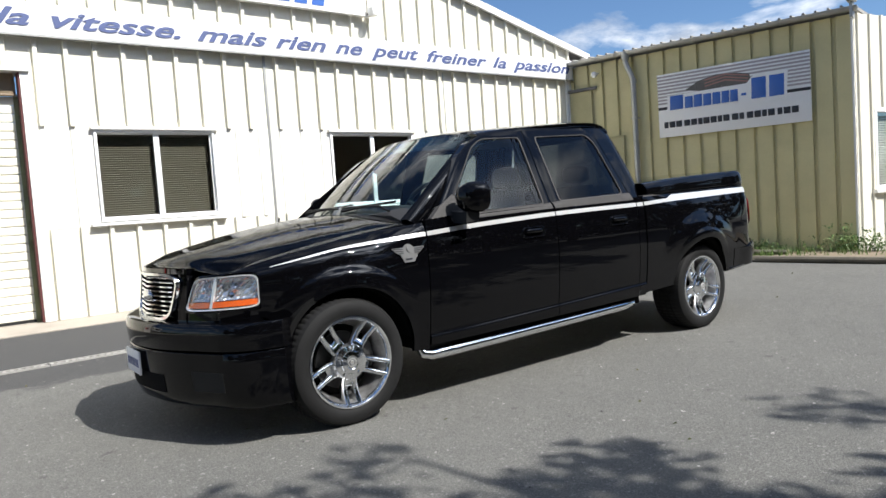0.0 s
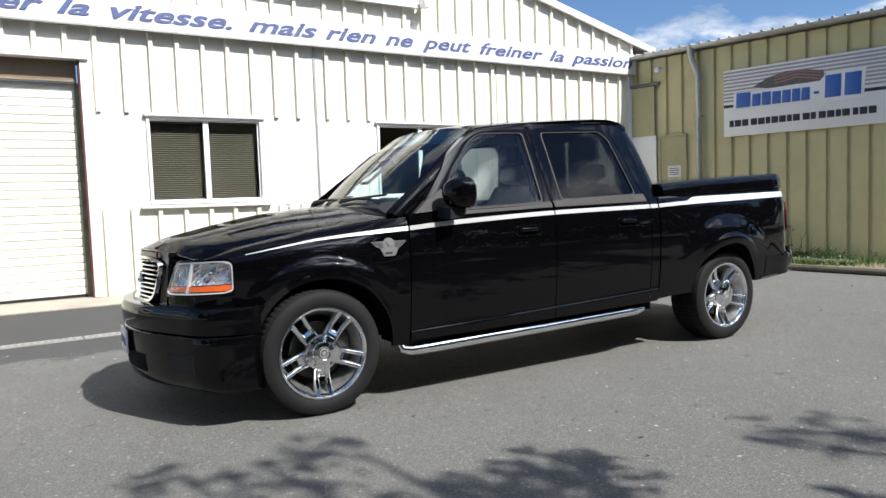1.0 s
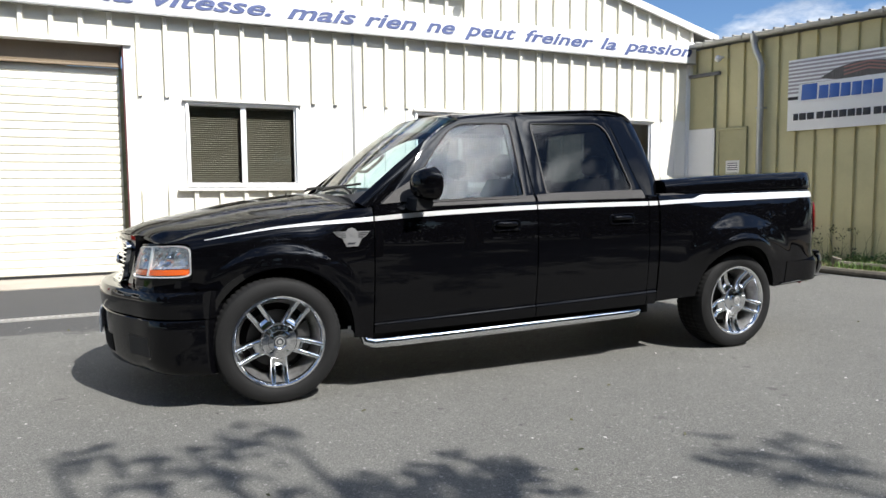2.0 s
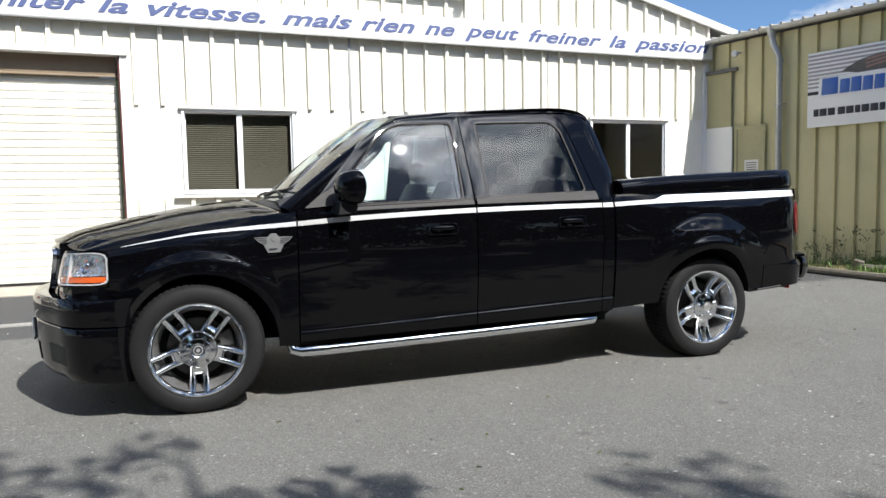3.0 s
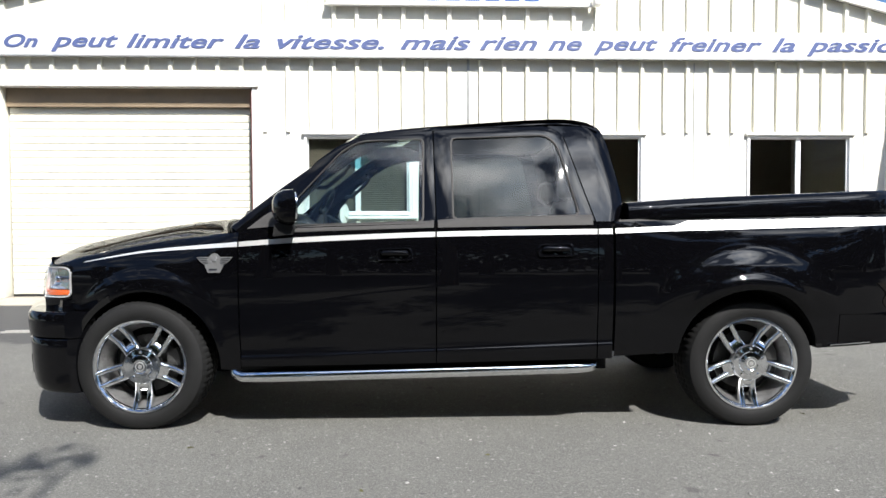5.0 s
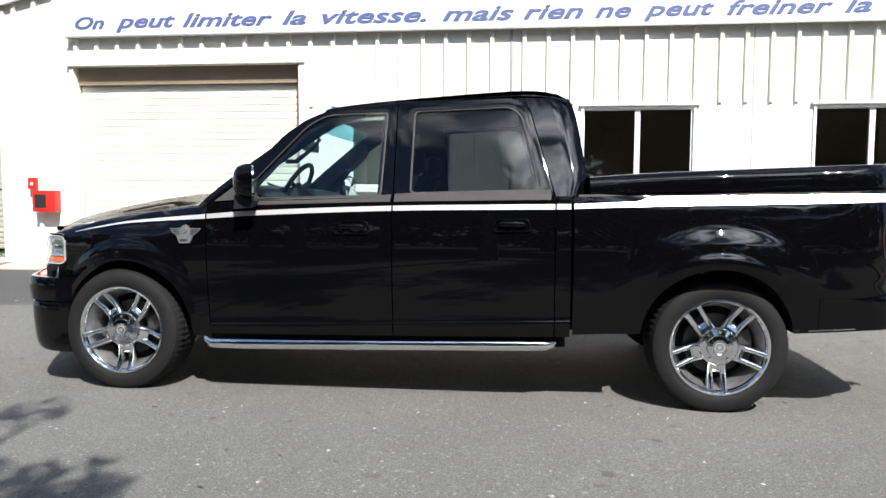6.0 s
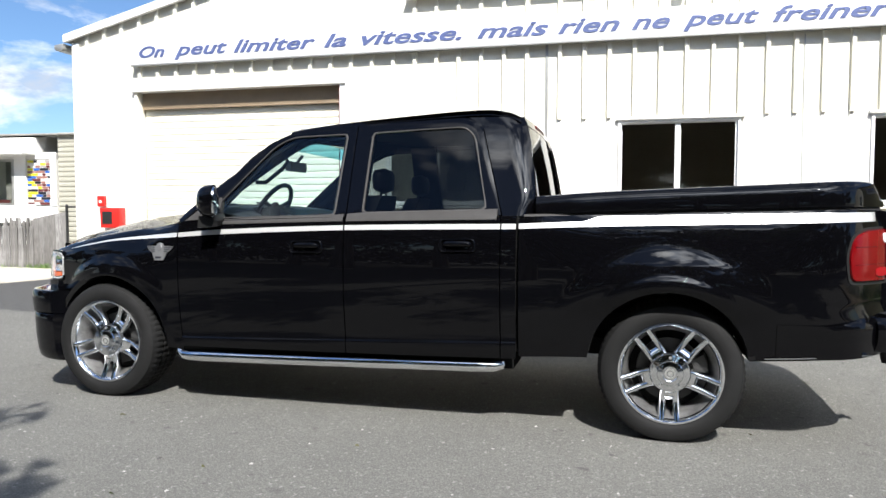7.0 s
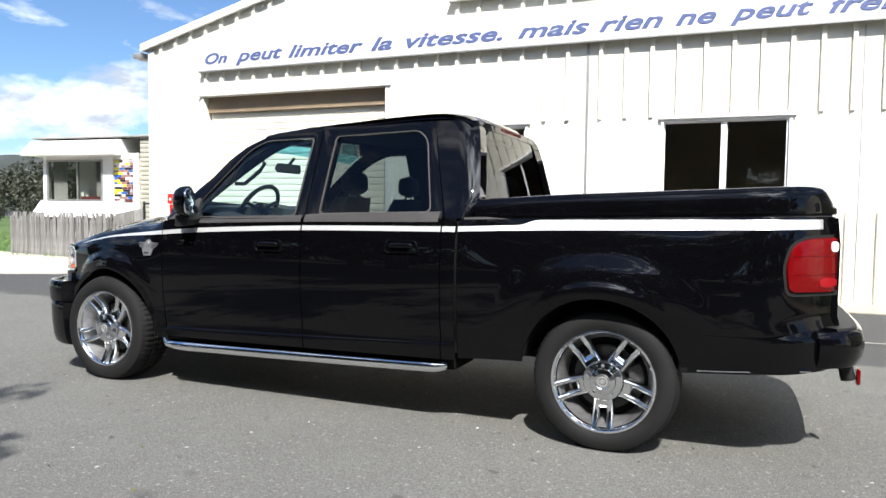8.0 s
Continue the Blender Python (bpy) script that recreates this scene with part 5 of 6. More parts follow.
side_ring(F_OUT, F_WIN, 0.05, 0.0, "front_door_frame", "black_paint", truck)
side_ring(R_OUT, R_WIN, 0.05, 0.0, "rear_door_frame", "black_paint", truck)
for W_, nm in ((F_WIN, "front_window_seal"), (R_WIN, "rear_window_seal")):
    c = sum((Vector(p) for p in W_), Vector((0, 0))) / len(W_)
    grow = [tuple(c + (Vector(p) - c) * 1.006 + (Vector(p) - c).normalized() * 0.003) for p in W_]
    small = [tuple(c + (Vector(p) - c) * 0.985) for p in W_]
    side_ring(grow, small, 0.012, 0.002, nm, "trim_rubber", truck, "matt black window seal")
side_pane(F_WIN, -0.007, "front_side_glass", "car_glass", "clear side window glass")
side_pane(R_WIN, -0.007, "rear_side_glass", "privacy_glass", "dark tinted side window glass")
mould_low = curve([(0.78, 1.132), (1.6, 1.156), (2.32, 1.168), (2.6, 1.172)])
mould_top = curve([(0.78, 1.176), (0.93, 1.180), (1.63, 1.201), (1.82, 1.213), (2.6, 1.234)])
for s in (-1, 1):
    # belt mouldings under the windows
    for x0, x1 in ((0.78, 1.690), (1.712, 2.60)):
        part("belt_moulding", loft([[(x, s * y_, z) for y_, z in ((side(x, mould_low(x)) - 0.004, mould_low(x) - 0.001), (side(x, mould_low(x)) + 0.0035, mould_low(x) + 0.003), (side(x, mould_low(x) + 0.018) + 0.004, mould_low(x) + 0.018), (glassw(x, 1.20) + 0.010, mould_top(x) - 0.005), (glassw(x, 1.20) - 0.004, mould_top(x)), (glassw(x, 1.19) - 0.03, mould_top(x) - 0.003), (glassw(x, 1.19) - 0.03, mould_low(x)))] for x in [x0 + (x1 - x0) * q / 14 for q in range(15)]]), "trim_rubber", truck, smooth=40)
    # shelf between the door skin and the upper cab
    part("belt_shelf", loft([[(x, s * side(x, belt(x)), belt(x) - 0.001), (x, s * 0.88, belt(x) + 0.004), (x, s * 0.88, belt(x) - 0.03), (x, s * (side(x, belt(x)) - 0.02), belt(x) - 0.03)] for x in [0.58 + 2.11 * q / 30 for q in range(31)]]), "black_paint", truck)
    # rear pillar
    zs = [1.195 + (1.775 - 1.195) * q / 16 for q in range(17)]
    fr_ = curve([(1.195, 2.626), (1.40, 2.566), (1.60, 2.508), (1.70, 2.478), (1.735, 2.458), (1.775, 2.38)])
    bk_ = curve([(1.195, 2.762), (1.25, 2.785), (1.315, 2.796), (1.42, 2.785), (1.519, 2.768), (1.60, 2.755), (1.688, 2.736), (1.74, 2.720), (1.775, 2.698)])
    rings = []
    for z in zs:
        ring = []
        for q in range(9):
            x = fr_(z) + (bk_(z) - fr_(z)) * q / 8
            bulge = 0.002 - 0.030 * max(0.0, (q / 8 - 0.6) / 0.4) ** 2.2
            ring.append((x, s * (glassw(x, z) + bulge), z))
        ring += [(bk_(z) - 0.01, s * (glassw(bk_(z), z) - 0.16), z), (fr_(z), s * (glassw(fr_(z), z) - 0.10), z)]
        rings.append(ring)
    part("rear_pillar", loft(rings), "black_paint", truck, smooth=50)
    # windscreen pillar
    path = [(0.50, 0.855, 1.155), (0.60, 0.845, 1.236), (0.80, 0.80, 1.394), (1.00, 0.750, 1.543), (1.12, 0.715, 1.630), (1.20, 0.698, 1.676), (1.29, 0.684, 1.713), (1.38, 0.675, 1.735)]
    rings = []
    for i, (x, y, z) in enumerate(path):
        rings.append([(x - 0.010, s * (y - 0.045), z + 0.012), (x + 0.008, s * (y - 0.004), z + 0.010), (x + 0.040, s * (y + 0.012), z - 0.010), (x + 0.085, s * (y + 0.010), z - 0.040), (x + 0.095, s * (y - 0.05), z - 0.055), (x + 0.02, s * (y - 0.06), z - 0.02)])
    part("windscreen_pillar", loft(rings), "black_paint", truck, smooth=50)
    # sail panel carrying the mirror
    tri = [(0.625, 1.158), (0.80, 1.172), (0.86, 1.205), (0.86, 1.29), (0.845, 1.305), (0.72, 1.235)]
    part("mirror_sail", loft([[(x, s * (glassw(x, z) + o), z) for x, z in tri] for o in (-0.03, 0.012)]), "trim_rubber", truck)

rz = curve([(1.19, 1.757), (1.30, 1.777), (1.45, 1.793), (1.65, 1.810), (2.0, 1.834), (2.3, 1.852), (2.48, 1.857), (2.57, 1.848), (2.63, 1.829), (2.68, 1.795), (2.70, 1.768)])


def roof_edge(x):
    return curve([(1.14, 0.640), (1.3, 0.656), (1.8, 0.665), (2.4, 0.660), (2.72, 0.632)])(x)


def roof_low(x):
    return min(rz(min(x, 2.5)) - 0.044 - 0.03 * smooth01((x - 2.50) / 0.22), rz(x) - 0.018)


# dark strips behind the shut lines of the cab
for s in (-1, 1):
    for pl in ([(1.60, 1.17), (1.60, 1.75), (1.80, 1.75), (1.80, 1.17)], [(2.545, 1.18), (2.40, 1.68), (2.42, 1.76), (2.58, 1.76), (2.70, 1.18)], [(0.68, 1.17), (1.03, 1.555), (1.17, 1.655), (1.30, 1.700), (1.34, 1.690), (1.12, 1.55), (0.80, 1.17)]):
        part("cab_liner", loft([[(x, s * (glassw(x, z) - d), z) for x, z in pl] for d in (0.030, 0.055)]), "under", truck)
    part("roof_side", loft([[(x, s * (glassw(x, roof_low(x) - 0.024) + 0.001), roof_low(x) - 0.024), (x, s * (glassw(x, roof_low(x) - 0.010) + 0.003), roof_low(x) - 0.010), (x, s * (roof_edge(x) * 1.03), roof_low(x) + 0.004), (x, s * (roof_edge(x) * 0.9), roof_low(x)), (x, s * 0.60, roof_low(x) - 0.04)] for x in [1.24 + 1.45 * q / 24 for q in range(25)]]), "black_paint", truck, smooth=60)

# roof, windscreen and rear glass
rings = []
for q in range(25):
    x = 1.19 + (2.70 - 1.19) * q / 24
    e = roof_edge(x)
    ez = roof_low(x)
    ring = []
    for i in range(-14, 15):
        u = i / 14
        xx = x + (0.13 * u * u - 0.05) * smooth01((1.56 - x) / 0.42) - 0.075 * u**4 * smooth01((x - 2.42) / 0.30)
        ring.append((xx, e * 1.04 * math.copysign(abs(u) ** 0.94, u), ez + (rz(x) - ez) * (1 - abs(u) ** 3.6)))
    ring += [(x, e * 0.95, ez - 0.03), (x, 0, rz(x) - 0.06), (x, -e * 0.95, ez - 0.03)]
    rings.append(ring)
part("roof", loft(rings), "black_paint", truck, smooth=50)
part("headliner", box(1.25, 2.50, -0.60, 0.60, 1.735, 1.75), "grey_cloth", truck)

bm = bmesh.new()
g3 = []
for j in range(13):
    v = j / 12
    row = []
    for i in range(-12, 13):
        u = i / 12
        hw = 0.795 + (0.645 - 0.795) * v
        xb, zb = 0.45 + 0.15 * u * u, 1.200 - 0.03 * u * u
        xt, zt = 1.14 + 0.10 * u * u, 1.760 - 0.030 * u * u
        row.append(bm.verts.new((xb + (xt - xb) * v - 0.03 * math.sin(math.pi * v), hw * u, zb + (zt - zb) * v + 0.012 * math.sin(math.pi * v))))
    g3.append(row)
for a, b in zip(g3, g3[1:]):
    for i in range(24):
        bm.faces.new((a[i], a[i + 1], b[i + 1], b[i]))
ws = part("windscreen", bm, "car_glass", truck, "curved clear windscreen", smooth=60)
bm = bmesh.new()
rws = []
for v in (0.80, 0.88, 0.97):
    rw = []
    for i in range(-12, 13):
        u = i / 12 * 0.95
        hw = 0.795 + (0.645 - 0.795) * v
        xb, zb = 0.45 + 0.15 * u * u, 1.200 - 0.03 * u * u
        xt, zt = 1.14 + 0.10 * u * u, 1.760 - 0.030 * u * u
        rw.append(bm.verts.new((xb + (xt - xb) * v - 0.03 * math.sin(math.pi * v) + 0.006, hw * u, zb + (zt - zb) * v + 0.012 * math.sin(math.pi * v) - 0.006)))
    rws.append(rw)
for a, b in zip(rws, rws[1:]):
    for i in range(24):
        bm.faces.new((a[i], a[i + 1], b[i + 1], b[i]))
shade = bm
bm = bmesh.new()
frit = []
for v in (0.005, 0.06, 0.125):
    rw = []
    for i in range(-12, 13):
        u = i / 12 * 0.985
        hw = 0.795 + (0.645 - 0.795) * v
        xb, zb = 0.45 + 0.15 * u * u, 1.200 - 0.03 * u * u
        xt, zt = 1.14 + 0.10 * u * u, 1.760 - 0.030 * u * u
        rw.append(bm.verts.new((xb + (xt - xb) * v - 0.03 * math.sin(math.pi * v) + 0.004, hw * u, zb + (zt - zb) * v + 0.012 * math.sin(math.pi * v) - 0.004)))
    frit.append(rw)
for a, b in zip(frit, frit[1:]):
    for i in range(24):
        bm.faces.new((a[i], a[i + 1], b[i + 1], b[i]))
part("black_edge", bm, "trim_rubber", ws, "black printed lower edge of the glass", smooth=60)
bm = shade
part("shade_band", bm, "band_glass", ws, "blue tinted shade band", smooth=60)
RB = lambda v: 2.795 - 0.045 * v - 0.035 * v * v
bm = bmesh.new()
loft([[(RB(v) + 0.007 - 0.02 * (1.1 * abs(u)) ** 2, 0.81 * u * (1 - 0.225 * v), 1.245 + 0.495 * v) for u in [q / 8 - 1 for q in range(17)]] for v in [q / 6 for q in range(7)]], close=False, bm=bm)
part("rear_glass", bm, "privacy_glass", truck, "dark tinted rear cab window", smooth=60)
outer_r = [(0.86, 1.16), (0.835, 1.25), (0.645, 1.72), (0.60, 1.78), (-0.60, 1.78), (-0.645, 1.72), (-0.835, 1.25), (-0.86, 1.16)]
inner_r = rounded([(0.790, 1.250), (0.612, 1.735), (-0.612, 1.735), (-0.790, 1.250)], 0.05)
o_, i_ = resample(outer_r, 96), resample(inner_r, 96)
kk = min(range(96), key=lambda q: (i_[q] - o_[0]).length)
i_ = i_[kk:] + i_[:kk]
bx = lambda p, d: (RB((p.y - 1.265) / 0.46) + 0.012 - 0.02 * (p.x / 0.7) ** 2 - d, p.x, p.y)
part("cab_back", loft([[bx(p, 0.05) for p in o_], [bx(p, 0.0) for p in o_], [bx(p, 0.0) for p in i_], [bx(p, 0.03) for p in i_]], caps=False), "black_paint", truck, smooth=45)
part("cab_back_lower", box(2.66, 2.712, -0.86, 0.86, 0.45, 1.17, 0.01), "black_paint", truck)
bm = loft([[(2.688 + 0.008 * q, y, z) for y, z in ((-0.21, 1.762), (-0.20, 1.774), (0.20, 1.774), (0.21, 1.762), (0.20, 1.750), (-0.20, 1.750))] for q in (0, 4)])
part("high_brake_lamp", bm, "tail_red", truck, "red high-level brake lamp")

# bed cover
tz = curve([(2.745, 1.300), (3.2, 1.330), (3.8, 1.354), (4.30, 1.372), (4.48, 1.378), (4.54, 1.374), (4.565, 1.366), (4.60, 1.325), (4.63, 1.268)])
rings = []
for x in [2.812, 2.820] + [2.845 + 1.505 * q / 18 for q in range(19)] + [4.40, 4.44, 4.48, 4.51, 4.54, 4.555, 4.57, 4.59, 4.61, 4.63]:
    hw = min(0.935, side(x, rail(x)) + 0.004)
    t = tz(x)
    lo_ = rail(x) + 0.010
    ring = [(x, -hw + 0.03, lo_ - 0.002), (x, -hw, lo_ + 0.004), (x, -hw - 0.002, lo_ + 0.03), (x, -hw + 0.006, lo_ + (t - lo_) * 0.62), (x, -hw + 0.022, t - 0.014), (x, -hw + 0.05, t - 0.002)]
    ring += [(x, y_ * (hw - 0.085) / 0.85, t + 0.012 * (1 - (y_ / 0.85) ** 2)) for y_ in [-0.8 + 0.2 * q for q in range(9)]]
    ring += [(a, -b, c_) for a, b, c_ in reversed(ring[:6])]
    rings.append(ring)
part("bed_cover", loft(rings), "black_paint", truck, smooth=45)
part("cover_seal", loft([[(x, s_ * (side(x, rail(x)) - o), rail(x) + dz) for s_, o, dz in ((-1, 0.006, -0.004), (-1, 0.012, 0.012), (1, 0.012, 0.012), (1, 0.006, -0.004))] for x in [2.75 + 1.86 * q / 30 for q in range(31)]]), "trim_rubber", truck)
# tail: gate, lamps, bumper
part("tailgate", loft([[(4.62 + 0.02 * math.cos(y * 1.2) + dx, y, z) for dx, z in ((0.0, 0.60), (0.012, 0.75), (0.014, 1.10), (0.0, 1.225), (-0.05, 1.225), (-0.05, 0.60))] for y in [-0.70 + 0.14 * q for q in range(11)]]), "black_paint", truck)
for s in (-1, 1):
    def tl(x, z, d):
        """On the body side, turning round the rear corner."""
        t = smooth01((x - 4.33) / 0.12)
        return (x + 0.65 * d * t, s * (side(x, z) + d * (1 - 0.25 * t)), z)

    shape = rounded([(4.395, 0.872), (4.380, 1.00), (4.410, 1.092), (4.48, 1.126), (4.63, 1.134), (4.63, 0.868)], [0.03, 0.06, 0.06, 0.05, 0.01, 0.01])
    c = sum((Vector(p) for p in shape), Vector((0, 0))) / len(shape)
    pr = resample(shape, 64)
    rings = [[tl(q.x, q.y, d) for q in (c + (p - c) * f for p in pr)] for f, d in ((1.0, -0.02), (1.0, 0.004), (0.96, 0.014), (0.7, 0.018), (0.35, 0.019), (0.08, 0.019))]
    lamp_o = part("tail_lamp", loft(rings), "tail_red", truck, "red tail lamp with a clear reversing light", smooth=50)
    seal = [tuple(c + (Vector(p) - c) * 1.06 + (Vector(p) - c).normalized() * 0.008) for p in shape]
    ps = resample(seal, 64)
    part("lamp_surround", loft([[tl(q.x, q.y, d) for q in ps] for d in (-0.02, 0.004)] + [[tl(q.x, q.y, 0.003) for q in pr]], caps=False), "black_plastic", lamp_o)
    rv = rounded([(4.588, 1.062), (4.588, 1.114), (4.628, 1.114), (4.628, 1.062)], 0.02)
    cr = sum((Vector(p) for p in rv), Vector((0, 0))) / len(rv)
    prr = resample(rv, 32)
    part("reversing_light", loft([[tl(q.x, q.y, d) for q in (cr + (p - cr) * f for p in prr)] for f, d in ((1.0, 0.014), (0.9, 0.021), (0.1, 0.022))]), "plate", lamp_o, "clear reversing light")
    part("bulb_window", loft([[tl(x, 0.918 + 0.026 * math.sin(math.pi * (q + 1.2) / 12.4) ** 0.5 * w_, d) for w_, d in ((-1, 0.012), (-0.9, 0.0205), (0.9, 0.0205), (1, 0.012))] for q, x in [(q, 4.535 + 0.085 * q / 10) for q in range(11)]]), "lamp_bright_red", lamp_o, "brighter red lower lamp segment")
    for zq in (0.958, 1.045):
        part("lamp_rib", loft([[tl(x, zq + dz, d) for dz, d in ((-0.004, 0.014), (0.0, 0.021), (0.004, 0.014))] for x in [4.41 + 0.21 * q / 10 for q in range(11)]]), "tail_red", lamp_o)
bp = [(4.13, -0.945), (4.40, -0.94), (4.515, -0.868), (4.56, -0.856), (4.62, -0.822), (4.68, -0.76), (4.725, -0.67), (4.745, -0.5), (4.755, -0.25), (4.757, 0.0)]
bp = bp + [(x, -y) for x, y in reversed(bp[:-1])]
rbp = [(-0.10, 0.690), (-0.012, 0.690), (0.0, 0.678), (0.0, 0.62), (-0.008, 0.56), (-0.03, 0.515), (-0.10, 0.505)]


def off_rear(x, y, prof):
    r = Vector((max(0.0, x - 4.45) * 3, y * 0.6, 0)).normalized()
    return [(x + r.x * d, y + r.y * d, z) for d, z in prof]


part("rear_bumper", loft([off_rear(x, y, rbp) for x, y in bp if x > 4.51]), "black_paint", truck, smooth=45)
panel("bumper_end", 4.03, 4.545, lambda x: bed_sill(x) + 0.004, lambda x: 0.652 + 0.04 * smooth01((x - 4.25) / 0.25), nz=12, off=0.004, lip=0.03, wf=lambda x, z: side(x, z) + 0.032 * smooth01((x - 4.10) / 0.35) * smooth01((0.695 - z) / 0.05))
part("step_pad", loft([off_rear(x, y, [(-0.09, 0.692), (-0.015, 0.692), (-0.015, 0.704), (-0.09, 0.704)]) for x, y in bp if x > 4.60]), "black_plastic", truck)
for s in (-1, 1):
    part("sill_line", loft([[(x, s * (side(x, bed_sill(x) + 0.02) + 0.012), bed_sill(x) + 0.012), (x, s * (side(x, bed_sill(x) + 0.02) + 0.012), bed_sill(x) + 0.018), (x, s * 0.9, bed_sill(x) + 0.018), (x, s * 0.9, bed_sill(x) + 0.012)] for x in [3.98 + 0.5 * q / 6 for q in range(7)]]), "satin_chrome", truck)
    part("step_bar", tube([(0.50, s * 0.85, 0.40), (0.535, s * 0.885, 0.312), (0.58, s * 0.905, 0.302), (0.75, s * 0.910, 0.304), (1.6, s * 0.912, 0.322), (2.45, s * 0.910, 0.342), (2.58, s * 0.905, 0.345), (2.62, s * 0.88, 0.352), (2.65, s * 0.84, 0.42)], [0.02, 0.030, 0.034, 0.036, 0.036, 0.036, 0.034, 0.030, 0.02], 18), "chrome", truck, "chrome side step bar")
    for x in (0.80, 1.65, 2.40):
        part("step_bracket", box(x, x + 0.05, s * 0.62, s * 0.90, 0.325, 0.40), "under", truck)
    for x, nm in ((1.467, "front_door_handle"), (2.385, "rear_door_handle")):
        zc = 1.010 + 0.022 * (x - 1.467)
        w = lambda z: side(x, z)
        cup = rounded([(x - 0.10, zc - 0.036), (x - 0.10, zc + 0.030), (x + 0.09, zc + 0.036), (x + 0.10, zc - 0.034)], 0.022)
        pc_ = resample(cup, 40)
        cc = Vector((x, zc))
        hd = part(nm, loft([[(q.x, s * (side(q.x, q.y) + d), q.y) for q in (cc + (p - cc) * f for p in pc_)] for f, d in ((1.10, -0.003), (1.085, 0.004), (1.05, 0.0085), (1.0, 0.010), (0.95, 0.007), (0.90, -0.002), (0.85, -0.018), (0.1, -0.020))]), "black_paint", truck, smooth=60)
        part("pull", loft([[(xx, s * (side(x, zc) + o), zc + dz) for o, dz in ((-0.008, -0.006 * f), (0.012 * f, -0.008 * f), (0.019 * f, -0.002 * f), (0.022 * f, 0.006 * f), (0.021 * f, 0.014 * f), (0.015 * f, 0.022 * f), (0.006 * f, 0.026 * f), (-0.008, 0.026 * f))] for xx, f in ((x - 0.078, 0.5), (x - 0.070, 0.85), (x - 0.055, 1.0), (x + 0.055, 1.0), (x + 0.070, 0.85), (x + 0.078, 0.5))]), "black_paint", hd, smooth=60)
    part("fuel_door" if s < 0 else "bed_plug", loft([[(3.035 + r_ * 0.088 * math.cos(a), s * (side(3.035 + r_ * 0.088 * math.cos(a), 0.945 + r_ * 0.098 * math.sin(a)) + d), 0.945 + r_ * 0.098 * math.sin(a)) for a in [2 * math.pi * q / 36 for q in range(36)]] for r_, d in ((1.02, -0.004), (1.02, -0.004), (0.99, 0.0012), (0.5, 0.0012), (0.05, 0.0012))]) if s < 0 else box(3.0, 3.01, 0.90, 0.905, 0.9, 0.91), "black_paint", truck)
    # door mirror
    mir = part("door_mirror", loft([[(0.89 - 0.9 * ex + 0.036 * f * math.cos(a), s * (1.070 + 0.092 * f * math.copysign(abs(math.cos(a)) ** 0.85, math.cos(a))), 1.276 + 0.100 * f * math.copysign(abs(math.sin(a)) ** 0.8, math.sin(a))) for a in [2 * math.pi * q / 28 for q in range(28)]] for ex, f in ((-0.02, 0.90), (-0.022, 1.0), (0.008, 1.0), (0.038, 0.95), (0.068, 0.84), (0.088, 0.66), (0.100, 0.42), (0.104, 0.12))]), "black_paint", truck, smooth=50)
    part("mirror_glass", loft([[(0.9115 + ex + 0.031 * f * math.cos(a), s * (1.070 + 0.080 * f * math.copysign(abs(math.cos(a)) ** 0.85, math.cos(a))), 1.276 + 0.088 * f * math.copysign(abs(math.sin(a)) ** 0.8, math.sin(a))) for a in [2 * math.pi * q / 28 for q in range(28)]] for ex, f in ((0.0, 1.0), (0.012, 0.95), (0.0125, 0.1))]), "mirror_glass", mir, "mirror glass")
    part("mirror_arm", loft([[(x0, s * y_, z) for x0, z in ((0.80 + o, 1.105 + u), (0.90 + o, 1.115 + u), (0.915 + o, 1.15 + u), (0.90 + o, 1.185 + u), (0.81 + o, 1.175 + u))] for y_, o, u in ((0.91, -0.03, 0.03), (0.97, -0.01, 0.015), (1.03, 0.0, 0.01), (1.08, 0.0, 0.012))]), "black_plastic", mir)
    # fender emblem: winged shield
    ez, ex = 0.964, 0.438
    wing = [(-0.108, 0.032), (-0.032, 0.034), (-0.018, 0.050), (0.0, 0.055), (0.018, 0.050), (0.032, 0.034), (0.108, 0.034), (0.085, 0.008), (0.056, -0.010), (0.050, -0.026), (0.034, -0.055), (-0.034, -0.057), (-0.050, -0.026), (-0.056, -0.010), (-0.085, 0.006)]
    em = part("fender_emblem", loft([[(ex + x, s * (side(ex + x, ez + z) + d), ez + z) for x, z in wing] for d in (-0.004, 0.007)]), "badge_metal", truck, "chrome winged shield emblem")
    part("emblem_shield", loft([[(ex + x, s * (side(ex + x, ez + z) + d), ez + z) for x, z in [(0.013 * math.cos(2 * math.pi * q / 20), 0.026 + 0.018 * math.sin(2 * math.pi * q / 20)) for q in range(20)]] for d in (0.006, 0.011)]), "badge_metal", em)
    part("emblem_bar", box(ex - 0.028, ex + 0.028, s * (side(ex, ez - 0.03) + 0.006), s * (side(ex, ez - 0.03) + 0.0095), ez - 0.043, ez - 0.032), "letter_dark", em)
    for k_ in (-1, 1):
        for j, (xa, xb, dz) in enumerate(((0.040, 0.098, 0.024), (0.038, 0.086, 0.012), (0.038, 0.066, 0.000))):
            part("emblem_slot", loft([[(ex + k_ * x, s * (side(ex + k_ * x, ez + dz) + d), ez + dz + q + 0.08 * (x - 0.04)) for d, q in ((0.004, -0.0017), (0.0105, -0.0017), (0.0105, 0.0017), (0.004, 0.0017))] for x in (xa, (xa + xb) / 2, xb)]), "letter_dark", em)
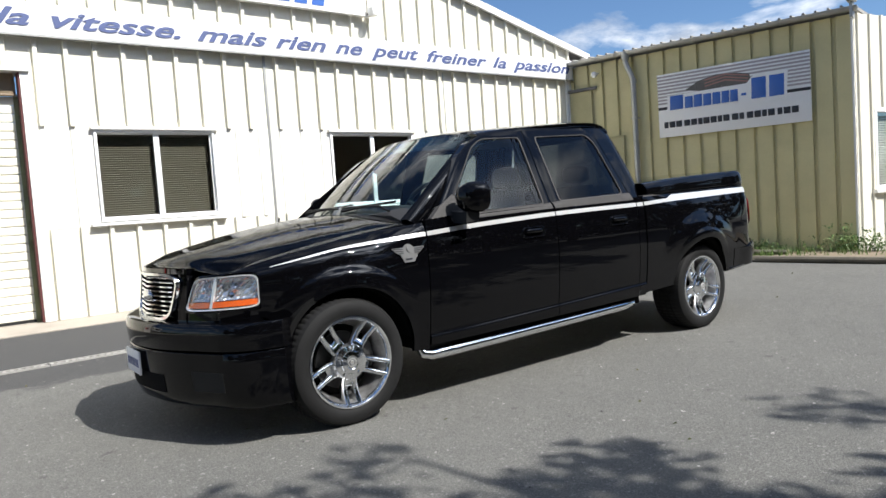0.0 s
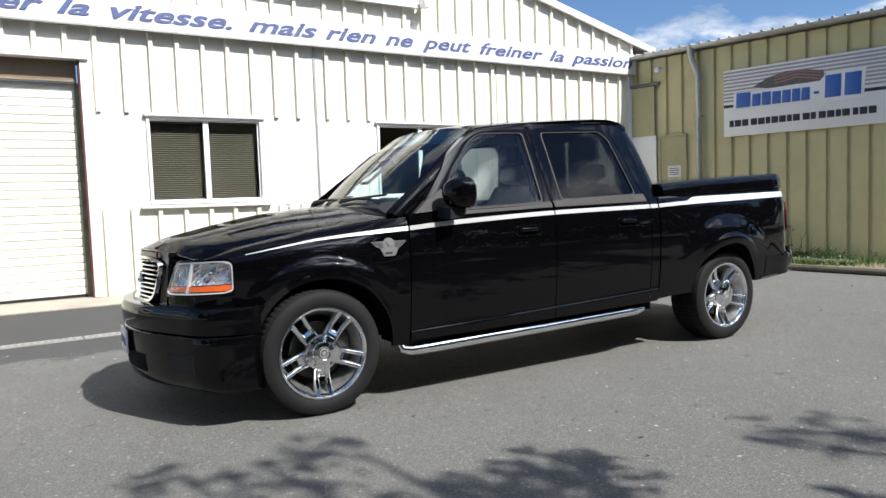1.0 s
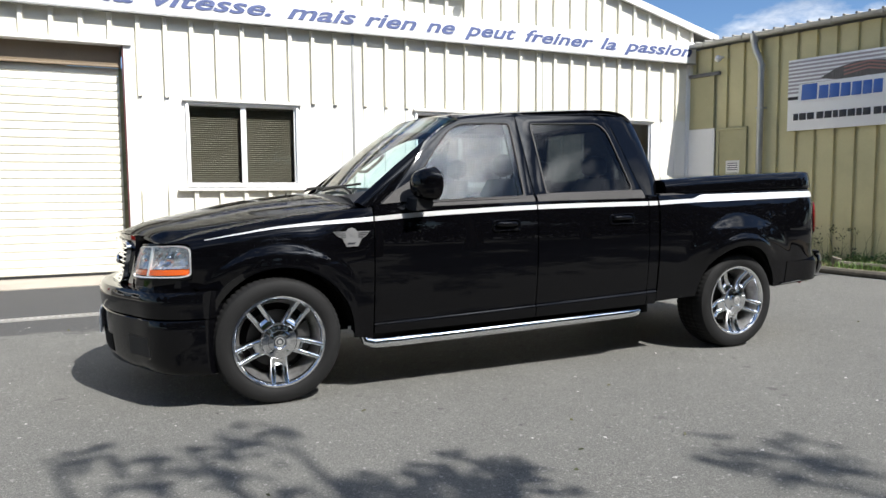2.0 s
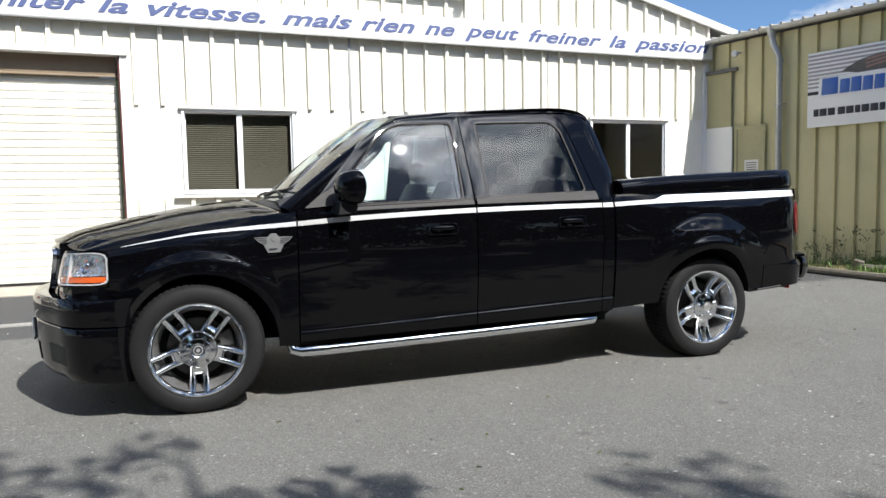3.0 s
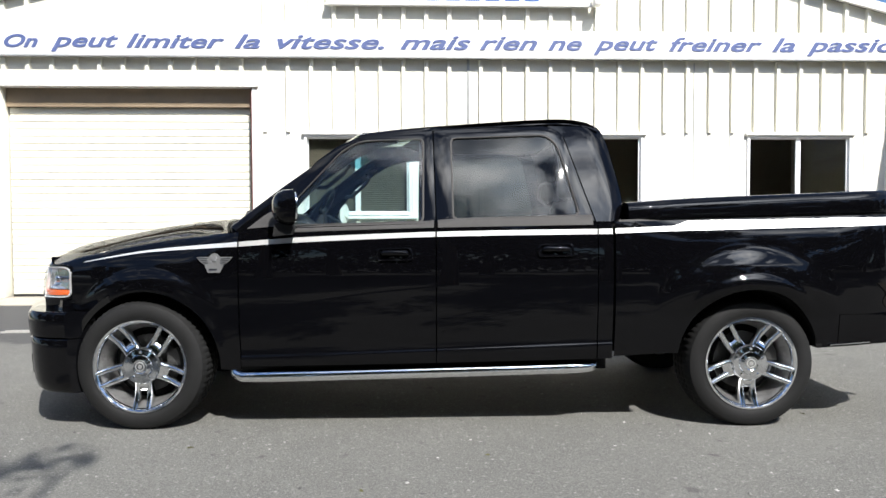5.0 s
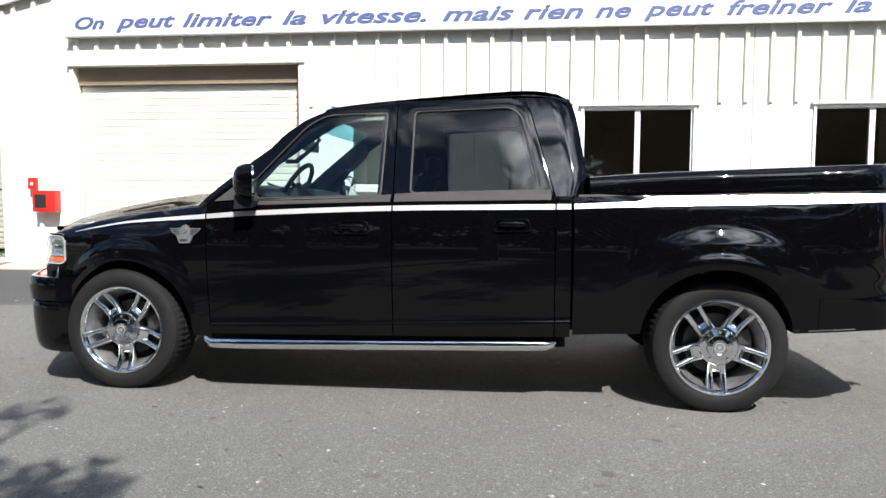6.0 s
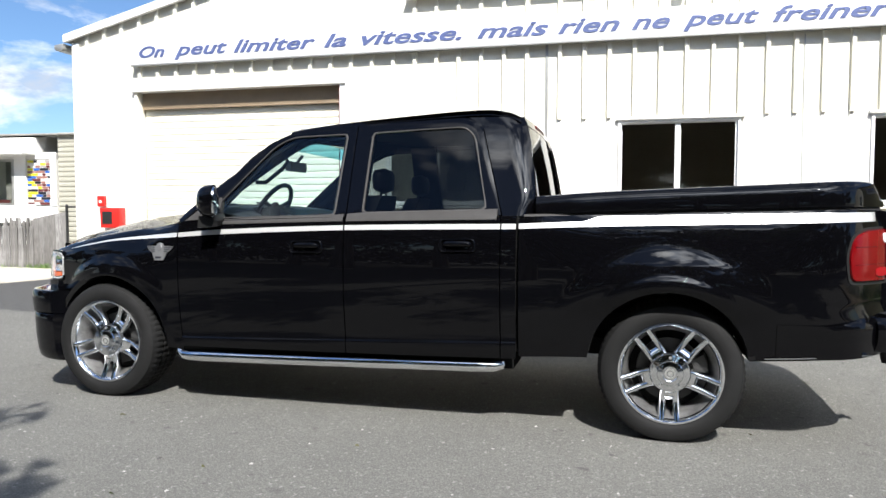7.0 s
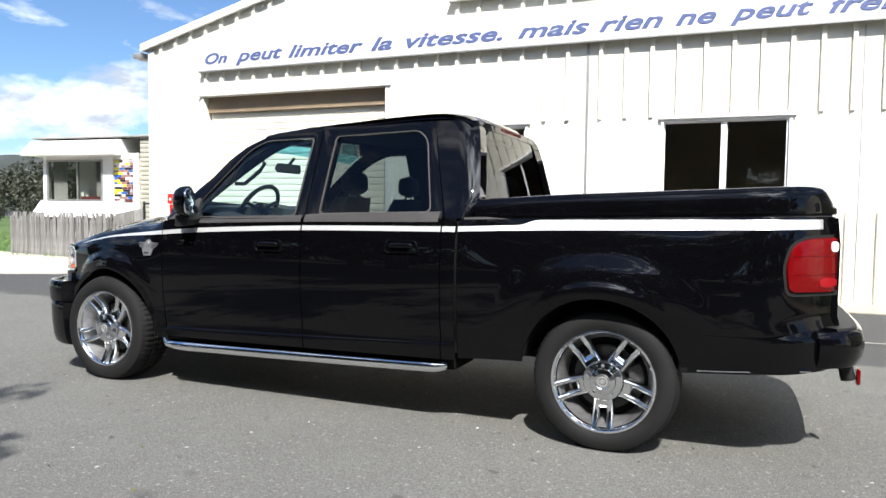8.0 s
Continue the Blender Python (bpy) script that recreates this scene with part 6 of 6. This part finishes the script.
part("tow_arm", tube([(4.50, -0.495, 0.50), (4.63, -0.495, 0.50), (4.67, -0.495, 0.47), (4.685, -0.495, 0.405)], [0.03, 0.032, 0.036, 0.036], 14), "black_plastic", truck)
part("tow_light", box(4.718, 4.736, -0.528, -0.462, 0.385, 0.465, 0.008), "tail_red", truck, "small red rear reflector")

# the tail overhang behind the rear wheels, drawn in to its true length
for ob in truck.children_recursive:
    if ob.type == "MESH":
        for v in ob.data.vertices:
            if v.co.x > 3.98:
                v.co.x -= (v.co.x - 3.98) * 0.07 * smooth01((v.co.z - 0.64) / 0.12)

# wheels
def wheel(m):
    """Outer face towards -y."""
    w = new("wheel")
    w.parent = truck
    w.matrix_basis = m
    n = 192
    prof = [(0.258, 0.02), (0.262, 0.0), (0.275, -0.012), (0.30, -0.020), (0.335, -0.018), (0.356, -0.006), (0.368, 0.016), (0.376, 0.035), (0.377, 0.075), (0.366, 0.077), (0.366, 0.085), (0.377, 0.087), (0.378, 0.128), (0.367, 0.130), (0.367, 0.138), (0.378, 0.14), (0.377, 0.18), (0.366, 0.182), (0.366, 0.19), (0.377, 0.192), (0.375, 0.225), (0.366, 0.25), (0.345, 0.268), (0.28, 0.27), (0.25, 0.25)]
    bm = bmesh.new()
    vs = []
    for k_ in range(n):
        a = 2 * math.pi * k_ / n
        c_, s_ = math.cos(a), math.sin(a)
        col = []
        for i, (r, y) in enumerate(prof):
            rr = r - ((0.0025 if i < 7 else 0.006) if k_ % 3 == 0 and i in (6, 7, 8, 11, 12, 15, 16, 19, 20, 21) else 0.0)
            rr -= 0.0015 * (i in (3, 4)) * (k_ % 2)
            col.append(bm.verts.new((rr * c_, y, max(rr * s_, -HUB + 0.001))))
        vs.append(col)
    for k_ in range(n):
        a, b = vs[k_], vs[(k_ + 1) % n]
        for i in range(len(prof) - 1):
            bm.faces.new((a[i], a[i + 1], b[i + 1], b[i]))
    part("tyre", bm, "rubber", w, "black low-profile tyre", smooth=30)
    rim = part("rim", lathe([(0.262, 0.0), (0.270, -0.010), (0.268, -0.014), (0.258, -0.014), (0.250, -0.006), (0.246, 0.004), (0.242, 0.018), (0.250, 0.020)], 80), "chrome", w, "chrome wheel rim")
    part("barrel", lathe([(0.243, 0.012), (0.234, 0.045), (0.222, 0.085), (0.214, 0.115), (0.210, 0.15), (0.236, 0.22), (0.252, 0.235), (0.258, 0.235)], 80), "dull_chrome", rim, "dusty chrome inside of the rim")
    for i in range(5):
        a0 = -math.pi / 2 + i * 2 * math.pi / 5
        for o in (-1, 1):
            rings = []
            for t in (0.0, 0.12, 0.35, 0.6, 0.85, 1.0):
                r = 0.062 + (0.250 - 0.062) * t
                half = 0.0148 + 0.002 * (1 - t)
                mid = o * (0.0310 + 0.008 * t)
                y = 0.016 + 0.030 * math.sin(math.pi * min(1.0, t * 1.05)) - 0.018 * t
                ring = []
                for q, d in ((-1.25, 0.016), (-0.95, 0.002), (-0.55, -0.007), (0.0, -0.010), (0.55, -0.007), (0.95, 0.002), (1.25, 0.016), (1.1, 0.040), (-1.1, 0.040)):
                    s_, u_ = mid + q * half, r
                    ring.append((u_ * math.cos(a0) - s_ * math.sin(a0), y + d, u_ * math.sin(a0) + s_ * math.cos(a0)))
                rings.append(ring)
            part("spoke", loft(rings), "chrome", rim, "chrome spoke", smooth=40)
        rings = []
        for r, hw_, y in ((0.06, 0.034, 0.012), (0.09, 0.033, 0.016), (0.12, 0.030, 0.024), (0.148, 0.026, 0.046)):
            rings.append([(r * math.cos(a0) - q * math.sin(a0), y + d, r * math.sin(a0) + q * math.cos(a0)) for q, d in ((-hw_, 0.0), (hw_, 0.0), (hw_, 0.02), (-hw_, 0.02))])
        part("spoke_web", loft(rings), "chrome", rim)
    cap = part("hub_cap", lathe([(0.108, 0.052), (0.106, 0.014), (0.099, 0.004), (0.068, -0.001), (0.064, -0.008), (0.040, -0.013), (0.037, -0.011), (0.012, -0.012), (0.0001, -0.012)], 48), "hub_chrome", w, "chrome hub cap")
    part("cap_badge", lathe([(0.027, -0.0095), (0.027, -0.0135), (0.021, -0.0135), (0.021, -0.0105), (0.012, -0.0105), (0.012, -0.0130), (0.0001, -0.0130)], 28), "zinc", cap)
    for i in range(5):
        a0 = -math.pi / 2 + (i + 0.5) * 2 * math.pi / 5
        part("lug_bolt", rod((0.084 * math.cos(a0), 0.012, 0.084 * math.sin(a0)), (0.084 * math.cos(a0), -0.007, 0.084 * math.sin(a0)), 0.009, 6), "chrome", cap)
    disc = part("brake_disc", lathe([(0.06, 0.115), (0.17, 0.115), (0.17, 0.135), (0.06, 0.135)], 48), "steel_dark", w, "dark grey brake disc")
    part("caliper", loft([[((0.175 + dr) * math.cos(a), y, (0.175 + dr) * math.sin(a)) for dr, y in ((-0.05, 0.085), (0.02, 0.085), (0.03, 0.10), (0.03, 0.15), (-0.05, 0.15))] for a in [radians(-28 + 8 * q) for q in range(8)]]), "steel_dark", disc)
    part("barrel_back", lathe([(0.210, 0.155), (0.0001, 0.155)], 40), "under", w)
    return w


for m in (pose(0, -0.925, HUB), pose(AXLE_R, -0.935, HUB), pose(0, 0.925, HUB, 0, 0, 180), pose(AXLE_R, 0.935, HUB, 0, 0, 180)):
    wheel(m)

# cabin
dash = part("dashboard", loft([[(x, y, z) for x, z in ((0.50, 1.205 + e), (0.60, 1.245 + e), (0.72, 1.262 + e), (0.92, 1.235 + e), (1.00, 1.15), (1.00, 0.98), (0.92, 0.85), (0.55, 0.85))] for y, e in ((-0.80, -0.045), (-0.68, -0.01), (-0.4, 0.0), (0.0, 0.0), (0.4, 0.0), (0.68, -0.01), (0.80, -0.045))]), "interior", truck)
part("instrument_hood", loft([[(x, y, z) for x, z in ((0.80, 1.18), (0.90, 1.245), (1.00, 1.245), (1.01, 1.17))] for y in (-0.58, -0.54, -0.24, -0.20)]), "interior", dash)
bm = bmesh.new()
ax = Matrix.Translation((0.935, -0.40, 1.230)) @ Matrix.Rotation(radians(-60), 4, "Y")
ringp = [ax @ Vector((0.192 * math.cos(2 * math.pi * q / 36), 0.192 * math.sin(2 * math.pi * q / 36), 0)) for q in range(37)]
tube(ringp, 0.016, 8, bm)
sw = part("steering_wheel", bm, "leather", truck)
bm = bmesh.new()
for a in (20, 160, 270):
    tube([ax @ Vector((0, 0, -0.01)), ax @ Vector((0.18 * math.sin(radians(a)), 0.18 * math.cos(radians(a)), 0))], 0.015, 8, bm)
bmesh.ops.create_uvsphere(bm, u_segments=14, v_segments=8, radius=0.06, matrix=ax @ Matrix.Diagonal((1, 1, 0.5, 1)))
part("wheel_spokes", bm, "leather", sw)
part("steering_column", rod(ax @ Vector((0, 0, -0.02)), ax @ Vector((0, 0, -0.25)), 0.04), "interior", sw)
part("inside_mirror", loft([[(0.900 + dx, y, 1.548 + dz) for dx, dz in ((0.0, -0.035), (0.03, -0.035), (0.035, 0.0), (0.03, 0.035), (0.0, 0.035), (-0.025, 0.0))] for y in (-0.13, -0.11, 0.11, 0.13)]), "leather", truck)
part("mirror_stalk", rod((0.900, 0, 1.560), (0.965, 0, 1.630), 0.012), "leather", truck)
for s in (-1, 1):
    part("pillar_grip", tube([(0.985, s * 0.715, 1.405), (1.035, s * 0.675, 1.405), (1.135, s * 0.645, 1.490), (1.175, s * 0.640, 1.540), (1.155, s * 0.665, 1.580)], 0.014, 8), "interior", truck)
    for x0, hgt in ((1.42, 0.0), (2.22, 0.02)):
        y = s * 0.42
        seat = part("front_seat" if x0 < 2 else "rear_seat", loft([[(x0 - 0.28 + 0.5 * t, y - 0.24, 0.80), (x0 - 0.28 + 0.5 * t, y - 0.22, 0.92), (x0 - 0.28 + 0.5 * t, y + 0.22, 0.92), (x0 - 0.28 + 0.5 * t, y + 0.24, 0.80)] for t in (0, 0.5, 1)]), "leather", truck)
        br = []
        for t in [q / 8 for q in range(9)]:
            hw, zz = 0.255 - 0.09 * t**2.5, 0.86 + 0.46 * t
            xx = x0 + 0.14 + 0.17 * t
            br.append([(xx - 0.06 + 0.02 * t, y - hw * 0.9, zz), (xx - 0.08 + 0.02 * t, y, zz), (xx - 0.06 + 0.02 * t, y + hw * 0.9, zz), (xx, y + hw, zz), (xx + 0.09 - 0.03 * t, y + hw * 0.9, zz), (xx + 0.10 - 0.03 * t, y, zz), (xx + 0.09 - 0.03 * t, y - hw * 0.9, zz), (xx, y - hw, zz)])
        part("seat_back", loft(br), "leather", seat, smooth=60)
        hr = []
        for t in [q / 8 for q in range(9)]:
            f = math.sqrt(max(0.02, 1 - (2 * t - 1) ** 4))
            zz = 1.335 + 0.165 * t
            hr.append([(x0 + 0.33 + 0.055 * f * math.cos(a), y + 0.14 * f * math.copysign(abs(math.sin(a)) ** 0.7, math.sin(a)), zz) for a in [2 * math.pi * q / 16 for q in range(16)]])
        part("headrest", loft(hr), "leather", seat, smooth=60)
        for d in (-0.05, 0.05):
            part("headrest_post", rod((x0 + 0.32, y + d, 1.29), (x0 + 0.33, y + d, 1.345), 0.007), "steel_dark", seat)
part("centre_console", box(1.0, 1.75, -0.13, 0.13, 0.62, 0.98, 0.03), "interior", truck)

# ---------------------------------------------------------------- the cabin and fence by the lawn
cab_m = pose(-7.779, 7.04, 0.366, 0, 0, 4) @ Matrix.Diagonal((0.96, 0.80, 0.81, 1.0))
cabin = thing("mobile_home", "small pale mobile home with a big curtained window", "mobile home", cab_m)
part("base_wall", box(-1.65, 0.92, 0.0, 3.0, -0.25, 1.18), "white_paint", cabin)
part("skirt_slope", prism([(-0.35, 0.80), (0.0, 1.22), (0.0, 0.80)], -1.75, 0.45, "x"), "white_paint", cabin, "white sloped ledge under the window")
part("roof", prism([(-0.42, 2.36), (-0.42, 2.44), (-0.10, 2.76), (0.4, 2.82), (3.2, 2.82), (3.2, 2.36)], -1.92, 0.48, "x", 0.01), "white_paint", cabin, "white sloped roof front")
part("roof_edge", box(-1.94, 2.32, -0.05, 3.25, 2.82, 2.86, 0.01), "roof_sheet", cabin, "dark thin roof edge")
for x0, x1 in ((-1.65, -1.55), (0.0, 0.26), (0.80, 0.92)):
    part("post", box(x0, x1, -0.02, 0.12, 1.18, 2.37), "white_paint", cabin)
part("upper_wall", box(-1.65, 0.92, 0.0, 0.1, 2.27, 2.42), "white_paint", cabin)
fr = bmesh.new()
for a in ((-1.55, 0.0, -0.03, 0.05, 1.2, 1.25), (-1.55, 0.0, -0.03, 0.05, 2.22, 2.27), (-1.55, -1.50, -0.03, 0.05, 1.25, 2.22), (-0.05, 0.0, -0.03, 0.05, 1.25, 2.22), (-0.72, -0.695, -0.02, 0.05, 1.25, 2.22)):
    box(*a, 0.0, fr)
wf_ = part("window_frame", fr, "zinc", cabin)
pn = part("pane", box(-1.50, -0.05, 0.0, 0.006, 1.25, 2.22), "room_glass", wf_)
pn.visible_shadow = False
for a, b in ((-1.49, -1.12), (-0.30, -0.06)):
    bm = loft([[(a + (b - a) * q / 24, 0.14 + 0.025 * math.sin(q * 1.6), z) for z in (1.24, 2.22)] for q in range(25)], close=False)
    bmesh.ops.solidify(bm, geom=list(bm.faces), thickness=0.006)
    part("curtain", bm, "curtain", cabin, "pale hanging curtain")
part("inner_wall", box(-1.6, 0.75, 1.1, 1.2, 1.0, 2.36), "curtain", cabin)
part("floor", box(-1.6, 0.75, 0.1, 2.6, 0.9, 1.0), "room", cabin)
part("basket", rod((-0.85, 0.45, 1.22), (-0.85, 0.45, 1.50), 0.11, 18, 0.13), "curtain", cabin, "pale basket behind the window")
part("inner_shelf", box(-1.3, -0.25, 0.3, 0.7, 1.17, 1.22), "wood_grey", cabin)
part("red_ledge", box(-0.70, -0.20, 0.10, 0.2, 1.25, 1.33), "dark_red", cabin)
pb = part("poster_board", box(0.27, 0.79, 0.02, 0.05, 1.20, 2.26), "paper", cabin, "poster board with coloured bars")
rp = random.Random(9)
inks = ["dark_red", "flag_red", "paper", "yellow", "grey_stripe", "dark_red", "letter_dark", "paper", "paper", "logo_blue"]
for i in range(17):
    z, x0 = 1.212 + i * 0.0612, 0.28
    while x0 < 0.75:
        wide = min(rp.uniform(0.07, 0.24), 0.78 - x0)
        part("poster_bar", box(x0, x0 + wide - 0.012, 0.008, 0.018, z, z + 0.050), rp.choice(inks), pb)
        x0 += wide
sd = None
for i in range(26):
    m4 = pose(0.93, 0, -0.10 + i * 0.115)
    if sd is None:
        sd = part("siding_board", box(0.0, 1.37, 0.04, 0.085, 0.0, 0.105, 0.016), "siding", cabin, "grooved beige siding board", at=m4)
    else:
        share("siding_board", sd, cabin, m4)
part("side_wall", box(0.93, 2.30, 0.09, 3.0, -0.08, 2.80), "siding", cabin)

fence = thing("palisade_fence", "low weathered grey fence of upright split pales", "fence", kind="")
fp = [(-9.85, 6.52), (-8.25, 6.38), (-6.72, 6.33)]
first = {}
rf = random.Random(21)
for (x0, y0), (x1, y1) in zip(fp, fp[1:]):
    L = math.hypot(x1 - x0, y1 - y0)
    n = int(L / 0.031)
    for i in range(n):
        t = (i + 0.5) / n
        v = rf.randrange(4)
        m4 = pose(x0 + (x1 - x0) * t, y0 + (y1 - y0) * t, 0.20, rf.uniform(-2, 2), rf.uniform(-2, 2), rf.uniform(-25, 25))
        if v not in first:
            h = (0.76, 0.82, 0.86, 0.91)[v]
            first[v] = part("pale", loft([[(-0.024, -0.009, z), (0.024, -0.009, z), (0.022 - b, 0.010, z), (-0.020, 0.010, z)] for z, b in ((0.0, 0.0), (h * 0.5, 0.004), (h - 0.03, 0.0), (h, 0.012))]), "wood_grey", fence, at=m4)
        else:
            share("pale", first[v], fence, m4)
for z in (0.36, 0.78):
    part("wire_rail", tube([(x, y + 0.014, z) for x, y in fp], 0.008, 6), "wood_grey", fence)
panel_m = pose(-6.70, 6.32, 0.19, 0, 0, 6)
boards = thing("board_panel", "grey weathered board panel with a slanted top beside the fence", "board panel", panel_m)
for i in range(6):
    x0 = i * 0.107
    part("plank", prism([(x0, 0.0), (x0 + 0.104, 0.0), (x0 + 0.104, 0.90 + 0.20 * (x0 + 0.104)), (x0, 0.90 + 0.20 * x0)], 0.0, 0.022, bevel=0.003), "wood_grey", boards)
for z in (0.25, 0.70):
    part("batten", box(0.02, 0.62, 0.024, 0.05, z, z + 0.06, 0.004), "wood_grey", boards)
gatep = thing("fence_gate_post", "thin dark steel post with a short arm beside the fence", "post")
part("post", rod((-6.03, 6.37, 0.15), (-6.03, 6.37, 1.32), 0.024, 10), "steel_dark", gatep)
part("arm", rod((-6.03, 6.37, 1.30), (-5.50, 6.42, 1.30), 0.016, 8), "steel_dark", gatep)
part("cap", rod((-6.03, 6.37, 1.32), (-6.03, 6.37, 1.345), 0.03, 10, 0.012), "steel_dark", gatep)

tagged(part("lawn", prism([(-60, 6.64), (-60, 40), (-9.3, 40), (-9.3, 9.0), (-9.6, 6.64)], 0.0, 0.245, "z"), "lawn", smooth=0), "green lawn beyond the fence", "lawn", kind="structure")
stuff("lawn_grass", blades(6000, lambda r: (r.uniform(-20, -9.7), r.uniform(6.7, 14), 0.24), 0.08, 0.010, 8), "grass", "short green lawn grass", "grass")
stuff("fence_weeds", blades(420, lambda r: (r.choice((r.gauss(-6.45, 0.14), r.gauss(-5.85, 0.16), r.uniform(-9.8, -6.6))), 6.24 + 0.08 * r.random(), 0.20), 0.11, 0.006, 11), "grass", "tufts of grass along the foot of the fence", "weeds")

# ---------------------------------------------------------------- trees


def tree(x, y, height, crown_r, seed, leaf=0.07, per=260, label="leafy broad tree at the edge of the yard", mat="leaf", low=0.32):
    r = random.Random(seed)
    t = thing("tree", label, "tree", pose(x, y, 0.0), group="trees round the yard")
    bm = bmesh.new()
    trunk = [(0.06 * math.sin(q * 1.3), 0.05 * math.cos(q * 1.7) - 0.05, height * 0.72 * q / 6) for q in range(7)]
    tube(trunk, [0.035 * height * (1 - 0.13 * q) * (1.25 if q == 0 else 1) * 0.6 for q in range(7)], 10, bm)
    clumps = []
    for i in range(15):
        z0 = height * r.uniform(low, 0.70)
        a = r.uniform(0, 6.28)
        out = crown_r * r.uniform(0.55, 1.0)
        tip = Vector((math.cos(a) * out, math.sin(a) * out, min(height, z0 + height * r.uniform(0.10, 0.30))))
        st = Vector((0, -0.03, z0))
        midp = st.lerp(tip, 0.5) + Vector((r.uniform(-0.3, 0.3), r.uniform(-0.3, 0.3), -0.15))
        tube([st, midp, tip], [0.010 * height, 0.006 * height, 0.002 * height], 6, bm)
        for q in range(4):
            p = st.lerp(tip, r.uniform(0.5, 1.1)) + Vector((r.gauss(0, 0.4), r.gauss(0, 0.4), r.gauss(0, 0.3)))
            clumps.append((p, r.uniform(0.35, 0.8) * crown_r / 2.6))
    for i in range(10):
        clumps.append((Vector((r.gauss(0, crown_r * 0.3), r.gauss(0, crown_r * 0.3), height * r.uniform(0.72, 0.98))), r.uniform(0.4, 0.8) * crown_r / 2.6))
    part("trunk", bm, "bark", t)
    me = bpy.data.meshes.new("crown")
    vs, fs = leaf_cloud(clumps, per, leaf, seed + 1)
    me.from_pydata(vs, [], fs)
    finish(me, M[mat], 0)
    c = new("crown", me)
    c.parent = t
    return t


tree(1.7, -6.95, 7.4, 1.15, 31, 0.085, 480, low=0.6)
tree(-3.6, -11.5, 12.5, 3.6, 39, 0.12, 150, low=0.3)
tree(4.75, -8.65, 7.6, 1.45, 33, 0.085, 520, low=0.6)
src = tree(-6.5, -14.2, 10.0, 3.9, 41, 0.24, 190, low=0.10, mat="far_leaf", label="leafy tree in the row behind the yard")
ra = random.Random(5)
for i, (x, y) in enumerate([(-16, -14.5), (-11.2, -15), (-1.8, -14.6), (2.8, -15.2), (7.4, -14.4), (12, -15), (16.5, -14.5), (21, -13), (26, -9), (-21, -10), (-26, -4)]):
    copy_thing(src, pose(x, y, 0, 0, 0, ra.uniform(0, 360)) @ Matrix.Scale(ra.uniform(0.9, 1.06), 4))
rh = random.Random(77)
hedge = [((-45 + 90 * i / 150 + rh.uniform(-0.3, 0.3), -21.5 + rh.uniform(-0.8, 0.8), rh.uniform(0.5, 5.4)), rh.uniform(0.9, 1.5)) for i in range(150)] + [((-45 + 90 * i / 90, -21.5, 1.0), 1.2) for i in range(90)]
stuff("hedge", leaf_cloud(hedge, 95, 0.30, 78), "far_leaf", "dense dark green hedge along the far side of the yard", "hedge")

# distance beyond the lawn
far = tree(-27, 24, 2.9, 2.4, 51, 0.10, 330, label="dull green tree beyond the lawn", mat="far_leaf", low=0.15)
for i, (x, y, s_) in enumerate([(-33, 27, 1.0), (-40, 31, 1.2), (-22, 30, 0.7), (-47, 33, 1.2), (-30, 38, 0.9), (-36, 36, 1.0), (-25, 20, 0.55), (-29, 19, 0.5), (-20, 36, 0.55)]):
    copy_thing(far, pose(x, y, 0.1, 0, 0, 60 * i) @ Matrix.Scale(s_, 4))
bm = bmesh.new()
rows = []
for j in range(14):
    row = []
    for i in range(60):
        x, y = -420 + i * 10, 130 + j * 14
        h = 30 * math.exp(-((j - 7) / 3.5) ** 2) * (0.65 + 0.5 * noise.noise(Vector((x * 0.012, y * 0.015, 2)))) * smooth01((-20 - x) / 120)
        row.append(bm.verts.new((x, y, max(0.0, h) - 0.3)))
    rows.append(row)
for a, b in zip(rows, rows[1:]):
    for i in range(59):
        bm.faces.new((a[i], a[i + 1], b[i + 1], b[i]))
tagged(part("backdrop", bm, "hill"), "distant wooded hills", "hills", kind="structure")
